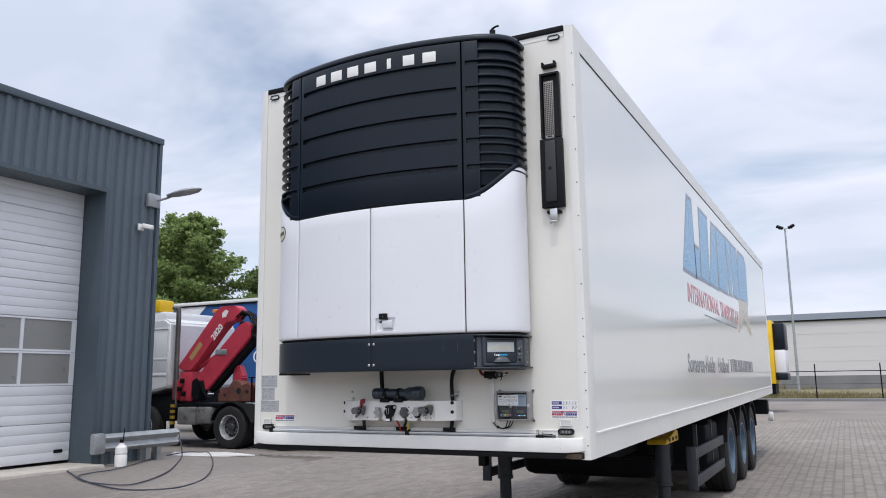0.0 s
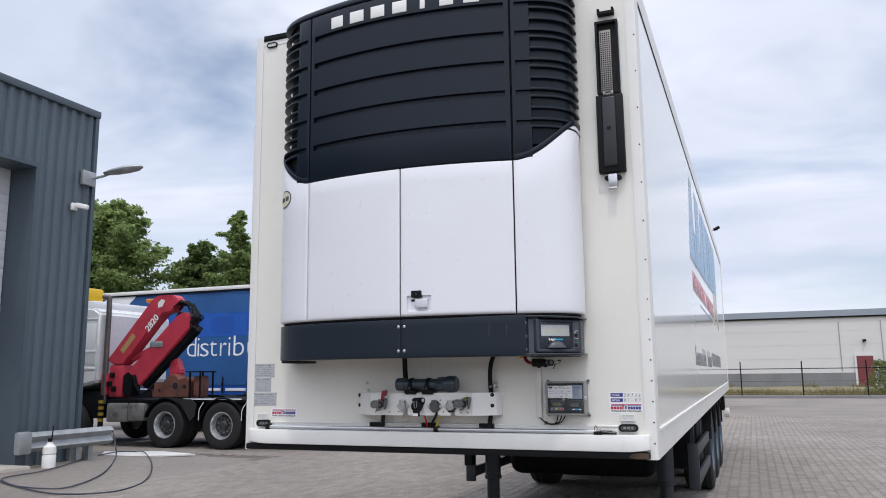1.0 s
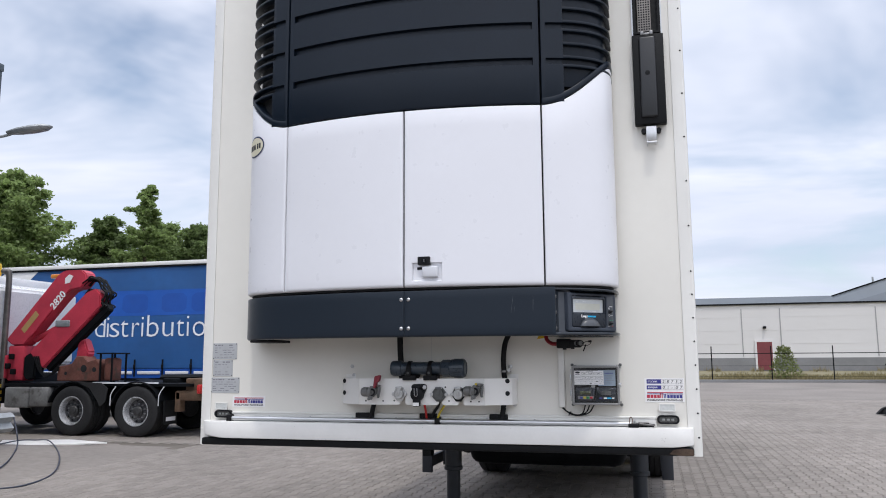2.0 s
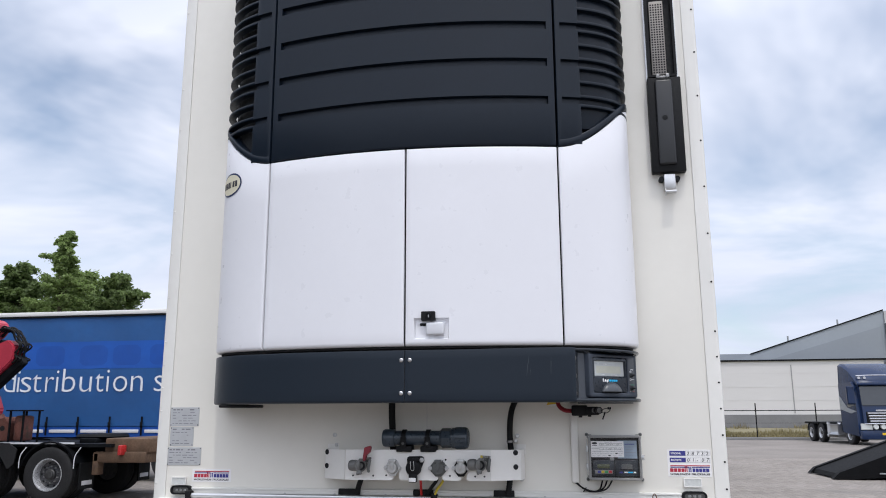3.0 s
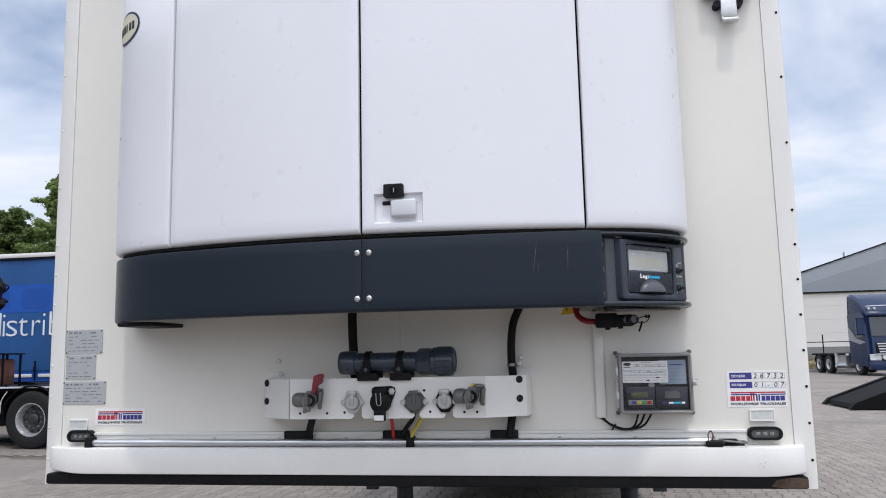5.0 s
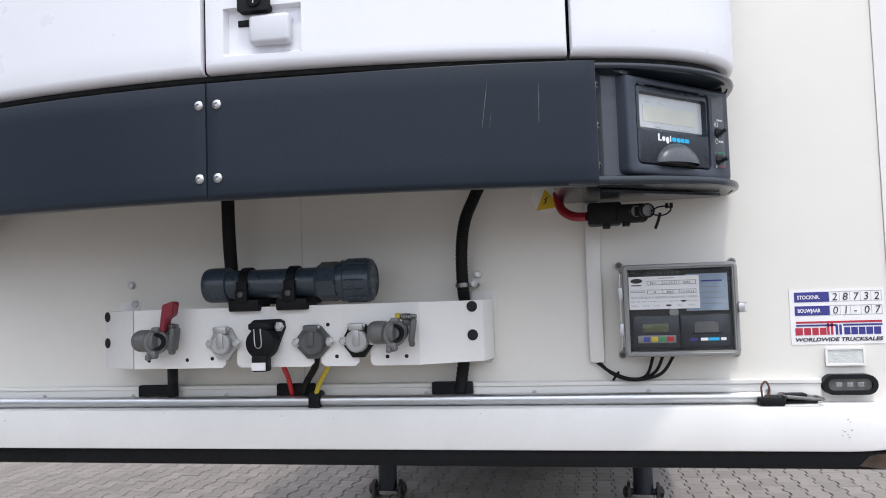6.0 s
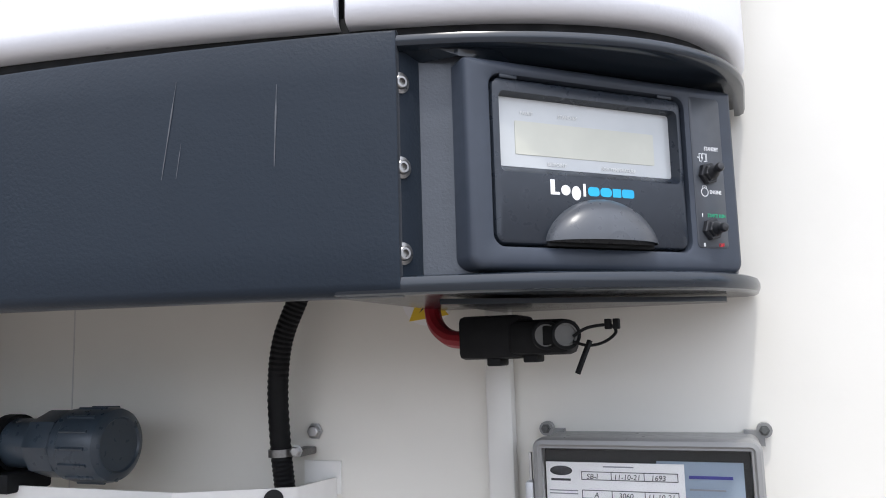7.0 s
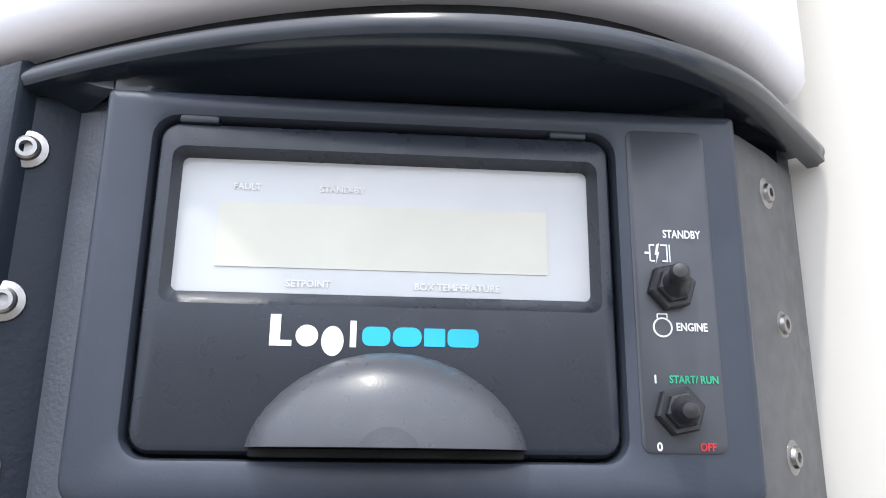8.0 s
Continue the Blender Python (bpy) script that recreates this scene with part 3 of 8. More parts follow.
    part("roof_edge_seal", bm, M_CHASSIS, ob, "black roof edge seal along the front")
    bm = B()
    box(bm, -1.235, 1.235, -0.003, 0.05, 3.80, 3.834)
    part("header", bm, M_POST, ob)
    bm = B()
    box(bm, -1.24, 1.24, 13.46, 13.52, 1.2, 3.95)
    part("rear_doors", bm, M_SIDE, ob)
    bm = B()
    slab(bm, [(0.062, 1.082), (13.4, 1.082 + lift(13.4)), (13.4, 1.11 + lift(13.4)), (0.062, 1.11)], "x", -1.2, 1.2)
    part("floor_pan", bm, M_CHASSIS, ob, "black underside of the floor")
    # the folded front sill, with rounded ends
    bm = B()
    prof = [(-0.065, 1.195), (-0.0685, 1.1935), (-0.070, 1.190), (-0.070, 1.114), (-0.0685, 1.1095), (-0.065, 1.108)]
    rows = []
    for x in [-1.262, -1.260, -1.252, -1.238, -1.218, -1.19, -1.15, -1.10, -1.0] + [-0.8 + 0.2 * i for i in range(9)] + [1.0, 1.13, 1.17, 1.20, 1.225, 1.243, 1.254, 1.260, 1.262]:
        k = min(max((abs(x) - 1.13) / 0.132 if x > 0 else (abs(x) - 1.10) / 0.162, 0), 1)
        dy = 0.055 * (1 - math.sqrt(max(1 - k * k, 0)))
        dz = (0.010 if x > 0 else 0.020) * k * k
        rows.append(ring(bm, [(x, 0.0, 1.195)] + [(x, y + dy * 0.9, z + (dz if z < 1.13 else 0)) for y, z in prof] + [(x, 0.0, 1.108 + dz)]))
    for a, b in zip(rows, rows[1:]):
        bridge(bm, a, b)
    bm.faces.new(rows[0][::-1])
    bm.faces.new(rows[-1])
    bmesh.ops.recalc_face_normals(bm, faces=bm.faces[:])
    part("front_sill", bm, M_WHITE, ob, "white folded steel front sill", smooth=24)
    bm = B()
    box(bm, -1.26, 1.26, -0.05, 0.06, 1.070, 1.107, 0.008)
    part("rubber_strip", bm, M_BLACK, ob, "worn black rubber strip under the sill")
    bm = B()
    box(bm, -1.10, 1.10, -0.016, 0.0, 1.196, 1.243, 0.003)
    channel = part("wall_channel", bm, M_POST, ob, "pale channel along the foot of the front wall")
    bm = B()
    box(bm, -1.10, 1.10, -0.0195, -0.0165, 1.2335, 1.2425, 0.0012, 1)
    part("channel_lip", bm, M_POST, channel)
    bm = B()
    box(bm, -1.10, 1.10, -0.0185, -0.0165, 1.1965, 1.2085, 0.0012, 1)
    part("channel_lip", bm, M_POST, channel)
    # chassis
    for x in (-0.55, 0.55):
        bm = B()
        slab(bm, [(1.6, 0.98), (3.3, 0.76), (13.2, 0.74 + lift(13.2)), (13.2, 1.05 + lift(13.2)), (1.6, 1.08)], "x", x - 0.06, x + 0.06)
        part("chassis_rail", bm, M_CHASSIS, ob)
    bm = B()
    box(bm, -0.75, 0.75, 0.45, 1.7, 1.055, 1.081)
    cyl(bm, (0, 1.0, 0.98), (0, 1.0, 1.06), 0.045)
    part("kingpin_plate", bm, M_CHASSIS, ob)
    M_LEG = surface("blue_black_steel", (0.011, 0.015, 0.021), 0.42, var=0.25, scale=9, fine=60)
    M_OLDSTEEL = surface("rusty_holder_steel", (0.16, 0.09, 0.05), 0.7, var=0.3, scale=20, fine=80)
    M_HARD = surface("worn_foot_steel", (0.05, 0.045, 0.042), 0.6, metal=0.3, var=0.35, scale=20, fine=80)
    LY = 3.81
    for x in (-0.845, 0.930):
        bm = B()
        cyl(bm, (x, LY, 0.46), (x, LY, 1.02), 0.082, seg=24)
        lathe(bm, [(0.082, 0.44), (0.09, 0.445), (0.09, 0.475), (0.082, 0.48)], Matrix.Translation((x, LY, 0)), 24, close=True)
        leg = part("landing_leg", bm, M_LEG, ob)
        bm = B()
        cyl(bm, (x, LY, 0.06), (x, LY, 0.46), 0.066, seg=24)
        part("inner_leg", bm, M_LEG, leg)
        bm = B()
        for s in (-1, 1):
            slab(bm, [(LY - 0.07, 0.0), (LY + 0.07, 0.0), (LY + 0.05, 0.10), (LY, 0.13), (LY - 0.05, 0.10)], "x", x + s * 0.085, x + s * 0.105)
        cyl(bm, (x - 0.135, LY, 0.065), (x + 0.135, LY, 0.065), 0.022, seg=12)
        for s in (-1, 1):
            cyl(bm, (x + s * 0.107, LY, 0.065), (x + s * 0.128, LY, 0.065), 0.04, seg=6)
        part("foot", bm, M_HARD, leg)
        bm = B()
        slab(bm, [(LY + 0.08, 0.62), (LY + 0.12, 0.62), (LY + 0.55, 1.0), (LY + 0.49, 1.0)], "x", x - 0.03, x + 0.03)
        part("stay", bm, M_CHASSIS, leg)
    # yellow wheel chock in its wire holder under the side rail
    bm = B()
    slab(bm, [(3.42, 0.885), (4.06, 0.885), (4.06, 0.985), (3.98, 1.01), (3.84, 0.985), (3.62, 0.945), (3.46, 0.925)], "x", 0.86, 1.06)
    bmesh.ops.bevel(bm, geom=bm.edges[:], offset=0.008, segments=1, affect="EDGES")
    chock = part("wheel_chock", bm, surface("yellow_wheel_chock", (0.60, 0.36, 0.02), 0.5), ob, "yellow wheel chock in its holder")
    for y in (3.54, 3.72, 3.90):
        bm = B()
        box(bm, 1.058, 1.063, y, y + 0.09, 0.905, 0.940)
        part("slot", bm, M_GAP, chock)
    bm = B()
    box(bm, 0.92, 1.02, 3.50, 3.54, 0.96, 1.08, 0.005)
    box(bm, 0.92, 1.02, 3.98, 4.02, 0.96, 1.08, 0.005)
    part("chock_holder", bm, M_OLDSTEEL, ob)
    bm = B()
    cyl(bm, (-0.845, LY, 0.72), (0.930, LY, 0.72), 0.03)
    part("cross_shaft", bm, M_CHASSIS, ob)
    bm = B()
    box(bm, -0.78, 0.80, 4.15, 5.2, 0.45, 1.0, 0.12, 3)
    part("fuel_tank", bm, M_CHASSIS, ob, "black under-floor fuel tank")
    bm = B()
    box(bm, -1.15, 1.15, 5.35, 6.3, 0.42, 0.98, 0.05)
    part("pallet_box", bm, M_CHASSIS, ob)
    bm = B()
    box(bm, -1.12, -1.04, 3.68, 3.80, 0.58, 1.02)
    part("gear_bracket", bm, M_BLACK, ob)
    for s in (-1, 1):
        bm = B()
        for z in (0.40, 0.69):
            box(bm, s * 1.21 - 0.02, s * 1.21 + 0.02, 4.09, 6.20, z, z + 0.11, 0.005)
        box(bm, *sorted((s * 1.13, s * 1.236)), 4.05, 4.088, 0.37, 0.82, 0.005)
        for y in (4.6, 5.7):
            box(bm, s * 1.14 - 0.02, s * 1.14 + 0.02, y, y + 0.05, 0.38, 1.02)
        part("side_guard", bm, surface("grey_side_guard", (0.030, 0.034, 0.042), 0.45), ob, "grey aluminium side guard rails")
        for i, y in enumerate((7.0, 8.36, 9.74)):
            w = build_wheel("wheel", ob, s, (s * 1.05, y, 0.535), 0.535, 0.36, M_BLUERIM)
            bm = B()
            r0, r1 = 0.58, 0.61
            arcs = []
            for r in (r0, r1):
                for x in (s * 0.86, s * 1.25):
                    arcs.append(ring(bm, [(x, y + r * math.cos(radians(t)), 0.54 + r * math.sin(radians(t))) for t in range(15, 170, 10)]))
            for p, q in ((0, 1), (1, 3), (3, 2), (2, 0)):
                bridge(bm, arcs[p], arcs[q], False)
            part("mudguard", bm, M_BLACK, ob)
    for y in (7.0, 8.36, 9.74):
        bm = B()
        cyl(bm, (-0.95, y, 0.535), (0.95, y, 0.535), 0.075)
        part("axle", bm, M_CHASSIS, ob)
    bm = B()
    box(bm, -1.2, 1.2, 13.3, 13.6, 0.75, 1.05, 0.03)
    part("rear_bumper", bm, M_CHASSIS, ob)
    bm = B()
    cyl(bm, (1.18, 13.5, 0.70), (1.28, 13.5, 0.70), 0.10)
    part("rear_roller", bm, M_WHITE, ob)
    return ob


def build_wheel(name, parent, s, at, R, width, rim_mat, seg=36):
    """A lorry wheel whose outside faces s along x: tyre, rim with hub and nuts."""
    m = Matrix.Translation(at) @ pose(0, 0, 0, 0, 90 * s, 0)
    h = width / 2
    bm = B()
    lathe(bm, [(R * 0.54, -h * 0.9), (R * 0.72, -h), (R * 0.93, -h * 0.98), (R * 0.985, -h * 0.86), (R, -h * 0.7), (R, -h * 0.42), (R * 0.972, -h * 0.40), (R * 0.972, -h * 0.34), (R, -h * 0.32), (R, -h * 0.03), (R * 0.972, -h * 0.02), (R * 0.972, h * 0.02), (R, h * 0.03), (R, h * 0.32), (R * 0.972, h * 0.34), (R * 0.972, h * 0.40), (R, h * 0.42), (R, h * 0.7), (R * 0.985, h * 0.86), (R * 0.93, h * 0.98), (R * 0.86, h * 1.0), (R * 0.84, h * 1.015), (R * 0.72, h), (R * 0.60, h * 0.96), (R * 0.54, h * 0.9)], m, seg, close=True)
    wheel = part(name, bm, M_TYRE, parent)
    bm = B()
    lathe(bm, [(R * 0.55, h * 0.86), (R * 0.585, h * 0.93), (R * 0.58, h * 0.98), (R * 0.55, h * 0.97), (R * 0.53, h * 0.86), (R * 0.515, h * 0.55), (R * 0.475, h * 0.20), (R * 0.47, -h * 0.3), (R * 0.56, -h * 0.3)], m, seg, close=True)
    rim = part("rim", bm, rim_mat, wheel)
    bm = B()
    lathe(bm, [(R * 0.472, h * 0.18), (R * 0.44, h * 0.02), (R * 0.38, -h * 0.02), (R * 0.34, h * 0.16), (R * 0.22, h * 0.20), (R * 0.02, h * 0.20), (R * 0.02, -h * 0.2), (R * 0.47, -h * 0.28)], m, seg, close=True)
    part("disc", bm, rim_mat if rim_mat is M_BLUERIM else M_DISC, wheel)
    bm = B()
    lathe(bm, [(R * 0.215, h * 0.17), (R * 0.21, h * 0.50), (R * 0.17, h * 0.62), (R * 0.165, h * 0.74), (R * 0.13, h * 0.80), (R * 0.02, h * 0.81)], m, 24)
    part("hub", bm, M_HUB, wheel)
    for i in range(10):
        t = 2 * math.pi * (i + 0.5) / 10
        bm = B()
        c = Vector((R * 0.425 * math.cos(t), R * 0.425 * math.sin(t), 0))
        cyl(bm, m @ (c + Vector((0, 0, h * 0.0))), m @ (c + Vector((0, 0, h * 0.055))), R * 0.045, seg=10)
        part("hand_hole", bm, M_GAP, rim)
    bm = B()
    cyl(bm, (0, 0, h * 0.16), (0, 0, h * 0.36), R * 0.030, seg=6)
    nut = mesh_of("wheel_nut", bm, M_STEEL, 30)
    for i in range(10):
        t = 2 * math.pi * i / 10
        ob = new("wheel_nut", nut)
        ob.parent = wheel
        ob.matrix_parent_inverse = INV.get(wheel, Matrix.Identity(4))
        ob.matrix_basis = m @ Matrix.Translation((R * 0.29 * math.cos(t), R * 0.29 * math.sin(t), 0))
    return wheel


trailer = build_trailer()

# ---- the refrigeration unit on the front wall ----
def half_profile():
    """The right half of the unit's plan: a shallow arc and a wide rounded corner back to the wall."""
    out = [(x, -0.428 + 0.2 * x * x) for x in [0.70 * i / 28 for i in range(29)]]
    p = [(0.70, -0.330), (0.835, -0.292), (0.957, -0.215), (0.957, -0.085)]
    for k in range(1, 29):
        t = k / 28
        w = ((1 - t) ** 3, 3 * t * (1 - t) ** 2, 3 * t * t * (1 - t), t ** 3)
        out.append((sum(a * q[0] for a, q in zip(w, p)), sum(a * q[1] for a, q in zip(w, p))))
    return out + [(0.957, -0.05), (0.957, -0.004)]


HALF = half_profile()
LINE = [(-x, y) for x, y in HALF[:0:-1]] + HALF
ARC = [0.0]
for (xa, ya), (xb, yb) in zip(LINE, LINE[1:]):
    ARC.append(ARC[-1] + math.hypot(xb - xa, yb - ya))
MID = ARC[len(HALF) - 1]
ARC = [a - MID for a in ARC]
S_END = ARC[-1]


def at_s(s):
    """Place and outward normal on the plan at arc length s from the middle."""
    s = min(max(s, ARC[0]), ARC[-1])
    x, y = float(np.interp(s, ARC, [p[0] for p in LINE])), float(np.interp(s, ARC, [p[1] for p in LINE]))
    e = 0.012
    xa, ya = float(np.interp(s - e, ARC, [p[0] for p in LINE])), float(np.interp(s - e, ARC, [p[1] for p in LINE]))
    xb, yb = float(np.interp(s + e, ARC, [p[0] for p in LINE])), float(np.interp(s + e, ARC, [p[1] for p in LINE]))
    d = Vector((xb - xa, yb - ya, 0)).normalized()
    return Vector((x - 0.005, y, 0)), Vector((d.y, -d.x, 0))


def s_of(x):
    """Arc length at which the front arc or corner has this x."""
    sign = 1 if x >= 0 else -1
    half = [(p[0], a) for p, a in zip(LINE, ARC) if a >= 0]
    return sign * float(np.interp(abs(x), [h[0] for h in half[:-2]], [h[1] for h in half[:-2]]))


def skin(bm, a, b, zlo, zhi, out=0.0, r=0.006, depth=0.025, relief=None, ss=(), zs=(), step=0.022, roll=0.0):
    """A panel that follows the unit's plan from arc length a to b, with rolled edges. zlo and zhi: heights, or functions of s.
    relief: how far the face is sunk at (s, z). roll: the radius of a wider roll along the lower edge."""
    lo = zlo if callable(zlo) else (lambda s: zlo)
    hi = zhi if callable(zhi) else (lambda s: zhi)
    cols = {a, a + 0.3 * r, a + r, b - r, b - 0.3 * r, b, *[s for s in ss if a < s < b]}
    n = max(int((b - a) / step), 1)
    cols |= {a + r + (b - a - 2 * r) * i / n for i in range(n + 1)}
    cols = sorted(cols)
    cols = [c for i, c in enumerate(cols) if i == 0 or c - cols[i - 1] > 1e-5]
    fr = [0.0, 0.3 * r, r]
    z0, z1 = lo((a + b) / 2), hi((a + b) / 2)
    mid = sorted({z for z in zs if z0 + max(r, roll) < z < z1 - r})
    grid = []
    for s in cols:
        p, nv = at_s(s)
        zl, zh = lo(s), hi(s)
        if zh - zl < 2.2 * r:
            zh = zl + 2.2 * r
        zz = [zl + f for f in (fr if not roll else [0.0, 0.04 * roll, 0.15 * roll, 0.32 * roll, 0.6 * roll, roll])] + [zl + (zh - zl) * (z - z0) / (z1 - z0) if (callable(zlo) or callable(zhi)) else z for z in mid] + [zh - f for f in fr[::-1]]
        col = []
        for z in zz:
            d = min(s - a, b - s, z - zl, zh - z)
            ins = r - math.sqrt(max(r * r - (r - d) ** 2, 0)) if d < r else 0.0
            if roll and z - zl < roll:
                ins = max(ins, roll - math.sqrt(max(roll * roll - (roll - z + zl) ** 2, 0)))
            if relief:
                ins += relief(s, z)
            q = p + nv * ((out(s) if callable(out) else out) - ins)
            col.append(bm.verts.new((q.x, q.y, z)))
        grid.append(col)
    for i in range(len(cols) - 1):
        for j in range(len(grid[0]) - 1):
            bm.faces.new((grid[i][j], grid[i + 1][j], grid[i + 1][j + 1], grid[i][j + 1]))
    rim = [(i, 0) for i in range(len(cols))] + [(len(cols) - 1, j) for j in range(1, len(grid[0]))] + [(i, len(grid[0]) - 1) for i in range(len(cols) - 2, -1, -1)] + [(0, j) for j in range(len(grid[0]) - 2, 0, -1)]
    back = []
    for i, j in rim:
        v = grid[i][j]
        nv = at_s(cols[i])[1]
        back.append(bm.verts.new(v.co - nv * depth))
    front = [grid[i][j] for i, j in rim]
    bridge(bm, back, front)
    return bm


S_SEAM = s_of(0.645)


def skirt(s):
    """Height of the line where the dark grille meets the white panels; it sweeps up round the corners."""
    t = min(max((abs(s) - S_SEAM) / (S_END - 0.12 - S_SEAM), 0), 1)
    return 2.690 + 0.225 * t * t * (3 - 2 * t) * (0.55 + 0.45 * t)


GROOVES = [2.90 + 0.1755 * i for i in range(5)]


def build_unit():
    ob = thing("refrigeration_unit", "trailer refrigeration unit with dark grille and white doors", "refrigeration unit", at=(0, 0, 1.6))
    # dark core behind the panels
    bm = B()
    ins = 0.045
    a = ring(bm, [((p + n * -ins).x, (p + n * -ins).y, 1.838) for p, n in (at_s(s) for s in ARC)])
    b = ring(bm, [((p + n * -ins).x, (p + n * -ins).y, 3.77) for p, n in (at_s(s) for s in ARC)])
    bridge(bm, a, b)
    bm.faces.new(a[::-1])
    bm.faces.new(b)
    box(bm, -0.62, 0.60, -0.30, -0.002, 1.755, 1.838)
    part("core", bm, M_GAP, ob)
    # white doors and side panels
    g = 0.0035
    for s0, s1, name in ((-S_END, -S_SEAM - g, "side_panel"), (-S_SEAM + g, -g, "access_door"), (g, S_SEAM - g, "access_door"), (S_SEAM + g, S_END - 0.030, "side_panel")):
        bm = B()
        latched = s0 > 0 and name == "access_door"
        la, lb, lz0, lz1 = s_of(0.045), s_of(0.180), 1.875, 1.952

        def latch_well(s, z):
            return 0.013 if latched and la < s < lb and lz0 < z < lz1 else 0.0

        extra = [la - 0.005, la + 1e-4, lb - 1e-4, lb + 0.006] if latched else []
        extra_z = [lz0 - 0.006, lz0 + 1e-4, lz1 - 1e-4, lz1 + 0.004] if latched else [1.9]
        skin(bm, s0, s1, 1.843, (lambda s: skirt(s) - 0.004) if name == "side_panel" else 2.686, 0.0, 0.006, 0.008, relief=latch_well, ss=extra, zs=extra_z + [2.1, 2.3, 2.5, 2.6], roll=0.016)
        part(name, bm, M_DOOR, ob, "white moulded " + name.replace("_", " "))

    # near-black strip added in place of the shade in the gap under the doors
    bm = B()
    skin(bm, -S_END, S_END - 0.032, 1.834, 1.856, -0.024, 0.003, 0.02)
    part("door_seal", bm, M_GAP, ob, "near-black strip filling the gap under the doors")

    # dark centre grille panel with five sunk louvres
    def sunk(s, z):
        if abs(s) > s_of(0.612):
            return 0.0
        for zg in GROOVES:
            if abs(z - zg) < 0.0125:
                return 0.020
        return 0.0

    e = s_of(0.612)
    zs = [v for zg in GROOVES for v in (zg - 0.0205, zg - 0.0124, zg + 0.0124, zg + 0.0155)]
    bm = B()
    skin(bm, -S_SEAM + g, S_SEAM - g, 2.692, 3.752, 0.002, 0.008, 0.03, relief=sunk, ss=[-e - 0.003, -e + 1e-4, e - 1e-4, e + 0.003], zs=zs)
    part("grille_panel", bm, M_DARK, ob, "dark slate louvred centre panel", smooth=28)

    for sg in (-1, 1):
        def rng(a, b):
            return (a, b) if sg > 0 else (-b, -a)

        sa, sb, se = S_SEAM + g, s_of(0.752), S_END

        def strip_sunk(s, z):
            if abs(s) < s_of(0.672):
                return 0.0
            for zg in GROOVES + [3.7775]:
                if abs(z - zg) < 0.011:
                    return 0.016
            return 0.0

        zs2 = [v for zg in GROOVES for v in (zg - 0.0175, zg - 0.0109, zg + 0.0109, zg + 0.014)]
        bm = B()
        a, b = rng(sa, sb)
        e2 = s_of(0.672)
        skin(bm, a, b, 2.70, 3.752, 0.002, 0.006, 0.03, relief=strip_sunk, ss=[sg * (e2 - 0.002), sg * (e2 + 1e-4), sg * (e2 + 0.02)], zs=zs2, step=0.02)
        part("grille_side", bm, M_DARK, ob, smooth=28)
        bm = B()
        a, b = rng(sa, se)
        skin(bm, a, b, skirt, lambda s: skirt(s) + 0.034, 0.003, 0.008, 0.04)
        part("grille_rim", bm, M_DARK, ob)
        if sg > 0:
            # backing behind the ribs; the other corner is open
            bm = B()
            skin(bm, sb - 0.004, se, 2.78, 3.75, -0.022, 0.004, 0.01)
            part("grille_backing", bm, M_DARK, ob)
        # ribs that wrap the corner
        for z in sorted(zg + d for zg in [GROOVES[0] - 0.1755] + GROOVES for d in (-0.0215, 0.0215, 0.0878)):
            if not 2.82 < z < 3.735:
                continue
            start = sb
            while skirt(start) + 0.02 > z and start < se - 0.12:
                start += 0.01
            if start < se - 0.12:
                bm = B()
                a, b = rng(start - 0.012, se)
                skin(bm, a, b, z - 0.0068, z + 0.0068, 0.001, 0.003, 0.03)
                part("slat", bm, M_DARK, ob)
        if sg < 0:
            # on this side the corner is open: a slim upright carries the ribs
            bm = B()
            a, b = rng(se - 0.04, se)
            skin(bm, a, b, 2.93, 3.75, -0.004, 0.006, 0.03)
            part("grille_upright", bm, M_DARK, ob)
    # the rounded top cover
    bm = B()
    rows = []
    for inset, z in ((0.03, 3.757), (0.001, 3.758), (-0.004, 3.765), (-0.004, 3.782), (0.006, 3.798), (0.03, 3.810), (0.10, 3.820), (0.17, 3.823)):
        rows.append(ring(bm, [((p - n * inset).x, min((p - n * inset).y, -0.002), z) for p, n in (at_s(s) for s in ARC)]))
    for a, b in zip(rows, rows[1:]):
        bridge(bm, a, b)
    bm.faces.new(rows[-1])
    part("top_cover", bm, M_DARK, ob)
    bm = B()
    cyl(bm, (0.80, -0.18, 3.80), (0.80, -0.18, 3.862), 0.020, seg=14)
    pipe(bm, [(0.785, -0.18, 3.858), (0.80, -0.18, 3.874), (0.822, -0.18, 3.884), (0.845, -0.18, 3.886)], 0.007, 8)
    part("exhaust_flap", bm, M_BLACK, ob)
    # the maker's lettering as plain white blocks
    for i in range(7):
        x = -0.435 + i * 0.145
        w = (0.088, 0.098, 0.092, 0.092, 0.030, 0.082, 0.092)[i]
        s0 = s_of(x - w / 2)
        bm = B()
        skin(bm, s0, s0 + w, 3.634, 3.706, 0.005, 0.001, 0.004, step=0.03)
        part("letter_block", bm, M_WHITE, ob, "plain white lettering block")
    # latch and lock in their well on the right-hand door
    bm = B()
    box(bm, 0.085, 0.160, -0.4335, -0.409, 1.886, 1.938, 0.007, 3)
    part("latch_handle", bm, surface("grey_white_latch", (0.60, 0.61, 0.64), 0.3, var=0.03), ob, "pale grey latch paddle")
    bm = B()
    box(bm, 0.058, 0.088, -0.4175, -0.409, 1.924, 1.936, 0.002)
    part("latch_tongue", bm, M_BLACK, ob)
    bm = B()
    slab(bm, rounded(0.066, 0.124, 1.944, 1.982, 0.004), "y", -0.4365, -0.418)
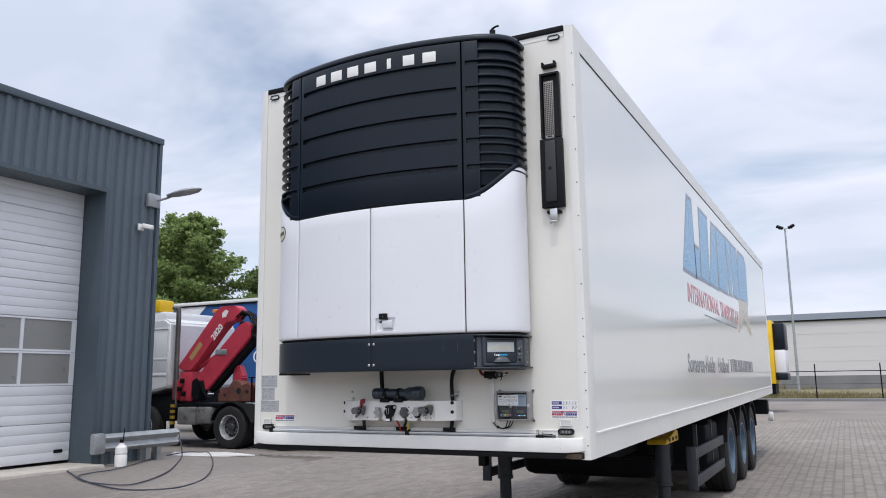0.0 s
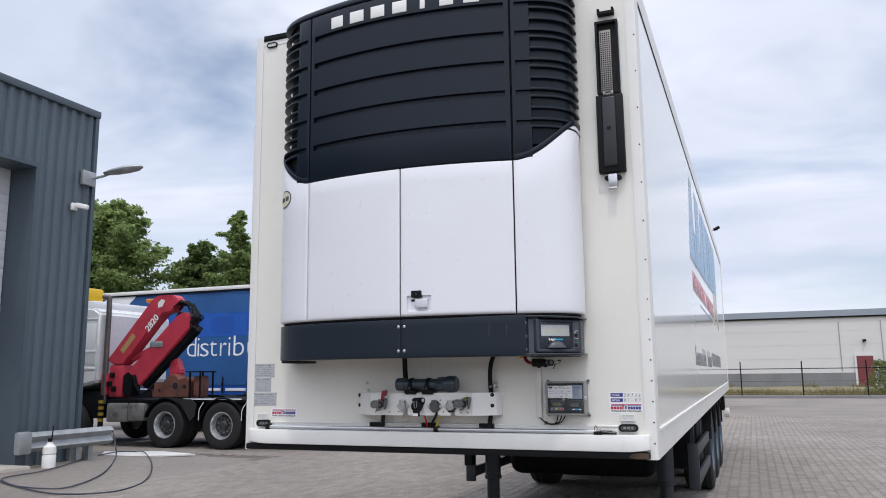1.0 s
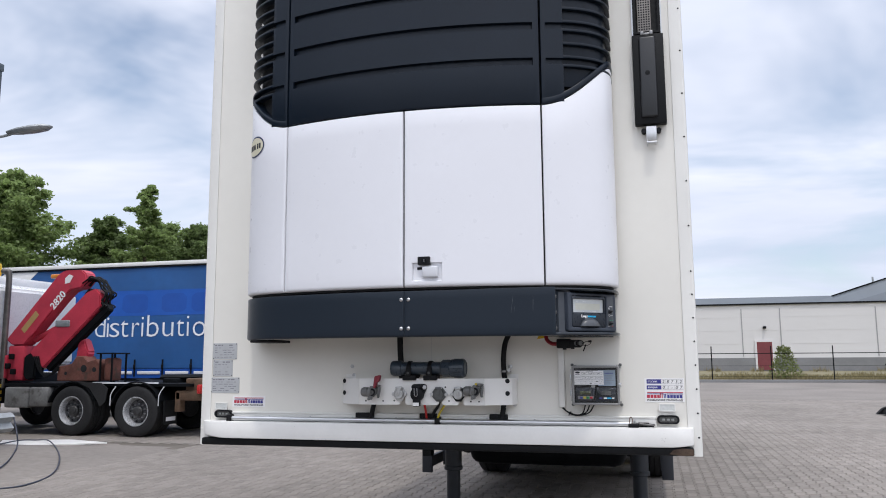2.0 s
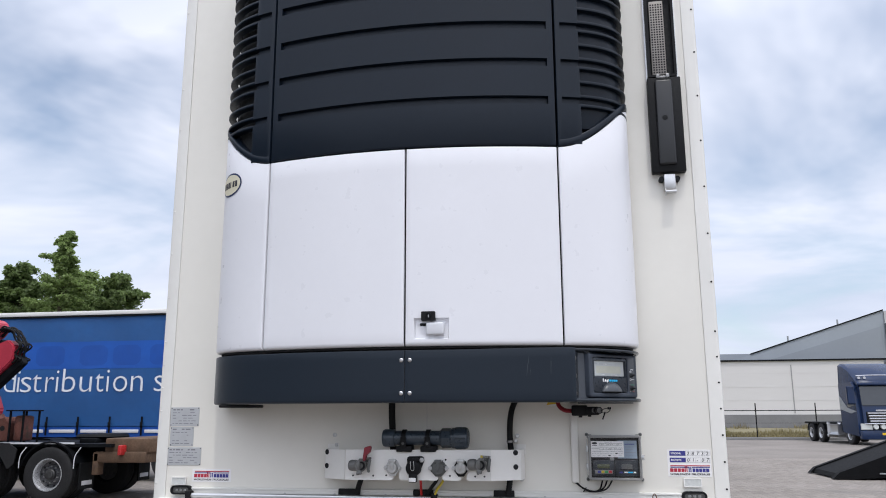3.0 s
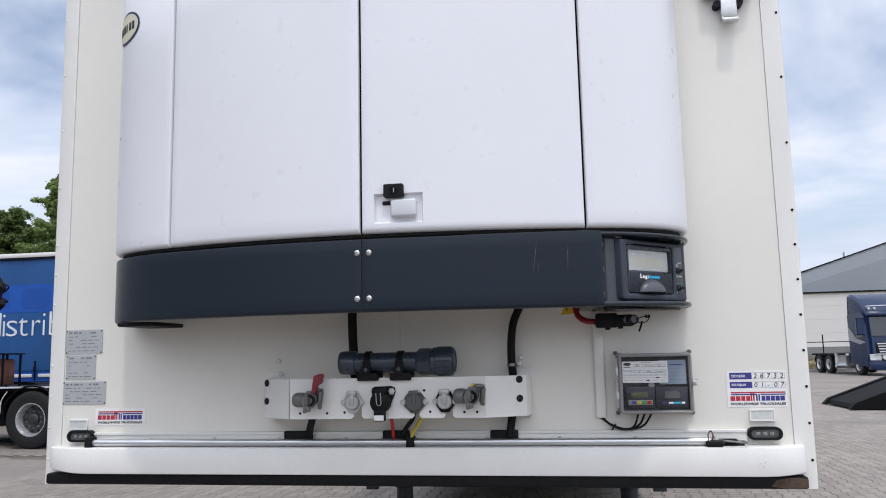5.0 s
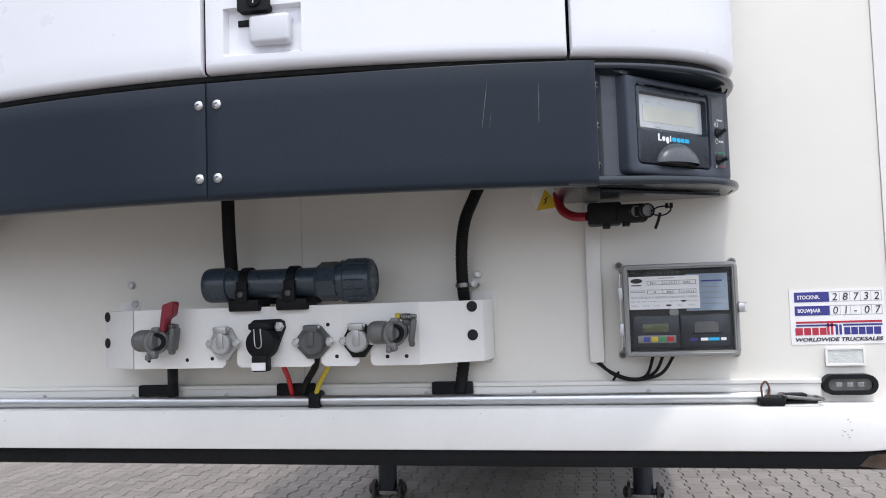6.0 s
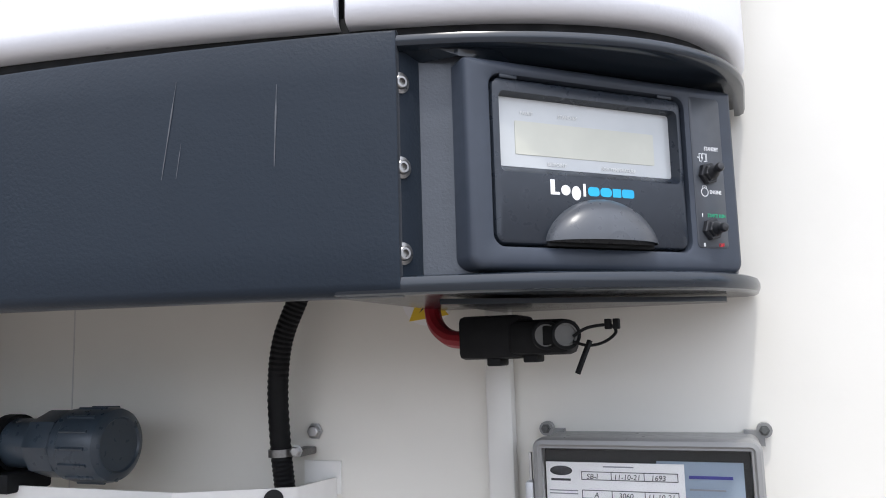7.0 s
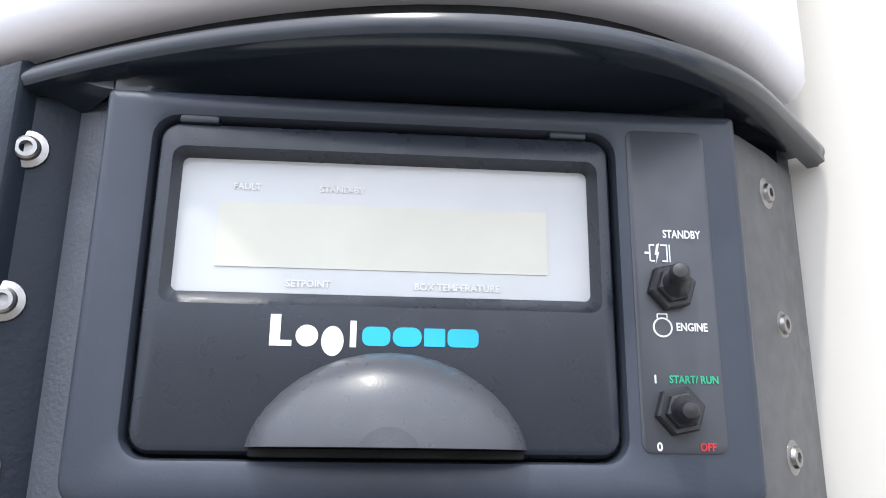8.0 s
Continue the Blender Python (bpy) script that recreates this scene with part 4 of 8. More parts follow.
    lock = part("lock_plate", bm, M_BLACK, ob, "black lock plate")
    bm = B()
    lathe(bm, [(0.0135, 0), (0.0130, 0.003), (0.0105, 0.0035), (0.0100, 0.0012), (0.0015, 0.0012)], wall_m(0.097, -0.4365, 1.963), 20)
    part("lock_barrel", bm, M_CHASSIS, lock)
    bm = B()
    box(bm, 0.0962, 0.0978, -0.4385, -0.4375, 1.957, 1.969)
    part("keyway", bm, M_STEEL, lock)
    return ob


unit = build_unit()


M_LIP = surface("polished_slate_plastic", (0.0125, 0.0180, 0.0255), 0.17, var=0.08, scale=6, fine=70, spec=0.55, rvar=0.05)
M_SCUFF = surface("scuffed_plastic", (0.085, 0.093, 0.105), 0.6, var=0.3, scale=60, fine=300)


def build_band():
    ob = thing("lower_fascia", "dark slate plastic fascia band with bolted halves", "fascia", at=(0, 0, 1.62))
    def rim(sv):
        """The band's top edge rises a little towards the control panel."""
        return 1.836 - 0.009 * min(max((s_of(0.66) - sv) / 0.45, 0), 1)

    for s0, s1 in ((-S_END, -0.0006), (0.0006, s_of(0.6895))):
        bm = B()
        skin(bm, s0, s1, 1.6155, rim, (lambda sv: -0.008 + 0.017 * min(max((0.30 - sv - S_END) / 0.24, 0), 1) ** 2) if s0 < 0 else -0.008, 0.0035, 0.010, zs=[1.66, 1.70, 1.75, 1.79], roll=0.011)
        part("fascia_half", bm, M_FASCIA, ob)
    # lips that run on past the control panel, standing further out towards the wall
    end = S_END
    s0 = s_of(0.635)

    def along(s):
        t = min(max((s - s_of(0.675)) / (end - 0.10 - s_of(0.675)), 0), 1)
        return t * t * (3 - 2 * t)

    def flare(s):
        return -0.0095 + 0.0070 * along(s)

    def crest(s):
        """The upper lip sinks a little towards the wall."""
        return 1.8330 - 0.0055 * along(s)

    def brow(s):
        return crest(s) - 0.0122

    def keel(s):
        """The lower lip thins out towards the wall."""
        t = min(max((s - (end - 0.20)) / 0.20, 0), 1)
        return 1.6165 + 0.0035 * t * t

    for z0, z1, lo, hi, name in ((1.8200, 1.8300, brow, crest, "upper_lip"), (1.6165, 1.6345, keel, 1.6318, "lower_lip")):
        bm = B()
        skin(bm, s0, end, lo, hi, flare, 0.0052, 0.006, step=0.012)
        part(name, bm, M_LIP, ob)
        bm = B()
        pts = [at_s(s0 + (end - s0) * i / 24) for i in range(25)]
        outl = [((p - n * 0.0135).x, (p - n * 0.0135).y) for p, n in pts] + [(0.60, -0.02), (0.60, -0.30)]
        slab(bm, outl, "z", z0 + 0.003, z1 - 0.004)
        part(name + "_plate", bm, M_LIP, ob)
    # the hood's lining slopes from the lip down to the control housing
    bm = B()
    rows = []
    for f, z in ((0.0, 0.0), (0.3, -0.0010), (0.65, -0.0045), (1.0, -0.0100)):
        row = []
        for i in range(25):
            sv = s0 + (end - 0.012 - s0) * i / 24
            p, n = at_s(sv)
            q = p - n * 0.0135
            u = -0.029 + 0.284 * max(i - 3, 0) / 21
            w = Vector((0.688, -0.296)).lerp(Vector((0.7475 + 0.70711 * u, -0.2795 + 0.70711 * u)), min(i / 3, 1))
            row.append((q.x + (w.x - q.x) * f, q.y + (w.y - q.y) * f, brow(sv) + 0.0035 + z + (0.0055 * along(sv) * f)))
        rows.append(ring(bm, row))
    rows.append(ring(bm, [(v.co.x, v.co.y, v.co.z + 0.006) for v in rows[-1]]))
    rows.append(ring(bm, [(v.co.x, v.co.y, v.co.z + 0.004) for v in rows[0]]))
    for a, b in zip(rows, rows[1:] + rows[:1]):
        bridge(bm, a, b, False)
    bmesh.ops.recalc_face_normals(bm, faces=bm.faces[:])
    part("hood_lining", bm, M_LIP, ob, smooth=40)
    # pale scuffs on the band
    for x, z, w, h, lean in ((0.492, 1.762, 0.0017, 0.085, 0.012), (0.589, 1.760, 0.0020, 0.070, 0.002), (0.505, 1.735, 0.0009, 0.030, 0.004)):
        bm = B()
        sa = s_of(x)
        p0, n0 = at_s(sa)
        cols = []
        for k in range(7):
            f = k / 6
            q = at_s(sa + lean * f)[0] + n0 * -0.0074
            ww = w * math.sin(math.pi * (0.08 + 0.84 * f)) * (0.7 + 0.3 * math.sin(k * 2.1))
            cols.append([bm.verts.new((q.x - ww / 2, q.y - 0.2 * ww / 2 * x, z - h / 2 + h * f)), bm.verts.new((q.x + ww / 2, q.y + 0.2 * ww / 2 * x, z - h / 2 + h * f))])
        for c, d in zip(cols, cols[1:]):
            bm.faces.new((c[0], c[1], d[1], d[0]))
        part("scuff", bm, M_SCUFF, ob)
    for x in (-0.0185, 0.0165):
        for z in (1.654, 1.7865):
            bm = B()
            lathe(bm, [(0.0088, 0.0), (0.0084, 0.0022), (0.0058, 0.0042), (0.0034, 0.0046), (0.0032, 0.0015), (0.001, 0.0014)], wall_m(x, -0.4195, z), 16)
            part("bolt", bm, M_STEEL, ob, "bright round-head bolt")
    # underside pan at the far end
    bm = B()
    box(bm, -0.88, -0.75, -0.25, -0.05, 1.602, 1.616, 0.005)
    part("underside_pan", bm, M_BLACK, ob)
    return ob


build_band()

# ---- the control panel in the end of the fascia ----
M_TXT = surface("printed_white", (0.80, 0.80, 0.80), 0.5, var=0.03)
M_CYAN = surface("printed_cyan", (0.01, 0.42, 0.72), 0.5, var=0.03)
M_GREEN = surface("printed_green", (0.02, 0.35, 0.18), 0.5, var=0.03)
M_REDPRINT = surface("printed_red", (0.50, 0.02, 0.03), 0.5, var=0.03)
M_SCREEN = surface("display_window", (0.49, 0.51, 0.51), 0.12, var=0.05, scale=14, fine=60, coat=0.5)
M_LCD = surface("display_crystal", (0.52, 0.52, 0.44), 0.15, var=0.05, scale=18, fine=60, coat=0.5)
M_CONTACT = surface("dull_contact_grey", (0.17, 0.17, 0.165), 0.45, metal=0.4, var=0.2, scale=60)
M_DULLSTEEL = surface("weathered_bolt_steel", (0.24, 0.235, 0.23), 0.34, metal=1.0, var=0.25, scale=90, fine=400)
M_LID = surface("dark_lid_plastic", (0.023, 0.029, 0.039), 0.27, var=0.14, scale=9, fine=80, spec=0.42, bump=0.00004, bump_scale=1200)
M_PULL = surface("worn_grey_plastic", (0.066, 0.072, 0.082), 0.28, var=0.16, scale=14, fine=120, spec=0.5, bump=0.00004, bump_scale=1200)
M_BOLT = surface("stainless_bolt", (0.32, 0.315, 0.305), 0.30, metal=1.0, var=0.18, scale=90, fine=400)
M_LEATHER = surface("grained_grey_plastic", (0.062, 0.071, 0.086), 0.36, var=0.14, scale=12, fine=90, spec=0.45, bump=0.0003, bump_scale=420)
M_ENDPLATE = surface("grey_end_plate", (0.085, 0.088, 0.092), 0.42, var=0.12, scale=12, fine=90)
M_BOOT = surface("black_toggle_rubber", (0.02, 0.021, 0.024), 0.45, var=0.2, scale=60, fine=300)


def stack(bm, loops, closed=False, cap=False):
    """Joins outlines (points, height) one after another; closed joins the last to the first, cap fills the last."""
    rings = [ring(bm, [(u, v, n) for u, v in pts]) for pts, n in loops]
    for a, b in zip(rings, rings[1:]):
        bridge(bm, a, b)
    if closed:
        bridge(bm, rings[-1], rings[0])
    if cap:
        bm.faces.new(rings[-1])
        bm.faces.new(rings[0][::-1])
    bmesh.ops.recalc_face_normals(bm, faces=bm.faces[:])
    return bm


def rr(u0, u1, v0, v1, r, d=0.0):
    return rounded(u0 + d, u1 - d, v0 + d, v1 - d, max(r - d, 0.0008), 5)


def build_control():
    U = Vector((1.0, 1.0, 0)).normalized()
    N = Vector((U.y, -U.x, 0))
    O = Vector((0.7475, -0.2795, 1.7835))
    Dm = Matrix(((U.x, 0, N.x, O.x), (U.y, 0, N.y, O.y), (0, 1, 0, O.z), (0, 0, 0, 1)))
    ob = thing("control_panel", "dark grey control panel with a pale display and two toggle switches", "control panel", m=Dm)
    out = (-0.0290, 0.2555, -0.1490, 0.0280)
    hole = (-0.0062, 0.1960, -0.1290, 0.0150)

    def shell(d):
        return [b if b[1] > -0.06 else a for a, b in zip(rr(*out, 0.012, d), rr(*out, 0.0035, d))]

    bm = B()
    stack(bm, [(shell(0), -0.06), (shell(0), 0.004), (shell(0.0012), 0.0092), (shell(0.0030), 0.0112), (shell(0.006), 0.012), (rr(*hole, 0.010, -0.004), 0.012), (rr(*hole, 0.010, -0.001), 0.0105), (rr(*hole, 0.010), 0.006), (rr(*hole, 0.010), -0.008)])
    part("housing", bm, M_PANEL, ob)
    bm = B()
    box(bm, -0.026, 0.252, -0.144, 0.022, -0.05, -0.009)
    part("backing", bm, M_GAP, ob)
    d = (-0.0047, 0.1945, -0.1275, 0.0135)
    w = (0.0022, 0.1882, -0.0672, 0.0018)
    wi = (0.0046, 0.1856, -0.0604, -0.0003)
    bm = B()
    stack(bm, [(rr(*d, 0.009), -0.006), (rr(*d, 0.009), 0.006), (rr(*d, 0.009, 0.0015), 0.0088), (rr(*d, 0.009, 0.004), 0.010), (rr(*w, 0.005), 0.010), (rr(*wi, 0.003, -0.0006), 0.0035), (rr(*wi, 0.003), 0.0)])
    lid = part("lid", bm, M_LID, ob, "dark grey hinged lid")
    for u in (0.0120, 0.1755):
        bm = B()
        box(bm, u - 0.0085, u + 0.0085, 0.0125, 0.0165, 0.003, 0.0105, 0.0012)
        part("hinge", bm, M_LID, lid)
    bm = B()
    stack(bm, [(rr(0.0044, 0.1858, -0.0606, 0.0, 0.002), -0.004), (rr(0.0044, 0.1858, -0.0606, 0.0, 0.002), 0.0006)], cap=True)
    scr = part("display", bm, M_SCREEN, lid, "pale grey-green display window")
    bm = B()
    stack(bm, [(rr(0.0215, 0.1668, -0.0492, -0.0201, 0.001), 0.0003), (rr(0.0215, 0.1668, -0.0492, -0.0201, 0.001), 0.0011)], cap=True)
    part("display_field", bm, M_LCD, scr, "pale yellow liquid crystal field")
    M_PALE = surface("printed_pale_grey", (0.68, 0.69, 0.67), 0.5, var=0.02)
    for txt, u, v in (("FAULT", 0.0271, -0.0142), ("STAND-BY", 0.0648, -0.0142), ("SETPOINT", 0.0525, -0.0574), ("BOX TEMPERATURE", 0.1076, -0.0574)):
        letters("screen_legend", txt, 0.0042, Matrix.Translation((u, v, 0.0010)), M_PALE, scr, bold=0.00012, depth=0.0002)
    # the maker's name as plain shapes: a bar with a foot, ovals, a stem; then four rounded cyan blocks
    def oval_pts(u, v, a, b, n=20):
        return [(u + a * math.cos(2 * math.pi * i / n), v + b * math.sin(2 * math.pi * i / n)) for i in range(n)]

    for pts, ma in (([(0.0485, -0.0842), (0.0575, -0.0842), (0.0575, -0.0818), (0.0528, -0.0818), (0.0528, -0.0712), (0.0485, -0.0712)], M_TXT), (oval_pts(0.0636, -0.0798, 0.0046, 0.0045), M_TXT), (oval_pts(0.0741, -0.0818, 0.0046, 0.0062), M_TXT), ([(0.0812, -0.0842), (0.0838, -0.0842), (0.0838, -0.0732), (0.0812, -0.0732)], M_TXT),
                    (rounded(0.0862, 0.0978, -0.0835, -0.0755, 0.0030, 4), M_CYAN), (rounded(0.0988, 0.1108, -0.0835, -0.0755, 0.0036, 4), M_CYAN), (rounded(0.1118, 0.1206, -0.0833, -0.0757, 0.0005, 2), M_CYAN), (rounded(0.1216, 0.1346, -0.0833, -0.0757, 0.0022, 4), M_CYAN)):
        bm = B()
        slab(bm, pts, "z", 0.0095, 0.0103)
        part("logo_block", bm, ma, lid)
    # the scoop-shaped pull
    bm = B()
    rows = []
    for k in range(9):
        t = math.sin(radians(90 * k / 8))
        h = math.cos(radians(90 * k / 8))
        rows.append(ring(bm, [(0.098 + 0.0565 * t * math.cos(radians(a)), -0.1245 + 0.0385 * t * max(math.sin(radians(a)), 0.0) ** 1.28, 0.0098 + 0.026 * h) for a in range(0, 181, 10)]) if k else None)
    tip = bm.verts.new((0.098, -0.1245, 0.0358))
    for i in range(18):
        bm.faces.new((tip, rows[1][i], rows[1][i + 1]))
    for a, b in zip(rows[1:], rows[2:]):
        bridge(bm, a, b, False)
    part("pull", bm, M_PULL, lid, "moulded half-round pull")
    bm = B()
    box(bm, 0.043, 0.153, -0.1283, -0.1246, 0.0, 0.0112, 0.001)
    part("pull_slot", bm, M_GAP, lid)
    # switch plate
    bm = B()
    stack(bm, [(rr(0.2015, 0.2375, -0.1252, 0.0170, 0.004), 0.010), (rr(0.2015, 0.2375, -0.1252, 0.0170, 0.004), 0.0124), (rr(0.2015, 0.2375, -0.1252, 0.0170, 0.004, 0.0006), 0.0128)], cap=True)
    plate = part("switch_plate", bm, surface("switch_plate_grey", (0.052, 0.058, 0.068), 0.35, var=0.08, scale=12, fine=90), ob)
    for v, lean in ((-0.0560, 18), (-0.1082, -8)):
        bm = B()
        m = Matrix.Translation((0.2172, v, 0.0128)) @ pose(0, 0, 0, 0, 0, 12)
        lathe(bm, [(0.0105, 0.0), (0.0105, 0.004), (0.0096, 0.005), (0.0078, 0.005), (0.0074, 0.0075), (0.0062, 0.0085), (0.002, 0.0086)], m, 6)
        sw = part("toggle_switch", bm, M_BOOT, plate, smooth=20)
        bm = B()
        m = Matrix.Translation((0.2172, v, 0.0205)) @ pose(0, 0, 0, -lean * 0.5, -14, 0)
        lathe(bm, [(0.0062, 0.0), (0.0056, 0.003), (0.0040, 0.0055), (0.0034, 0.008), (0.0040, 0.0105), (0.0042, 0.0135), (0.0030, 0.0155), (0.0006, 0.0162)], m, 16)
        part("lever", bm, M_BOOT, plate)
    for txt, u, v, w, ma, h in (("STANDBY", 0.2156, -0.0335, 0.0171, M_TXT, 0.0051), ("ENGINE", 0.2190, -0.0745, 0.0136, M_TXT, 0.0048), ("1", 0.2072, -0.0967, None, M_TXT, 0.0048), ("START/ RUN", 0.2144, -0.0966, 0.0211, M_GREEN, 0.0045), ("0", 0.2074, -0.1241, None, M_TXT, 0.0048), ("OFF", 0.2255, -0.1239, 0.0068, M_REDPRINT, 0.0045)):
        letters("switch_legend", txt, h, Matrix.Translation((u, v, 0.0130)), ma, plate, width=w, bold=0.00012, depth=0.0002)
    # small pictograms: a motor with a flash, an engine outline
    bm = B()
    for u0, u1, v0, v1 in ((0.2145, 0.2170, -0.0388, -0.0378), (0.2170, 0.2177, -0.0420, -0.0345), (0.2177, 0.2200, -0.0350, -0.0343), (0.2177, 0.2200, -0.0422, -0.0415), (0.2235, 0.2265, -0.0350, -0.0343), (0.2240, 0.2265, -0.0422, -0.0415), (0.2265, 0.2272, -0.0422, -0.0343), (0.2280, 0.2286, -0.0422, -0.0343)):
        box(bm, u0, u1, v0, v1, 0.0127, 0.0131)
    slab(bm, [(0.2212, -0.0345), (0.2228, -0.0338), (0.2216, -0.0378), (0.2226, -0.0378), (0.2205, -0.0430), (0.2211, -0.0392), (0.2200, -0.0390)], "z", 0.0127, 0.0131)
    for v in bm.verts:
        v.co.x, v.co.y = 0.207 + (v.co.x - 0.2145) * 0.81, -0.0406 + (v.co.y + 0.0383)
    part("motor_pictogram", bm, M_TXT, plate)
    bm = B()
    n = 20
    ring_o = [(0.2130 + 0.0043 * math.cos(2 * math.pi * i / n), -0.0732 + 0.0043 * math.sin(2 * math.pi * i / n)) for i in range(n)]
    ring_i = [(0.2130 + 0.0036 * math.cos(2 * math.pi * i / n), -0.0732 + 0.0036 * math.sin(2 * math.pi * i / n)) for i in range(n)]
    frame_slab(bm, ring_o, ring_i, "z", 0.0127, 0.0131)
    frame_slab(bm, rounded(0.2106, 0.2154, -0.0696, -0.0672, 0.0004, 1), rounded(0.2111, 0.2149, -0.0695, -0.0677, 0.0003, 1), "z", 0.0127, 0.0131)
    part("engine_pictogram", bm, M_TXT, plate)

    # the strips beside the panel, in the recess
    ob = thing("recess_strip", "dark riveted mounting strip beside the control panel", "mounting strip", at=(0.69, -0.31, 1.64))
    bm = B()
    slab(bm, [(0.664, -0.3235), (0.6720, -0.3255), (0.6905, -0.2990), (0.6905, -0.2720), (0.668, -0.266)], "z", 1.624, 1.8205)
    part("strip", bm, M_FASCIA, ob)
    bm = B()
    slab(bm, [(0.6850, -0.2960), (0.6880, -0.2985), (0.7290, -0.2860), (0.7330, -0.2830), (0.7330, -0.25), (0.6850, -0.25)], "z", 1.626, 1.8185)
    part("cover_strip", bm, M_LEATHER, ob, "grained grey plastic cover strip")
    for z in (1.793, 1.721, 1.650):
        bm = B()
        m = Matrix.Translation((0.6798, -0.3150, z)) @ Matrix(((0.570, 0, 0.822, 0), (0.822, 0, -0.570, 0), (0, 1, 0, 0), (0, 0, 0, 1)))
        lathe(bm, [(0.0094, 0.0), (0.0092, 0.0012), (0.0062, 0.0020), (0.0058, 0.0040), (0.0048, 0.0048), (0.0030, 0.0049), (0.0028, 0.0015), (0.0005, 0.0014)], m, 20)
        part("rivet_bolt", bm, M_BOLT, ob, "bright socket-head bolt with washer")
    bm = B()
    slab(bm, [(0.66, -0.275), (0.70, -0.255), (0.93, -0.030), (0.93, -0.010), (0.66, -0.240)], "z", 1.6205, 1.8205)
    part("recess_back", bm, M_DARK, ob)
    ob = thing("end_bracket", "dark end bracket between the control panel and the wall", "bracket", at=(0.945, -0.05, 1.64))
    bm = B()
    slab(bm, [(0.896, -0.130), (0.908, -0.128), (0.920, -0.112), (0.928, -0.084), (0.9310, -0.050), (0.9310, -0.012), (0.920, -0.012), (0.918, -0.070), (0.908, -0.102)], "z", 1.634, 1.811)
    part("plate", bm, M_ENDPLATE, ob)
    for z, y in ((1.788, -0.056), (1.721, -0.052), (1.658, -0.056)):
        bm = B()
        lathe(bm, [(0.0085, -0.001), (0.0082, 0.0010), (0.0052, 0.0016), (0.0046, 0.0034), (0.0024, 0.0036), (0.0022, 0.0018), (0.0005, 0.0018)], Matrix.Translation((0.9295, y, z)) @ pose(0, 0, 0, 0, 90, -4), 16)
        part("bolt", bm, M_BOLT, ob)

    # jump-start plug under the panel
    ob = thing("power_plug", "black jump-start power socket with a red cable and loose cable tie", "power socket", at=(0.75, -0.2, 1.56))
    bm = B()
    slab(bm, [(0.684, -0.246), (0.704, -0.236), (0.918, -0.075), (0.918, -0.05), (0.684, -0.05)], "z", 1.6122, 1.6170)
    part("carrier_plate", bm, M_LIP, ob)
    S = Matrix.Translation((-0.011, 0.070, 0.002))
    bm = B()
    box(bm, 0.668, 0.735, -0.200, -0.140, 1.560, 1.604, 0.006, m=S)
    box(bm, 0.722, 0.785, -0.205, -0.155, 1.563, 1.598, 0.008, m=S)
    box(bm, 0.697, 0.712, -0.195, -0.165, 1.553, 1.562, 0.002, m=S)
    box(bm, 0.735, 0.750, -0.195, -0.165, 1.556, 1.565, 0.002, m=S)
    part("socket_body", bm, M_BLACK, ob)
    for x, y in ((0.761, -0.203), (0.782, -0.209)):
        bm = B()
        m = S @ Matrix.Translation((x, y, 1.582)) @ Matrix(((0.93, 0, 0.37, 0), (0.37, 0, -0.93, 0), (0, 1, 0, 0), (0, 0, 0, 1)))
        lathe(bm, [(0.0125, -0.01), (0.0125, 0.004), (0.0098, 0.004), (0.0096, 0.001), (0.001, 0.001)], m, 18)
        part("contact_cover", bm, M_CONTACT, ob)
        bm = B()
        cu = [m @ Vector((0.0128 * math.cos(t), 0.0128 * math.sin(t), 0.004)) for t in [radians(a) for a in range(-60, 320, 20)]]
        pipe(bm, cu, 0.0018, 6, 2)
        part("cable_tie", bm, M_BLACK, ob)
    bm = B()
    pipe(bm, [S @ Vector(p) for p in [(0.790, -0.212, 1.580), (0.803, -0.205, 1.588), (0.822, -0.195, 1.590), (0.828, -0.195, 1.583), (0.818, -0.203, 1.574), (0.804, -0.211, 1.571), (0.790, -0.215, 1.575)]], 0.0016, 6, 5)
    pipe(bm, [S @ Vector(p) for p in [(0.806, -0.214, 1.575), (0.801, -0.222, 1.56), (0.795, -0.224, 1.545)]], 0.003, 6, 4)
    for dx in (0.0, 0.008):
        box(bm, 0.818 + dx, 0.824 + dx, -0.200, -0.190, 1.586, 1.596, 0.001, m=S)
    part("loose_tie", bm, M_BLACK, ob)
    bm = B()
    pipe(bm, [(0.596, -0.045, 1.64), (0.598, -0.05, 1.622), (0.606, -0.058, 1.601), (0.628, -0.075, 1.586), (0.657, -0.095, 1.582)], 0.0095, 10, 6)
    part("red_cable", bm, surface("red_cable", (0.28, 0.012, 0.02), 0.4), ob)


build_control()

# ---- things on the front wall ----
M_CASE = surface("cast_grey", (0.16, 0.16, 0.155), 0.5, metal=0.3, var=0.15, scale=25, fine=160)
M_CASEDARK = surface("dark_cast_grey", (0.085, 0.088, 0.085), 0.5, var=0.15, scale=25, fine=160)
M_ZINC = surface("cast_zinc", (0.46, 0.46, 0.45), 0.42, metal=0.7, var=0.12, scale=30, fine=200)
M_TUBE = surface("blue_grey_pvc", (0.034, 0.048, 0.064), 0.28, var=0.10, scale=9, fine=90)
M_CARD = surface("printed_card", (0.80, 0.79, 0.78), 0.6, var=0.03, scale=20)
M_BLUEPRINT = surface("printed_blue", (0.035, 0.035, 0.22), 0.5, var=0.05)
M_REDP = surface("printed_signal_red", (0.42, 0.02, 0.05), 0.5, var=0.05)
M_INK = surface("black_ink", (0.03, 0.03, 0.035), 0.6, var=0.05)
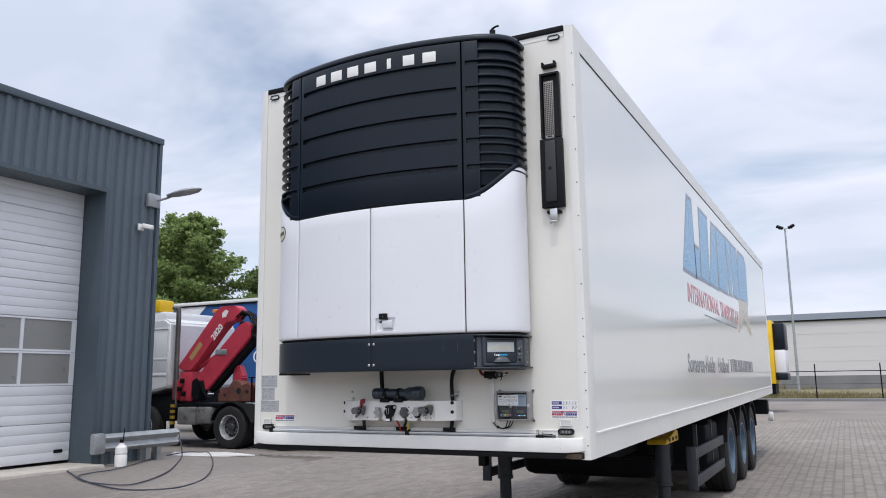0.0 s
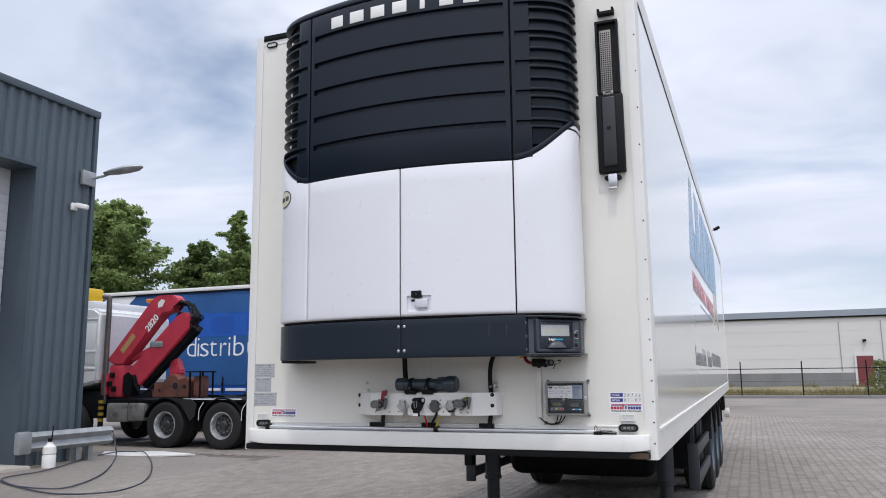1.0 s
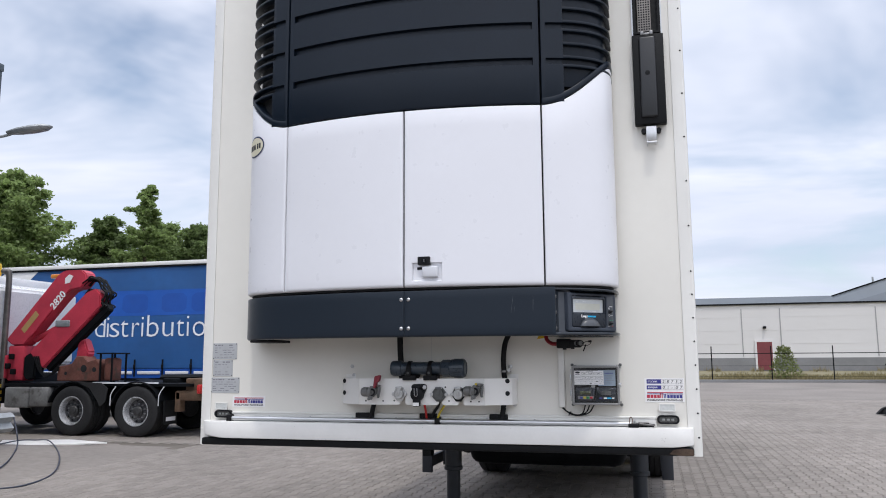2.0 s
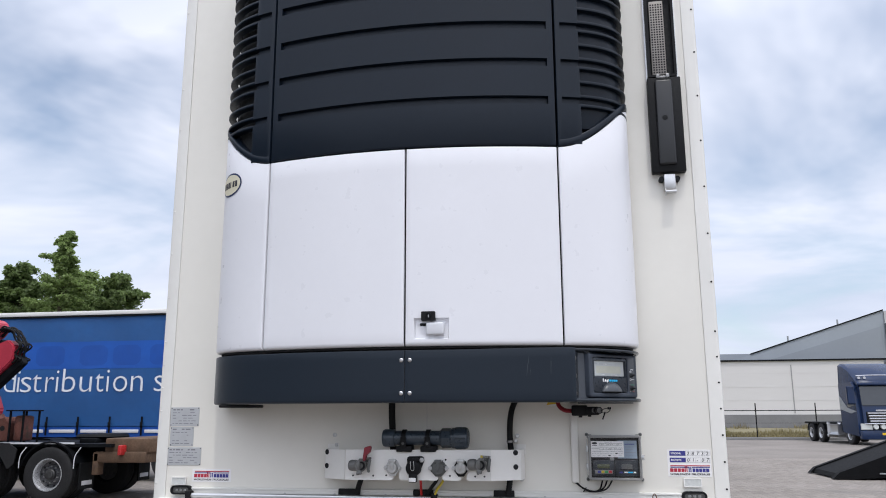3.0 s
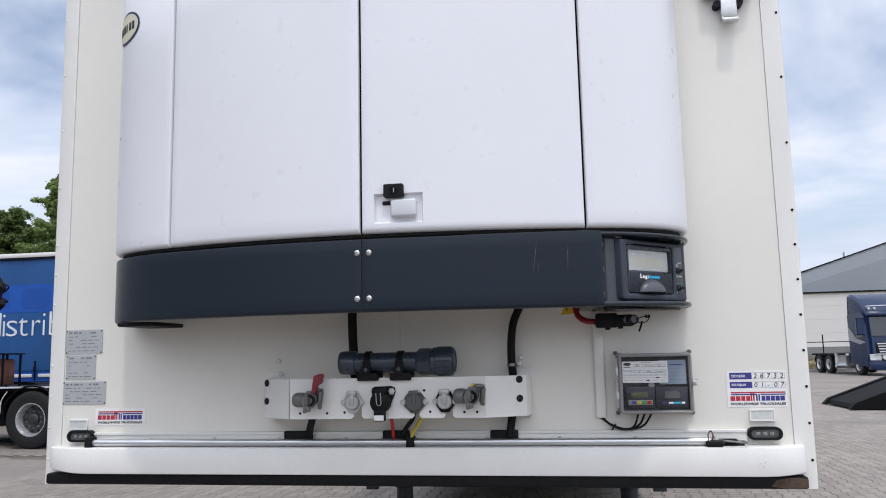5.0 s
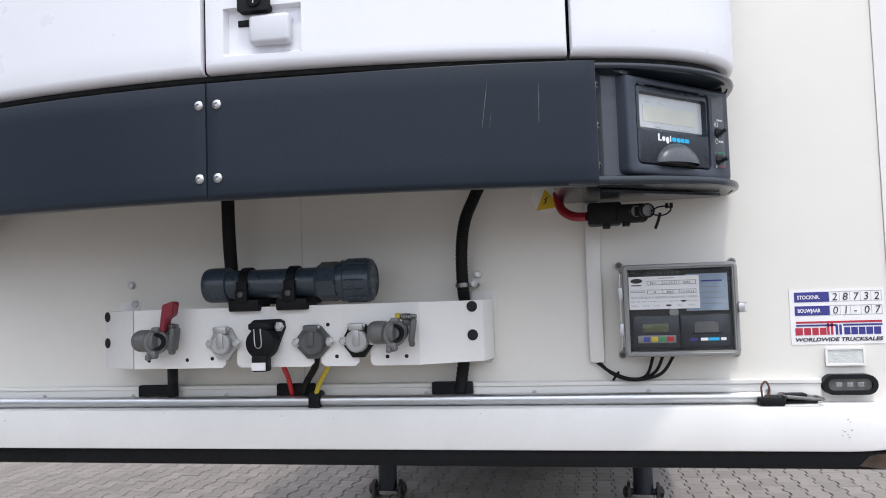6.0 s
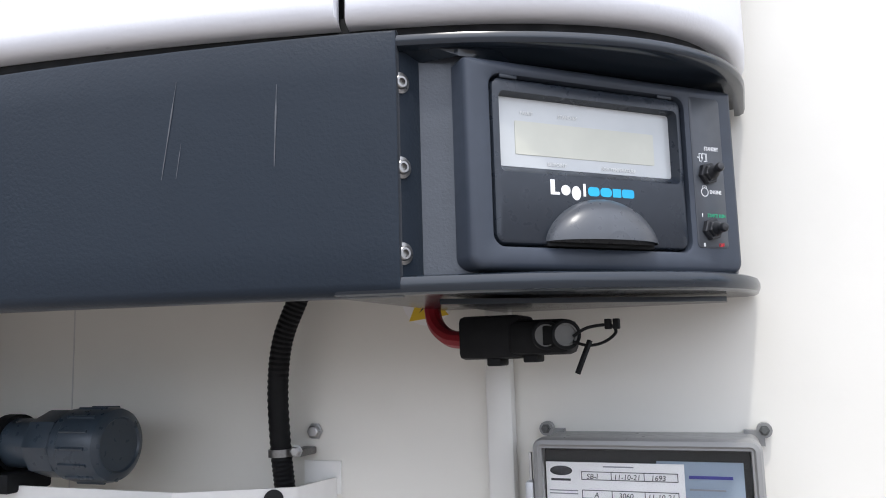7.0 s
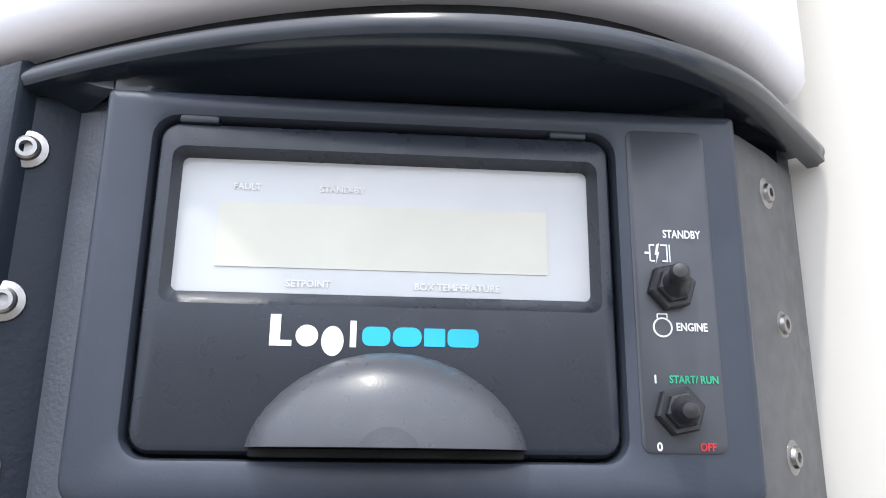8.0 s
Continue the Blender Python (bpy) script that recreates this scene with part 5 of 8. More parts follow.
M_GREYINK = surface("grey_ink", (0.22, 0.22, 0.24), 0.6, var=0.05)
M_CABLEY = surface("yellow_cable", (0.55, 0.43, 0.03), 0.45)
M_CABLER = surface("bright_red_cable", (0.50, 0.02, 0.02), 0.45)
M_LENS = surface("clear_lens", (0.62, 0.64, 0.62), 0.10, var=0.12, scale=90, fine=300, bump=0.001, bump_scale=260, coat=0.8)
M_LED = surface("led_reflector", (0.30, 0.31, 0.30), 0.25, metal=0.4, var=0.3, scale=120, fine=400)
M_OLDRUST = surface("old_rust", (0.075, 0.048, 0.032), 0.85, var=0.4, scale=30, fine=200)
M_PLATE = surface("anodised_plate", (0.52, 0.53, 0.54), 0.45, metal=0.5, var=0.06, scale=14)


def hexbolt(bm, x, y, z, r=0.0075, h=0.006):
    lathe(bm, [(r * 1.35, 0), (r * 1.35, 0.0015), (r, 0.0015), (r, h), (r * 0.8, h + 0.001), (0.001, h + 0.001)], wall_m(x, y, z), 6)


def build_bracket():
    ob = thing("connector_bracket", "white steel bracket with air and electric couplings", "bracket", at=(0, -0.05, 1.3))
    Z0, Z1, Y = 1.294, 1.421, -0.145
    # flat front with notches along its lower edge
    notch = [(-0.098, 0.013), (0.094, 0.008), (0.196, 0.012)]
    line = [(-0.325, Z0 + 0.0)]
    for x, w in notch:
        if w:
            line += [(x - w - 0.008, Z0), (x - w, Z0 + 0.008), (x - w, Z0 + 0.045), (x + w, Z0 + 0.045), (x + w, Z0 + 0.008), (x + w + 0.008, Z0)]
    line += [(0.312, Z0), (0.312, Z1), (-0.325, Z1)]
    bm = B()
    slab(bm, line, "y", Y, Y + 0.003)
    part("front_plate", bm, M_WHITE, ob, smooth=0)
    for s in (-1, 1):
        xa, xb = (0.312, 0.432) if s > 0 else (0.328, 0.436)
        xh = 0.413 if s > 0 else 0.427
        bm = B()
        pl = [(s * xa, Y), (s * xb, -0.082), (s * (xb + 0.004), -0.076), (s * (xb + 0.014), -0.003), (s * (xb + 0.011), -0.003), (s * (xb + 0.001), -0.074), (s * (xb - 0.002), -0.079), (s * xa, Y + 0.003)]
        slab(bm, pl, "z", Z0 + 0.0005, Z1 - 0.0005)
        arm = part("bent_end", bm, M_WHITE, ob)
        bm = B()
        box(bm, s * 0.40, s * 0.452, -0.003, -0.0005, 1.40, 1.44)
        part("wall_tab", bm, M_WHITE, ob)
        for z in (1.408, 1.349):
            bm = B()
            d = Vector((0.125 * s, 0.063, 0)).normalized()
            nrm = Vector((d.y * s, -d.x * s, 0)).normalized()
            c = Vector((s * xh, 0, z))
            c.y = Y + (xh - xa) / (xb - xa) * 0.063 - 0.0006
            m = Matrix(((d.x * s, 0, nrm.x, c.x), (d.y * s, 0, nrm.y, c.y), (0, 1, 0, c.z), (0, 0, 0, 1)))
            lathe(bm, [(0.0115, 0.0002), (0.0115, 0.001), (0.001, 0.001)], m, 18)
            part("hole", bm, M_GAP, arm)
    for x, z in ((-0.290, 1.312), (-0.200, 1.312), (0.244, 1.312), (0.284, 1.312), (-0.142, 1.314), (0.118, 1.380), (0.136, 1.314)):
        bm = B()
        lathe(bm, [(0.0042, 0), (0.0040, 0.0006), (0.001, 0.0007)], wall_m(x, Y, z), 12)
        part("small_hole", bm, M_GAP, ob)

    def socket(x, z, ma, flange, label, w=0.036, rc=0.025):
        """A round capped socket on a lozenge flange."""
        bm = B()
        out = [(x - w, z), (x - w * 0.75, z + 0.014), (x - 0.016, z + 0.033), (x + 0.016, z + 0.033), (x + w * 0.75, z + 0.014), (x + w, z), (x + w * 0.75, z - 0.014), (x + 0.012, z - 0.034), (x - 0.012, z - 0.034), (x - w * 0.75, z - 0.014)]
        slab(bm, out, "y", Y - 0.010, Y)
        s = part("socket", bm, flange, ob, label)
        bm = B()
        lathe(bm, [(rc, 0.0), (rc, 0.010), (rc * 0.96, 0.0145), (rc * 0.90, 0.0165), (rc * 0.84, 0.0168), (rc * 0.82, 0.0155), (rc * 0.05, 0.0155)], wall_m(x, Y - 0.008, z), 28)
        box(bm, x - 0.015, x + 0.015, Y - 0.028, Y - 0.006, z + 0.021, z + 0.036, 0.003)
        box(bm, x - 0.007, x + 0.007, Y - 0.027, Y - 0.020, z - 0.008, z + 0.024, 0.001)
        part("cap", bm, ma, s)
        bm = B()
        cyl(bm, (x - 0.018, Y - 0.020, z + 0.031), (x + 0.018, Y - 0.020, z + 0.031), 0.0032, seg=8)
        part("hinge_pin", bm, M_STEEL, s)
        for i, dx in enumerate((-0.006, 0.0, 0.006)):
            bm = B()
            box(bm, x + dx - 0.0018, x + dx + 0.0018, Y - 0.0250, Y - 0.0230, z - 0.012, z - 0.002)
            part("cast_mark", bm, ma, s)
        for dx in (-1, 1):
            bm = B()
            hexbolt(bm, x + dx * w * 0.86, Y - 0.010, z)
            part("bolt", bm, M_STEEL, s)

    socket(-0.112, 1.346, M_ZINC, M_ZINC, "bare cast zinc trailer socket", 0.035, 0.023)
    socket(0.088, 1.345, M_CASEDARK, M_CASEDARK, "dark grey capped trailer socket", 0.042, 0.027)
    socket(0.185, 1.346, M_ZINC, M_BLACK, "zinc capped socket on a black flange", 0.036, 0.024)
    # the large black socket with a wire bail and a label
    bm = B()
    slab(bm, [(-0.047, 1.389), (-0.040, 1.394), (0.014, 1.395), (0.024, 1.390), (0.026, 1.376), (0.006, 1.328), (-0.004, 1.318), (-0.032, 1.318), (-0.049, 1.334)], "y", Y - 0.012, Y)
    s = part("socket", bm, M_BLACK, ob, "black braking socket with wire bail")
    bm = B()
    lathe(bm, [(0.033, 0.0), (0.033, 0.018), (0.031, 0.025), (0.027, 0.028), (0.001, 0.029)], wall_m(-0.018, Y - 0.010, 1.346), 28)
    box(bm, -0.044, 0.004, Y - 0.036, Y - 0.008, 1.374, 1.388, 0.004)
    box(bm, -0.036, -0.002, Y - 0.040, Y - 0.012, 1.288, 1.322, 0.004)
    part("cap", bm, M_BLACK, s)
    bm = B()
    pipe(bm, [(-0.028, Y - 0.041, 1.376), (-0.025, Y - 0.042, 1.341), (-0.012, Y - 0.042, 1.341), (-0.014, Y - 0.041, 1.376)], 0.0013, 6, 4)
    part("wire_bail", bm, M_STEEL, s)
    bm = B()
    box(bm, -0.034, -0.004, Y - 0.0415, Y - 0.0398, 1.291, 1.307)
    part("label", bm, M_CARD, s)
    for x, z in ((0.016, 1.379), (-0.040, 1.326)):
        bm = B()
        hexbolt(bm, x, Y - 0.012, z, 0.008)
        part("bolt", bm, M_STEEL, s)

    # two air couplings
    def coupling(x, z, ma, label):
        """A cast coupling head: barrel, claw with its gasket, and the hinged arm behind."""
        bm = B()
        lathe(bm, [(0.016, 0.0), (0.016, 0.020), (0.021, 0.022), (0.021, 0.034), (0.016, 0.036)], wall_m(x + 0.020, Y, z), 18)
        lathe(bm, [(0.001, 0.0), (0.014, 0.0006), (0.0195, 0.003), (0.0225, 0.009), (0.0235, 0.016), (0.0230, 0.034), (0.0195, 0.038), (0.0190, 0.044), (0.0250, 0.047), (0.0255, 0.055), (0.0220, 0.058), (0.012, 0.059)], Matrix.Translation((x - 0.036, Y - 0.036, z - 0.001)) @ pose(0, 0, 0, 0, 90, -8), 24)
        c = part("air_coupling", bm, ma, ob, label)
        face = Matrix.Translation((x + 0.020, Y - 0.052, z - 0.003)) @ pose(0, 0, 0, 0, 0, 38) @ wall_m(0, 0, 0)
        bm = B()
        lathe(bm, [(0.016, -0.022), (0.0255, -0.010), (0.0262, -0.002), (0.0250, 0.002), (0.0190, 0.0025), (0.0190, -0.002)], face, 26)
        box(bm, x + 0.004, x + 0.026, Y - 0.066, Y - 0.048, z - 0.038, z - 0.020, 0.005)
        box(bm, x + 0.006, x + 0.016, Y - 0.074, Y - 0.060, z - 0.040, z - 0.028, 0.003)
        box(bm, x + 0.012, x + 0.030, Y - 0.060, Y - 0.046, z + 0.018, z + 0.028, 0.004)
        part("claw", bm, ma, c)
        bm = B()
        lathe(bm, [(0.0188, -0.004), (0.0188, 0.0035), (0.0165, 0.0055), (0.0125, 0.0050), (0.0110, 0.0), (0.0105, -0.012), (0.001, -0.012)], face, 24)
        part("gasket", bm, M_BLACK, c)
        bm = B()
        arm = Matrix.Translation((x + 0.052, Y - 0.036, z)) @ pose(0, 0, 0, 0, 8, 14)
        box(bm, -0.006, 0.006, -0.024, 0.024, -0.024, 0.026, 0.005, m=arm)
        box(bm, -0.004, 0.008, -0.020, 0.000, -0.030, -0.018, 0.004, m=arm)
        box(bm, -0.022, 0.000, 0.004, 0.020, 0.010, 0.024, 0.004, m=arm)
        part("cover_arm", bm, M_CASEDARK, c)
        bm = B()
        cyl(bm, (x + 0.026, Y - 0.030, z + 0.028), (x + 0.060, Y - 0.034, z + 0.029), 0.0045, seg=12)
        part("hinge_pin", bm, M_DULLSTEEL, c)
        bm = B()
        helix = [(x + 0.030 + 0.022 * i / 44, Y - 0.034 + 0.0065 * math.cos(i * 0.9), z + 0.029 + 0.0065 * math.sin(i * 0.9)) for i in range(45)]
        pipe(bm, helix, 0.0012, 5, 1)
        part("spring", bm, M_STEEL, c)
        return c

    c = coupling(-0.262, 1.358, M_CASE, "grey cast air coupling with a red lever")
    bm = B()
    slab(bm, [(-0.236, 1.376), (-0.223, 1.376), (-0.217, 1.402), (-0.203, 1.410), (-0.199, 1.436), (-0.204, 1.439), (-0.228, 1.432), (-0.232, 1.405)], "y", Y - 0.052, Y - 0.030)
    bmesh.ops.bevel(bm, geom=bm.edges[:], offset=0.002, segments=2, affect="EDGES")
    part("red_lever", bm, surface("red_lever_plastic", (0.20, 0.010, 0.022), 0.4), c, "red plastic lever")
    c = coupling(0.254, 1.364, M_CASE, "grey cast air coupling with a yellow spring stop")
    bm = B()
    lathe(bm, [(0.001, 0.0), (0.0066, 0.0), (0.0074, 0.002), (0.0074, 0.008), (0.0052, 0.010), (0.001, 0.010)], Matrix.Translation((0.272, Y - 0.034, 1.393)) @ pose(0, 0, 0, 0, 90, 0), 14)
    part("yellow_stop", bm, M_CABLEY, c, "yellow plastic stop")
    return ob


build_bracket()


def build_tube():
    ob = thing("document_tube", "blue-grey plastic document tube with a screw cap", "document tube", at=(0.05, -0.12, 1.42))
    Y, Z = -0.122, 1.470

    def along(x):
        return Matrix.Translation((x, Y, Z)) @ pose(0, 0, 0, 0, 90, 0)

    bm = B()
    lathe(bm, [(0.004, 0), (0.031, 0.0008), (0.0350, 0.003), (0.0372, 0.009), (0.0375, 0.016), (0.0375, 0.052), (0.0355, 0.055), (0.0310, 0.056), (0.0310, 0.255), (0.0360, 0.258), (0.0370, 0.264), (0.0370, 0.302), (0.0400, 0.304), (0.0400, 0.320)], along(-0.163), 36)
    part("tube", bm, M_TUBE, ob)
    bm = B()
    lathe(bm, [(0.0360, 0.258), (0.0405, 0.262), (0.0415, 0.266), (0.0415, 0.297), (0.0405, 0.301), (0.0360, 0.304)], along(-0.163), 8)
    part("collar", bm, M_TUBE, ob, smooth=20)
    bm = B()
    prof = [(0.036, 0.0), (0.0435, 0.002), (0.0435, 0.012), (0.0450, 0.014), (0.0450, 0.060), (0.043, 0.066), (0.037, 0.070), (0.033, 0.071), (0.031, 0.0685), (0.012, 0.068), (0.001, 0.068)]
    lathe(bm, prof, along(0.144), 40)
    cap = part("screw_cap", bm, M_TUBE, ob)
    for i in range(14):
        t = 2 * math.pi * i / 14
        bm = B()
        c = Vector((0.144 + 0.016, Y + 0.0450 * math.cos(t), Z + 0.0450 * math.sin(t)))
        cyl(bm, c, c + Vector((0.042, 0, 0)), 0.0022, seg=6)
        part("grip_rib", bm, M_TUBE, cap)
    for x in (-0.066, 0.040):
        bm = B()
        lathe(bm, [(0.0312, -0.009), (0.0362, -0.009), (0.0362, 0.009), (0.0312, 0.009)], along(x), 28, close=True)
        box(bm, x - 0.014, x + 0.014, Y - 0.043, Y - 0.030, Z - 0.040, Z - 0.012, 0.003)
        box(bm, x - 0.030, x + 0.038, Y - 0.040, Y + 0.028, 1.4125, 1.437, 0.004)
        box(bm, x - 0.016, x + 0.016, Y + 0.02, -0.001, 1.425, 1.445, 0.003)
        box(bm, x - 0.012, x + 0.012, Y - 0.040, Y - 0.030, Z - 0.030, Z + 0.006, 0.002)
        clip = part("clip", bm, M_BLACK, ob)
        bm = B()
        lathe(bm, [(0.0062, 0.0), (0.0060, 0.003), (0.0045, 0.004), (0.0030, 0.004), (0.0028, 0.002), (0.0005, 0.002)], wall_m(x, Y - 0.043, Z - 0.022), 14)
        part("clip_screw", bm, M_CASEDARK, clip)


build_tube()


def build_hoses():
    def hose(pts, r, label, ma=None, ridged=0.0, n=8):
        bm = B()
        pipe(bm, pts, r, 12, n, ridged)
        return solo("hose", bm, ma or M_BLACK, label, "hose", group="hoses on the front wall")

    hose([(-0.137, -0.07, 1.76), (-0.137, -0.07, 1.66), (-0.137, -0.065, 1.56), (-0.135, -0.05, 1.44), (-0.134, -0.035, 1.36)], 0.0148, "black rubber hose behind the document tube")
    hose([(0.475, -0.05, 1.76), (0.440, -0.05, 1.68), (0.420, -0.05, 1.64), (0.398, -0.05, 1.59), (0.388, -0.045, 1.53), (0.386, -0.035, 1.455), (0.390, -0.032, 1.40), (0.386, -0.03, 1.32), (0.372, -0.03, 1.225)], 0.0128, "black corrugated hose curving down past the bracket", ridged=0.045, n=18)
    hose([(-0.262, -0.10, 1.33), (-0.272, -0.08, 1.29), (-0.292, -0.045, 1.255), (-0.30, -0.03, 1.222)], 0.012, "short black hose under the bracket")
    hose([(0.002, -0.12, 1.33), (0.000, -0.10, 1.292), (-0.006, -0.06, 1.262), (-0.010, -0.03, 1.225)], 0.0055, "red cable under the bracket", M_CABLER)
    hose([(0.082, -0.11, 1.33), (0.068, -0.09, 1.29), (0.038, -0.06, 1.255), (0.016, -0.03, 1.225)], 0.0075, "black cable under the bracket")
    hose([(0.114, -0.11, 1.33), (0.098, -0.09, 1.29), (0.066, -0.06, 1.25), (0.048, -0.045, 1.212)], 0.0055, "yellow cable under the bracket", M_CABLEY)
    for x in (-0.345, -0.003, 0.354):
        bm = B()
        box(bm, x - 0.045, x + 0.045, -0.030, -0.014, 1.200, 1.246, 0.004)
        solo("cable_grommet", bm, M_BLACK, "black plastic cable entry on the wall channel", "grommet", group="cable entries")
    ob = thing("hose_clamp", "zinc hose clamp with its bolt", "clamp", at=(0.40, -0.03, 1.46))
    bm = B()
    lathe(bm, [(0.0130, -0.0045), (0.0158, -0.0045), (0.0158, 0.0045), (0.0130, 0.0045)], Matrix.Translation((0.386, -0.035, 1.453)) @ pose(0, 0, 0, 0, -2, 0), 20, close=True)
    box(bm, 0.398, 0.417, -0.040, -0.001, 1.4485, 1.4575, 0.002)
    part("band", bm, M_DULLSTEEL, ob)
    bm = B()
    hexbolt(bm, 0.412, -0.040, 1.456, 0.006)
    part("bolt", bm, M_STEEL, ob)
    for x, z in ((0.415, 1.476), (-0.42, 1.480), (0.432, 1.292), (-0.41, 1.435)):
        bm = B()
        hexbolt(bm, x, -0.001, z, 0.008, 0.008)
        solo("wall_nut", bm, M_STEEL, "zinc nut and washer on the front wall", "nut", group="nuts on the wall")


build_hoses()


def build_rod():
    ob = thing("locking_rod", "aluminium rod along the sill with black clips", "rod", at=(0, -0.03, 1.2))
    bm = B()
    cyl(bm, (-1.10, -0.036, 1.2095), (0.985, -0.036, 1.2095), 0.0115, seg=18)
    part("rod", bm, M_ALU, ob)
    for x in (-1.10, 0.049):
        bm = B()
        box(bm, x - 0.013, x + 0.013, -0.056, -0.016, 1.192, 1.230, 0.005)
        part("clip", bm, M_BLACK, ob)
    for i in range(9):
        bm = B()
        x = -0.88 + 0.235 * i
        hexbolt(bm, x, -0.016, 1.220, 0.0042, 0.003)
        part("rivet", bm, M_STEEL, ob)
    ob = thing("rod_latch", "black and zinc spring latch at the end of the rod", "latch", at=(1.03, -0.04, 1.19))
    bm = B()
    box(bm, 0.972, 1.020, -0.068, -0.017, 1.196, 1.212, 0.003)
    box(bm, 1.018, 1.088, -0.034, -0.017, 1.196, 1.202, 0.002)
    box(bm, 1.026, 1.066, -0.045, -0.017, 1.207, 1.216, 0.003)
    part("base", bm, M_BLACK, ob)
    bm = B()
    loop = [(u, v, 1.2135 + 0.10 * (1.03 - u)) for u, v in rounded(1.016, 1.090, -0.070, -0.024, 0.012, 4)]
    pipe(bm, loop + loop[:2], 0.0034, 8, 2)
    box(bm, 1.012, 1.022, -0.062, -0.032, 1.204, 1.214, 0.002)
    part("bail", bm, M_DULLSTEEL, ob, "round zinc bail of the latch")
    bm = B()
    pipe(bm, [(0.980, -0.058, 1.208), (0.978, -0.060, 1.232), (0.986, -0.062, 1.243), (0.992, -0.062, 1.230), (0.988, -0.060, 1.210)], 0.0020, 6, 6)
    part("spring_pin", bm, surface("rusty_wire", (0.12, 0.06, 0.04), 0.7), ob)


build_rod()


def build_logger():
    ob = thing("data_logger_box", "grey weatherproof data logger box with a clear lid", "data logger", at=(0.83, 0, 1.3))
    x0, x1, z0, z1 = 0.722, 0.938, 1.299, 1.479
    M_INNER = surface("logger_dark_panel", (0.009, 0.010, 0.011), 0.45, var=0.1, scale=20)
    M_MODULE = surface("blue_black_plastic", (0.018, 0.022, 0.030), 0.35, var=0.1, scale=20)
    M_BOX = surface("grey_abs", (0.235, 0.235, 0.23), 0.3, var=0.06, scale=10, fine=90)
    bm = B()
    slab(bm, rounded(x0, x1, z0, z1, 0.010), "y", -0.072, -0.001)
    part("body", bm, M_BOX, ob)
    bm = B()

    def st(loops):
        rings = [ring(bm, [(u, y, v) for u, v in pts]) for pts, y in loops]
        for a, b in zip(rings, rings[1:]):
            bridge(bm, a, b)
        bmesh.ops.recalc_face_normals(bm, faces=bm.faces[:])

    o = (x0 - 0.002, x1 + 0.002, z0 - 0.002, z1 + 0.002)
    st([(rr(*o, 0.011), -0.073), (rr(*o, 0.011), -0.087), (rr(*o, 0.011, 0.002), -0.0915), (rr(*o, 0.011, 0.006), -0.0925), (rr(*o, 0.011, 0.008), -0.0905), (rr(*o, 0.011, 0.010), -0.0905), (rr(*o, 0.011, 0.011), -0.0785), ])
    lid = part("lid_frame", bm, M_BOX, ob)
    bm = B()
    box(bm, x0 + 0.009, x1 - 0.009, -0.0900, -0.0885, z0 + 0.009, z1 - 0.009)
    pane = part("lid_pane", bm, clear_glass("clear_polycarbonate", (0.992, 0.995, 0.995), 0.0), ob, "clear polycarbonate pane")
    pane.visible_shadow = False
    bm = B()
    box(bm, x0 + 0.008, x1 - 0.008, -0.0765, -0.0725, z0 + 0.008, z1 - 0.008)
    part("inner_panel", bm, M_INNER, ob)
    for a, b in ((0.738, 0.826), (0.830, 0.924)):
        bm = B()
        box(bm, a, b, -0.082, -0.0766, 1.315, 1.378, 0.002)
        part("module", bm, M_MODULE, ob)
    bm = B()
    box(bm, 0.756, 0.806, -0.0832, -0.0815, 1.346, 1.362, 0.0006)
    part("small_display", bm, surface("olive_display", (0.10, 0.11, 0.06), 0.2), ob)
    bm = B()
    box(bm, 0.746, 0.819, -0.0834, -0.0818, 1.324, 1.339, 0.001)
    keys = part("key_strip", bm, M_BOX, ob)
    for i, c in enumerate(((0.05, 0.06, 0.30), (0.55, 0.42, 0.02), (0.03, 0.28, 0.08), (0.50, 0.02, 0.03))):
        bm = B()
        box(bm, 0.7565 + 0.0152 * i, 0.7690 + 0.0152 * i, -0.0850, -0.0833, 1.3265, 1.3365, 0.0012)
        part("key", bm, surface("key_colour", c, 0.4, var=0.05), keys)
    bm = B()
    box(bm, 0.850, 0.906, -0.0830, -0.0818, 1.340, 1.343)
    part("printer_slot", bm, M_GAP, ob)
    bm = B()
    slab(bm, [(0.856, 1.343), (0.900, 1.343), (0.900, 1.360), (0.893, 1.364), (0.863, 1.364), (0.856, 1.360)], "y", -0.0850, -0.0818)
    part("printer_cover", bm, surface("printer_cover_grey", (0.085, 0.088, 0.09), 0.3, var=0.08, scale=20), ob)
    bm = B()
    slab(bm, [(0.853 + 0.008 * math.cos(t), 1.3295 + 0.0035 * math.sin(t)) for t in [2 * math.pi * i / 16 for i in range(16)]], "y", -0.0828, -0.0818)
    part("oval_mark", bm, M_BLUEPRINT, ob)
    for a, b, ma in ((0.866, 0.880, M_TXT), (0.881, 0.901, M_CYAN), (0.904, 0.914, M_TXT)):
        bm = B()
        box(bm, a, b, -0.0828, -0.0818, 1.3270, 1.3325)
        part("name_bar", bm, ma, ob)
    # cards behind the pane
    bm = B()
    box(bm, 0.842, 0.922, -0.0795, -0.0788, 1.386, 1.459)
    card = part("service_card", bm, surface("pale_blue_card", (0.24, 0.30, 0.37), 0.5, var=0.04), ob, "pale blue service card")
    for i, (a, b) in enumerate(((0.872, 0.912), (0.872, 0.905), (0.872, 0.908), (0.872, 0.916), (0.872, 0.910))):
        bm = B()
        box(bm, a, b, -0.0801, -0.0794, 1.443 - i * 0.011, (1.446 if i == 0 else 1.4445) - i * 0.011)
        part("print_bar", bm, M_GREYINK if i else M_BLUEPRINT, card)
    bm = B()
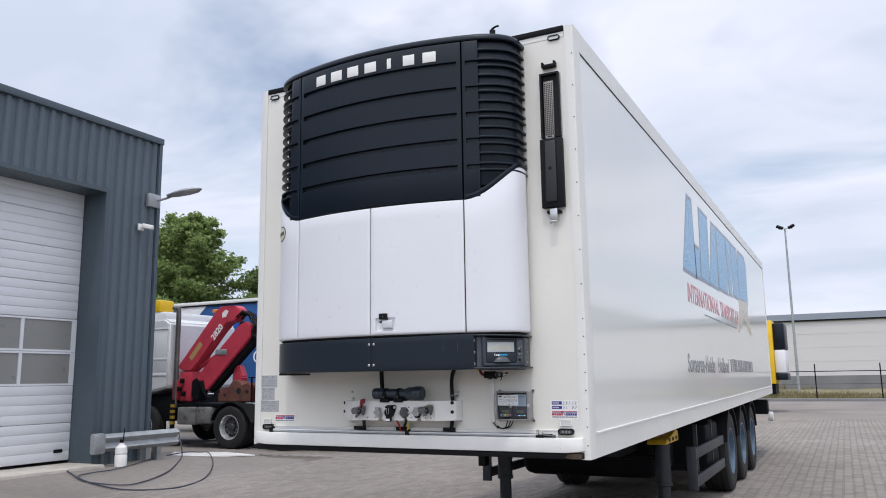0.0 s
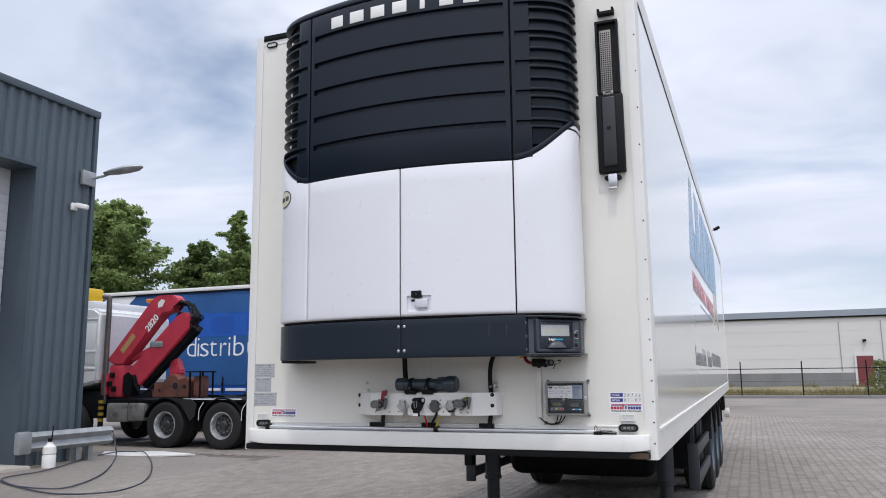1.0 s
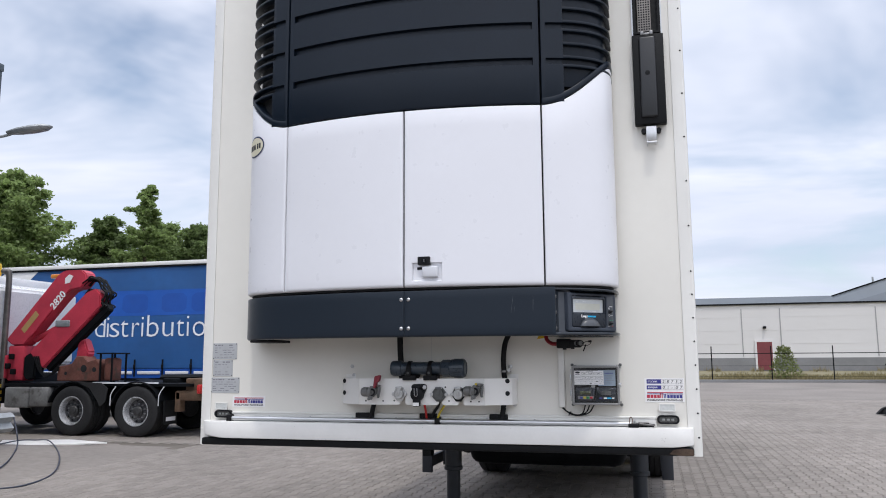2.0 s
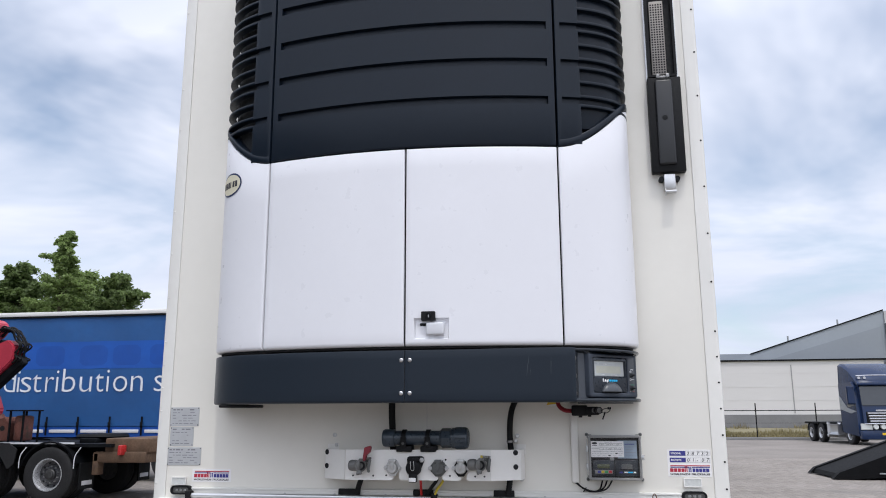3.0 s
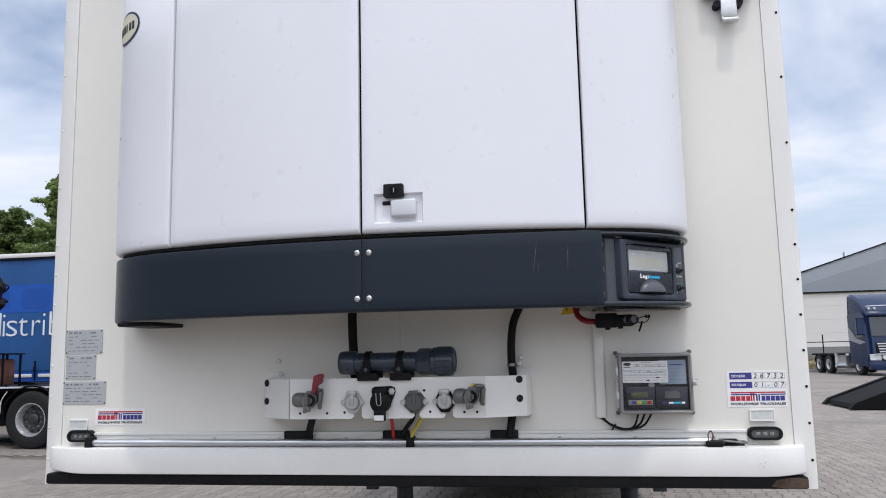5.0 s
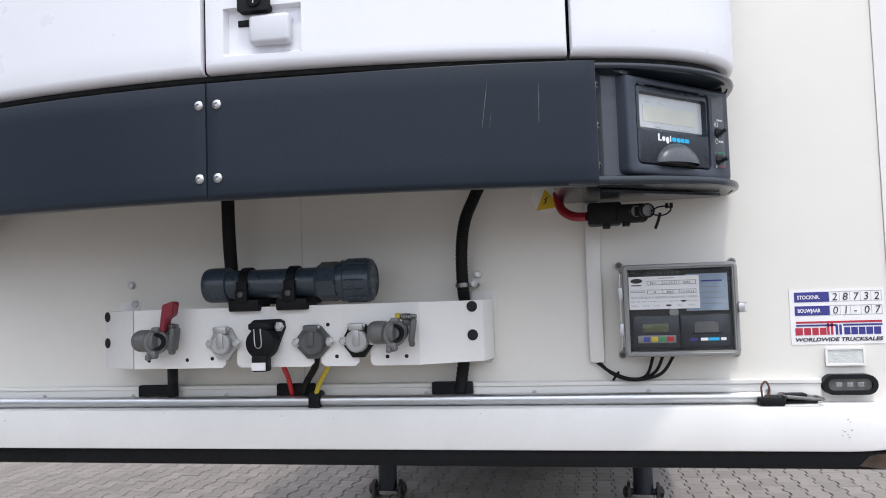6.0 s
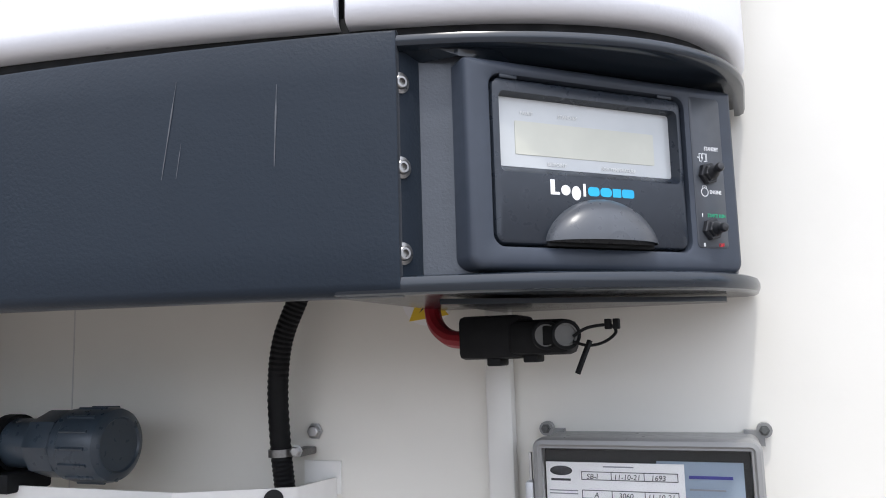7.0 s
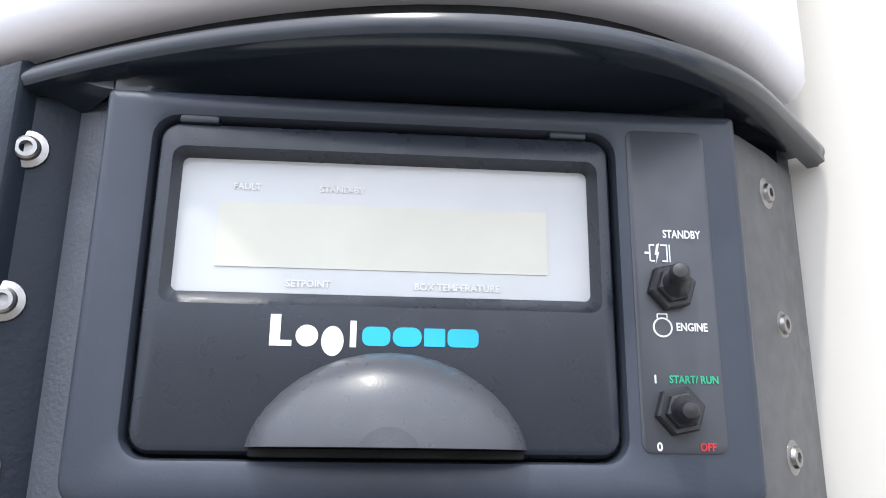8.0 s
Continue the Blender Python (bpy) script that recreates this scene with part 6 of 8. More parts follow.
    box(bm, 0.732, 0.868, -0.0815, -0.0805, 1.391, 1.4565)
    card = part("calibration_card", bm, M_CARD, ob, "white calibration card filled in by hand")
    bm = B()
    slab(bm, [(0.7475 + 0.0115 * math.cos(t), 1.448 + 0.0048 * math.sin(t)) for t in [2 * math.pi * i / 20 for i in range(20)]], "y", -0.0820, -0.0813)
    part("oval_mark", bm, M_INK, card)
    for a, b, z, h, ma in ((0.737, 0.757, 1.438, 0.0022, M_INK), (0.790, 0.820, 1.452, 0.0012, M_GREYINK), (0.735, 0.764, 1.428, 0.001, M_GREYINK), (0.735, 0.764, 1.425, 0.001, M_GREYINK)):
        bm = B()
        box(bm, a, b, -0.0819, -0.0812, z, z + h)
        part("print_bar", bm, ma, card)
    for txt, h, z, w in (("VOLGENDE F-GASSEN KEURING V\u00d3\u00d3R", 0.0058, 1.4125, 0.128), ("JAN  FEB  MRT  APR  MEI  JUN  JUL  AUG  SEP  OKT  NOV  DEC", 0.0030, 1.4055, 0.128), ("2019     2020     2021     2022     2023     2024", 0.0030, 1.3970, 0.122)):
        letters("card_print", txt, h, wall_m(0.736, -0.0818, z), M_GREYINK, card, width=w, depth=0.0002)
    for x, z in ((0.837, 1.4062), (0.808, 1.3980)):
        bm = B()
        slab(bm, [(x + 0.0055 * math.cos(t) * (1 + 0.2 * math.sin(3 * t)), z + 0.0020 * math.sin(t)) for t in [2 * math.pi * i / 14 for i in range(14)]], "y", -0.0822, -0.0813)
        part("ink_blot", bm, M_INK, card)
    for zc in (1.4435, 1.4255):
        bm = B()
        frame_slab(bm, rounded(0.768, 0.862, zc - 0.0042, zc + 0.0042, 0.0003, 1), rounded(0.7687, 0.8613, zc - 0.0035, zc + 0.0035, 0.0003, 1), "y", -0.0819, -0.0812)
        box(bm, 0.7975, 0.7982, -0.0819, -0.0812, zc - 0.004, zc + 0.004)
        box(bm, 0.8295, 0.8302, -0.0819, -0.0812, zc - 0.004, zc + 0.004)
        part("form_box", bm, M_INK, card)
    for txt, x, z in (("SB-I", 0.773, 1.4405), ("11-10-21", 0.8000, 1.4405), ("1693", 0.836, 1.4405), ("A", 0.780, 1.4225), ("3060", 0.804, 1.4225), ("11-10-21", 0.8320, 1.4225)):
        letters("handwriting", txt, 0.0072, wall_m(x, -0.0819, z), M_INK, card, shear=0.15, depth=0.0003)
    bm = B()
    lathe(bm, [(0.009, 0), (0.009, 0.004), (0.003, 0.005), (0.0005, 0.005)], wall_m(0.818, -0.0765, 1.384), 18)
    part("centre_screw", bm, M_BOX, ob)
    # ears, hinges, hasp
    for x, z, dx, dz in ((0.7165, 1.4825, -1, 1), (0.9435, 1.4825, 1, 1), (0.7165, 1.2955, -1, -1), (0.9435, 1.2955, 1, -1)):
        bm = B()
        slab(bm, [(x + 0.0078 * math.cos(t), z + 0.0078 * math.sin(t)) for t in [2 * math.pi * i / 14 for i in range(14)]], "y", -0.012, -0.001)
        box(bm, min(x, x - dx * 0.02), max(x, x - dx * 0.02), -0.011, -0.001, min(z, z - dz * 0.016), max(z, z - dz * 0.016))
        ear = part("mounting_ear", bm, M_BOX, ob)
        bm = B()
        hexbolt(bm, x, -0.012, z, 0.004, 0.003)
        part("screw", bm, M_CASEDARK, ear)
    for z in (1.424, 1.352):
        bm = B()
        box(bm, 0.7105, 0.720, -0.089, -0.062, z - 0.013, z + 0.013, 0.003)
        part("hinge", bm, M_PLATE, ob)
    bm = B()
    cyl(bm, (0.715, -0.078, 1.315), (0.715, -0.078, 1.465), 0.002, seg=6)
    part("hinge_pin", bm, M_STEEL, ob)
    bm = B()
    box(bm, 0.938, 0.952, -0.102, -0.090, 1.398, 1.401)
    box(bm, 0.938, 0.952, -0.102, -0.090, 1.381, 1.384)
    box(bm, 0.936, 0.948, -0.106, -0.088, 1.383, 1.399, 0.002)
    part("hasp", bm, M_STEEL, ob)
    bm = B()
    box(bm, 0.648, 0.680, -0.018, -0.001, 1.280, 1.618, 0.005)
    solo("cable_trunking", bm, M_POST, "white plastic cable trunking on the front wall", "cable trunking")
    for pts in ([(0.664, -0.010, 1.282), (0.690, -0.02, 1.262), (0.730, -0.03, 1.248), (0.762, -0.035, 1.256), (0.778, -0.04, 1.300)], [(0.667, -0.013, 1.282), (0.694, -0.025, 1.258), (0.735, -0.035, 1.246), (0.790, -0.035, 1.258), (0.820, -0.04, 1.300)], [(0.661, -0.008, 1.282), (0.700, -0.02, 1.255), (0.745, -0.03, 1.247), (0.780, -0.03, 1.262), (0.798, -0.04, 1.300)]):
        bm = B()
        pipe(bm, pts, 0.0032, 8, 8)
        solo("logger_cable", bm, M_BLACK, "thin black cable hanging under the data logger", "cable", group="data logger cables")
    for x, y, z, lean in ((0.702, -0.023, 1.2555, 35), (0.738, -0.032, 1.2475, 85)):
        bm = B()
        m = Matrix.Translation((x, y, z)) @ pose(0, 0, 0, 0, lean + 90, -15)
        lathe(bm, [(0.0072, -0.0018), (0.0088, -0.0018), (0.0088, 0.0018), (0.0072, 0.0018)], m, 14, close=True)
        box(bm, 0.006, 0.014, -0.0025, 0.0025, -0.0022, 0.0022, 0.0008, m=m)
        solo("cable_tie", bm, M_BLACK, "black nylon tie round the data logger cables", "cable tie", group="ties on the logger cables")


build_logger()


def build_lamps_and_stickers():
    for s in (-1, 1):
        # marker lamps in black rubber
        lx = s * 1.152
        ob = thing("marker_lamp", "clear front marker lamp in a black rubber surround", "marker lamp", at=(lx, -0.005, 1.23), group="marker lamps")
        bm = B()
        frame_slab(bm, rounded(lx - 0.0505, lx + 0.0505, 1.2105, 1.2500, 0.0195, 6), rounded(lx - 0.041, lx + 0.041, 1.2185, 1.2420, 0.0115, 6), "y", -0.024, -0.001)
        part("surround", bm, M_BLACK, ob)
        bm = B()
        slab(bm, rounded(lx - 0.041, lx + 0.041, 1.2185, 1.2420, 0.0115, 6), "y", -0.018, -0.001)
        part("lens", bm, surface("smoked_lens", (0.10, 0.105, 0.10), 0.12, var=0.5, scale=60, fine=200, coat=0.7), ob)
        for dx in (-0.020, 0.0, 0.020):
            bm = B()
            box(bm, lx + dx - 0.006, lx + dx + 0.006, -0.0192, -0.017, 1.2255, 1.2350, 0.001)
            part("led", bm, M_LED, ob)
        # top lamps
        ob = thing("top_marker_lamp", "small clear marker lamp high on the front wall", "marker lamp", at=(s * 1.167, -0.005, 3.80), group="marker lamps")
        bm = B()
        frame_slab(bm, rounded(s * 1.167 - 0.042, s * 1.167 + 0.042, 3.783, 3.819, 0.0175, 6), rounded(s * 1.167 - 0.035, s * 1.167 + 0.035, 3.790, 3.812, 0.0105, 6), "y", -0.012, 0.002)
        part("surround", bm, M_BLACK, ob)
        bm = B()
        slab(bm, rounded(s * 1.167 - 0.035, s * 1.167 + 0.035, 3.790, 3.812, 0.0105, 6), "y", -0.008, 0.002)
        part("lens", bm, M_LENS, ob)
    for x, z in ((1.150, 1.2845), (-1.172, 1.270)):
        ob = thing("reflector", "white rectangular reflector on the front wall", "reflector", at=(x, -0.003, z), group="reflectors")
        bm = B()
        frame_slab(bm, rounded(x - 0.037, x + 0.037, z - 0.018, z + 0.018, 0.002, 2), rounded(x - 0.033, x + 0.033, z - 0.014, z + 0.014, 0.001, 2), "y", -0.008, -0.0005)
        part("rim", bm, M_WHITE, ob)
        bm = B()
        box(bm, x - 0.033, x + 0.033, -0.006, -0.0005, z - 0.014, z + 0.014)
        part("prism_face", bm, M_LENS, ob)

    # dealer sticker with stock number
    ob = thing("stock_sticker", "white stock sticker with blue boxes and written numbers", "sticker", at=(1.14, -0.001, 1.31))
    bm = B()
    box(bm, 1.052, 1.230, -0.0014, -0.0003, 1.309, 1.420)
    part("paper", bm, M_CARD, ob)
    for z0, z1, txt, num in ((1.3945, 1.4145, "STOCKNR.", "28732"), (1.3675, 1.3865, "BOUWJAAR", "01-07")):
        bm = B()
        box(bm, 1.0615, 1.1270, -0.0022, -0.0013, z0, z1)
        bar = part("blue_box", bm, M_BLUEPRINT, ob)
        letters("box_legend", txt, 0.0105, wall_m(1.067, -0.0024, z0 + 0.006), M_CARD, ob, width=0.043, bold=0.0002, depth=0.0004)
        bm = B()
        frame_slab(bm, rounded(1.1275, 1.2250, z0, z1, 0.0003, 1), rounded(1.1281, 1.2244, z0 + 0.0006, z1 - 0.0006, 0.0003, 1), "y", -0.0019, -0.0013)
        for k in range(1, 5):
            box(bm, 1.1275 + 0.0195 * k, 1.1279 + 0.0195 * k, -0.0019, -0.0013, z0, z1)
        part("number_boxes", bm, M_GREYINK, ob)
        for k, ch in enumerate(num):
            letters("handwritten_digit", ch, 0.021, wall_m(1.1325 + 0.0195 * k, -0.0021, z0 + 0.0025), M_INK, ob, depth=0.0004, shear=0.12)

    def dealer_mark(ob, x0, x1, z0):
        """The dealer's mark: red and blue stripes over plain blocks, and a line of words."""
        k = (x1 - x0) / 0.163
        f = -0.0022

        def bar(a, b, c, d, ma):
            bm = B()
            box(bm, x0 + a * k, x0 + b * k, f, f + 0.0008, z0 + c * k, z0 + d * k)
            part("mark_bar", bm, ma, ob)

        bar(0.002, 0.163, 0.038, 0.042, M_REDP)
        bar(0.002, 0.078, 0.032, 0.0355, M_BLUEPRINT)
        bar(0.090, 0.163, 0.032, 0.0355, M_BLUEPRINT)
        for a, w, ma in ((0.000, 0.014, M_REDP), (0.0165, 0.013, M_REDP), (0.032, 0.012, M_REDP), (0.0465, 0.012, M_REDP), (0.092, 0.011, M_BLUEPRINT), (0.105, 0.012, M_BLUEPRINT), (0.119, 0.012, M_BLUEPRINT), (0.133, 0.012, M_BLUEPRINT), (0.147, 0.013, M_BLUEPRINT)):
            bar(a, a + w, 0.0145, 0.029, ma)
        for a in (0.060, 0.067):
            bar(a, a + 0.0045, 0.0145, 0.038, M_REDP)
        for a in (0.076, 0.083):
            bar(a, a + 0.0045, 0.0145, 0.0345, M_BLUEPRINT)
        letters("slogan", "WORLDWIDE TRUCKSALES", 0.0100 * k, wall_m(x0, f, z0 + 0.002 * k), M_INK, ob, width=0.163 * k, bold=0.0003, shear=0.2, depth=0.0004)

    dealer_mark(ob, 1.0605, 1.2235, 1.3135)
    ob = thing("dealer_sticker", "red and blue dealer sticker on the front wall", "sticker", at=(-1.01, -0.001, 1.27))
    bm = B()
    box(bm, -1.108, -0.915, -0.0014, -0.0003, 1.267, 1.325)
    part("film", bm, M_CARD, ob)
    dealer_mark(ob, -1.098, -0.925, 1.271)

    # maker's plates
    random.seed(4)
    for x0, x1, z0, z1 in ((-1.236, -1.090, 1.520, 1.607), (-1.232, -1.113, 1.428, 1.516), (-1.242, -1.070, 1.340, 1.422)):
        ob = thing("type_plate", "grey stamped metal type plate riveted to the wall", "plate", at=(x0, -0.001, z0), group="type plates")
        bm = B()
        box(bm, x0, x1, -0.0022, -0.0004, z0, z1, 0.0006, 1)
        part("plate", bm, M_PLATE, ob)
        n = 6
        for i in range(n):
            z = z1 - 0.014 - (z1 - z0 - 0.024) * i / (n - 1)
            a = x0 + 0.012
            while a < x1 - 0.03:
                w = random.uniform(0.008, 0.026)
                if random.random() < 0.7:
                    bm = B()
                    box(bm, a, min(a + w, x1 - 0.01), -0.0028, -0.0021, z, z + (0.006 if i == 0 else 0.003))
                    part("stamped_line", bm, M_GREYINK, ob)
                a += w + 0.006
        for x in (x0 + 0.005, x1 - 0.005):
            for z in (z0 + 0.005, z1 - 0.005):
                bm = B()
                lathe(bm, [(0.0028, 0), (0.002, 0.0015), (0.0005, 0.0018)], wall_m(x, -0.0022, z), 8)
                part("rivet", bm, M_INK, ob)
    # oval badge on the unit's corner panel
    ob = thing("oval_badge", "cream oval badge with a blue rim on the unit", "badge", at=(-0.86, -0.25, 2.55))
    sc, zc = s_of(-0.874), 2.622

    def oval(ru, rv, off):
        bm = B()
        rings = []
        for k in range(1, 6):
            pts = []
            for i in range(28):
                t = 2 * math.pi * i / 28
                p, nv = at_s(sc + ru * k / 5 * math.cos(t))
                pts.append((*(p + nv * off)[:2], zc + rv * k / 5 * math.sin(t)))
            rings.append(ring(bm, pts))
        bm.faces.new(rings[0])
        for a, b in zip(rings, rings[1:]):
            bridge(bm, a, b)
        bmesh.ops.recalc_face_normals(bm, faces=bm.faces[:])
        return bm

    part("rim", oval(0.088, 0.056, 0.0015), surface("navy_print", (0.02, 0.035, 0.10), 0.4), ob)
    part("face", oval(0.080, 0.048, 0.0028), surface("cream_print", (0.70, 0.66, 0.50), 0.4), ob)
    for i in range(6):
        s0 = sc - 0.062 + i * 0.021
        bm = B()
        skin(bm, s0, s0 + (0.008 if i == 3 else 0.015), zc - 0.014, zc + 0.014, 0.004, 0.0004, 0.002, step=0.02)
        part("name_block", bm, M_INK, ob)
    # warning label on the wall under the fascia
    ob = thing("warning_label", "round white label with a yellow warning triangle", "label", at=(0.57, -0.001, 1.62))
    bm = B()
    lathe(bm, [(0.034, 0), (0.034, 0.0008), (0.001, 0.0009)], wall_m(0.572, -0.0004, 1.637), 24)
    part("disc", bm, M_CARD, ob)
    bm = B()
    slab(bm, [(0.548, 1.609), (0.600, 1.615), (0.568, 1.655)], "y", -0.0020, -0.0012)
    part("triangle", bm, surface("warning_yellow", (0.75, 0.50, 0.02), 0.5), ob)
    bm = B()
    slab(bm, [(0.562, 1.619), (0.572, 1.627), (0.568, 1.629), (0.578, 1.641), (0.566, 1.633), (0.570, 1.631)], "y", -0.0026, -0.0019)
    part("flash", bm, M_INK, ob)


build_lamps_and_stickers()


def build_wear():
    """Chips and rust on the sill and on the rubber strip under it."""
    rnd = random.Random(21)
    chips = [(1.126 + rnd.gauss(0, 0.010), 1.150 + rnd.gauss(0, 0.012)) for _ in range(8)] + [(-0.02, 1.181), (0.10, 1.176), (-0.30, 1.187), (0.42, 1.184), (-0.71, 1.172)]
    for x, z in chips:
        bm = B()
        w, h = rnd.uniform(0.0006, 0.0015), rnd.uniform(0.0006, 0.0013)
        y = -0.0703
        slab(bm, [(x + w * math.cos(t) * rnd.uniform(0.6, 1.1), z + h * math.sin(t) * rnd.uniform(0.6, 1.1)) for t in [1.05 * i for i in range(6)]], "y", y - 0.0006, y + 0.001)
        part("paint_chip", bm, M_OLDRUST, trailer)
    bm = B()
    slab(bm, [(1.15, 1.078), (1.20, 1.072), (1.257, 1.074), (1.257, 1.101), (1.21, 1.104), (1.17, 1.098)], "y", -0.0512, -0.0495)
    part("rust_patch", bm, M_OLDRUST, trailer, "brown rust patch at the strip's end")


build_wear()


def build_hatch():
    ob = thing("service_hatch", "black framed wall hatch with its cover hanging open", "hatch", at=(1.13, 0, 2.6))
    X0, X1 = 1.066, 1.198
    bm = B()
    frame_slab(bm, rounded(X0 - 0.006, X1 + 0.006, 3.100, 3.562, 0.003, 2), rounded(X0, X1, 3.108, 3.553, 0.003, 2), "y", -0.010, -0.0005)
    part("trim", bm, M_ALU, ob)
    bm = B()
    frame_slab(bm, rounded(X0, X1, 3.108, 3.553, 0.003, 2), rounded(X0 + 0.014, X1 - 0.012, 3.118, 3.540, 0.003, 2), "y", -0.034, -0.0005)
    part("frame", bm, M_BLACK, ob)
    bm = B()
    box(bm, X0 + 0.014, X1 - 0.012, -0.003, -0.0005, 3.118, 3.540)
    part("back", bm, M_GAP, ob)
    bm = B()
    box(bm, X0 + 0.022, X0 + 0.088, -0.020, -0.004, 3.122, 3.500, 0.003)
    strip = part("perforated_strip", bm, surface("perforated_grey", (0.27, 0.25, 0.23), 0.45, metal=0.3, var=0.12, scale=30), ob, "grey perforated metal strip")
    hole = B()
    lathe(hole, [(0.0044, 0.0), (0.0044, 0.0006), (0.0006, 0.0007)], wall_m(0, 0, 0), 8)
    hole_me = mesh_of("perforation", hole, M_GAP)
    for i in range(5):
        for k in range(28):
            h = new("perforation", hole_me)
            h.parent = strip
            h.location = (X0 + 0.031 + 0.012 * i, -0.0201, 3.135 + 0.0128 * k)
    # the cover, hinged at the foot of the frame
    bm = B()
    box(bm, X0 - 0.008, X1 + 0.010, -0.048, -0.004, 2.640, 3.098, 0.005)
    cover = part("open_cover", bm, M_BLACK, ob)
    bm = B()
    box(bm, X0 + 0.024, X1 - 0.030, -0.062, -0.046, 2.672, 3.082, 0.009, 3)
    part("raised_rib", bm, surface("black_abs", (0.012, 0.013, 0.015), 0.35, var=0.1), cover)
    bm = B()
    lathe(bm, [(0.012, 0), (0.011, 0.002), (0.001, 0.0025)], wall_m(1.127, -0.062, 2.895), 18)
    part("boss", bm, M_BLACK, cover)
    bm = B()
    box(bm, 1.100, 1.116, -0.050, -0.030, 3.094, 3.116, 0.003)
    box(bm, 1.144, 1.160, -0.050, -0.030, 3.094, 3.116, 0.003)
    box(bm, 1.110, 1.150, -0.044, -0.030, 3.096, 3.108, 0.003)
    part("hinge", bm, M_DULLSTEEL, ob)
    bm = B()
    box(bm, 1.084, 1.180, -0.040, -0.0005, 3.590, 3.612, 0.004)
    box(bm, 1.084, 1.098, -0.044, -0.0005, 3.610, 3.628, 0.003)
    box(bm, 1.166, 1.180, -0.044, -0.0005, 3.610, 3.628, 0.003)
    part("upper_catch", bm, M_BLACK, ob)
    bm = B()
    box(bm, 1.108, 1.158, -0.040, -0.006, 2.560, 2.632, 0.003)
    pipe(bm, [(1.112, -0.036, 2.565), (1.112, -0.046, 2.545), (1.112, -0.030, 2.535)], 0.004, 6, 4)
    box(bm, 1.108, 1.158, -0.060, -0.036, 2.540, 2.552, 0.003)
    part("lower_clip", bm, M_STEEL, ob)
    for x in (1.098, 1.168):
        bm = B()
        cyl(bm, (x, -0.002, 2.612), (x, -0.034, 2.612), 0.012, seg=14)
        part("buffer", bm, M_BLACK, ob)


build_hatch()


def build_side_graphics():
    """Painted signwriting on the trailer's side: the haulier's mark as plain blue shapes, and the lines below."""
    ob = thing("side_lettering", "faded blue, red and grey signwriting on the trailer side", "signwriting", at=(1.3, 6, 1.6))
    M_SKYB = surface("faded_sky_blue", (0.17, 0.38, 0.60), 0.24, var=0.08)
    M_NAVY = surface("faded_slate", (0.15, 0.19, 0.25), 0.24, var=0.08)
    M_REDL = surface("faded_red", (0.50, 0.14, 0.17), 0.24, var=0.08)
    M_GREYL = surface("faded_grey", (0.16, 0.17, 0.19), 0.24, var=0.08)
    X = 1.2945
    # plain masses of the mark, each as (y, z) corners, with a dark outline behind
    masses = (((3.66, 2.69), (4.46, 2.69), (4.42, 3.54), (4.16, 3.54)), ((4.50, 2.70), (4.78, 2.70), (4.78, 3.02), (4.50, 3.02)), ((4.86, 2.71), (5.46, 2.71), (5.60, 3.54), (4.96, 3.54)), ((5.52, 2.72), (6.28, 2.72), (6.26, 3.54), (5.98, 3.54)),
              ((6.38, 2.74), (7.24, 2.74), (7.28, 3.55), (6.40, 3.55)), ((7.42, 2.76), (7.72, 2.76), (7.86, 3.56), (7.36, 3.56)), ((7.92, 2.78), (8.60, 2.78), (8.66, 3.56), (7.98, 3.56)), ((8.76, 2.80), (9.86, 2.80), (10.0, 3.40), (9.76, 3.57), (8.90, 3.57), (8.70, 3.30)))
    for pts in masses:
        cy, cz = sum(p[0] for p in pts) / len(pts), sum(p[1] for p in pts) / len(pts)
        for grow, off, ma in ((0.045, 0.0008, M_NAVY), (0.0, 0.0016, M_SKYB)):
            bm = B()
            slab(bm, [(y + (grow if y > cy else -grow), z + (grow if z > cz else -grow)) for y, z in pts], "x", X, X + off)
            part("mark_mass", bm, ma, ob)
    for txt, y, w, size, z, ma in (("INTERNATIONAAL", 3.82, 2.36, 0.29, 2.345, M_REDL), ("TRANSPORT", 6.28, 1.52, 0.29, 2.345, M_REDL), ("B.V.", 7.90, 0.47, 0.29, 2.345, M_REDL),
                                   ("Someren-Heide", 3.57, 1.86, 0.27, 1.60, M_GREYL), ("Holland", 5.74, 1.0, 0.27, 1.60, M_GREYL)):
        letters("painted_word", txt, size, side_m(X, y, z), ma, ob, width=w, bold=0.004, depth=0.003)
    bm = B()
    slab(bm, [(8.15, 2.22), (8.40, 2.23), (9.05, 2.50), (9.95, 2.24), (10.2, 2.26), (9.75, 2.62), (9.85, 2.80), (8.55, 2.76), (8.45, 2.56)], "x", X, X + 0.0020)
    part("beige_shape", bm, surface("faded_beige", (0.60, 0.52, 0.42), 0.24, var=0.12, scale=3), ob)
    for y0, y1 in ((4.9, 6.4), (6.7, 8.0)):
        bm = B()
        box(bm, X, X + 0.0015, y0, y1, 2.262, 2.278)
        part("rule", bm, M_GREYL, ob)
    for i in range(14):
        bm = B()
        box(bm, X, X + 0.0015, 6.96 + 0.215 * i, 7.08 + 0.215 * i + 0.03 * (i % 3), 1.61, 1.79)
        part("line_bar", bm, M_GREYL, ob)


build_side_graphics()

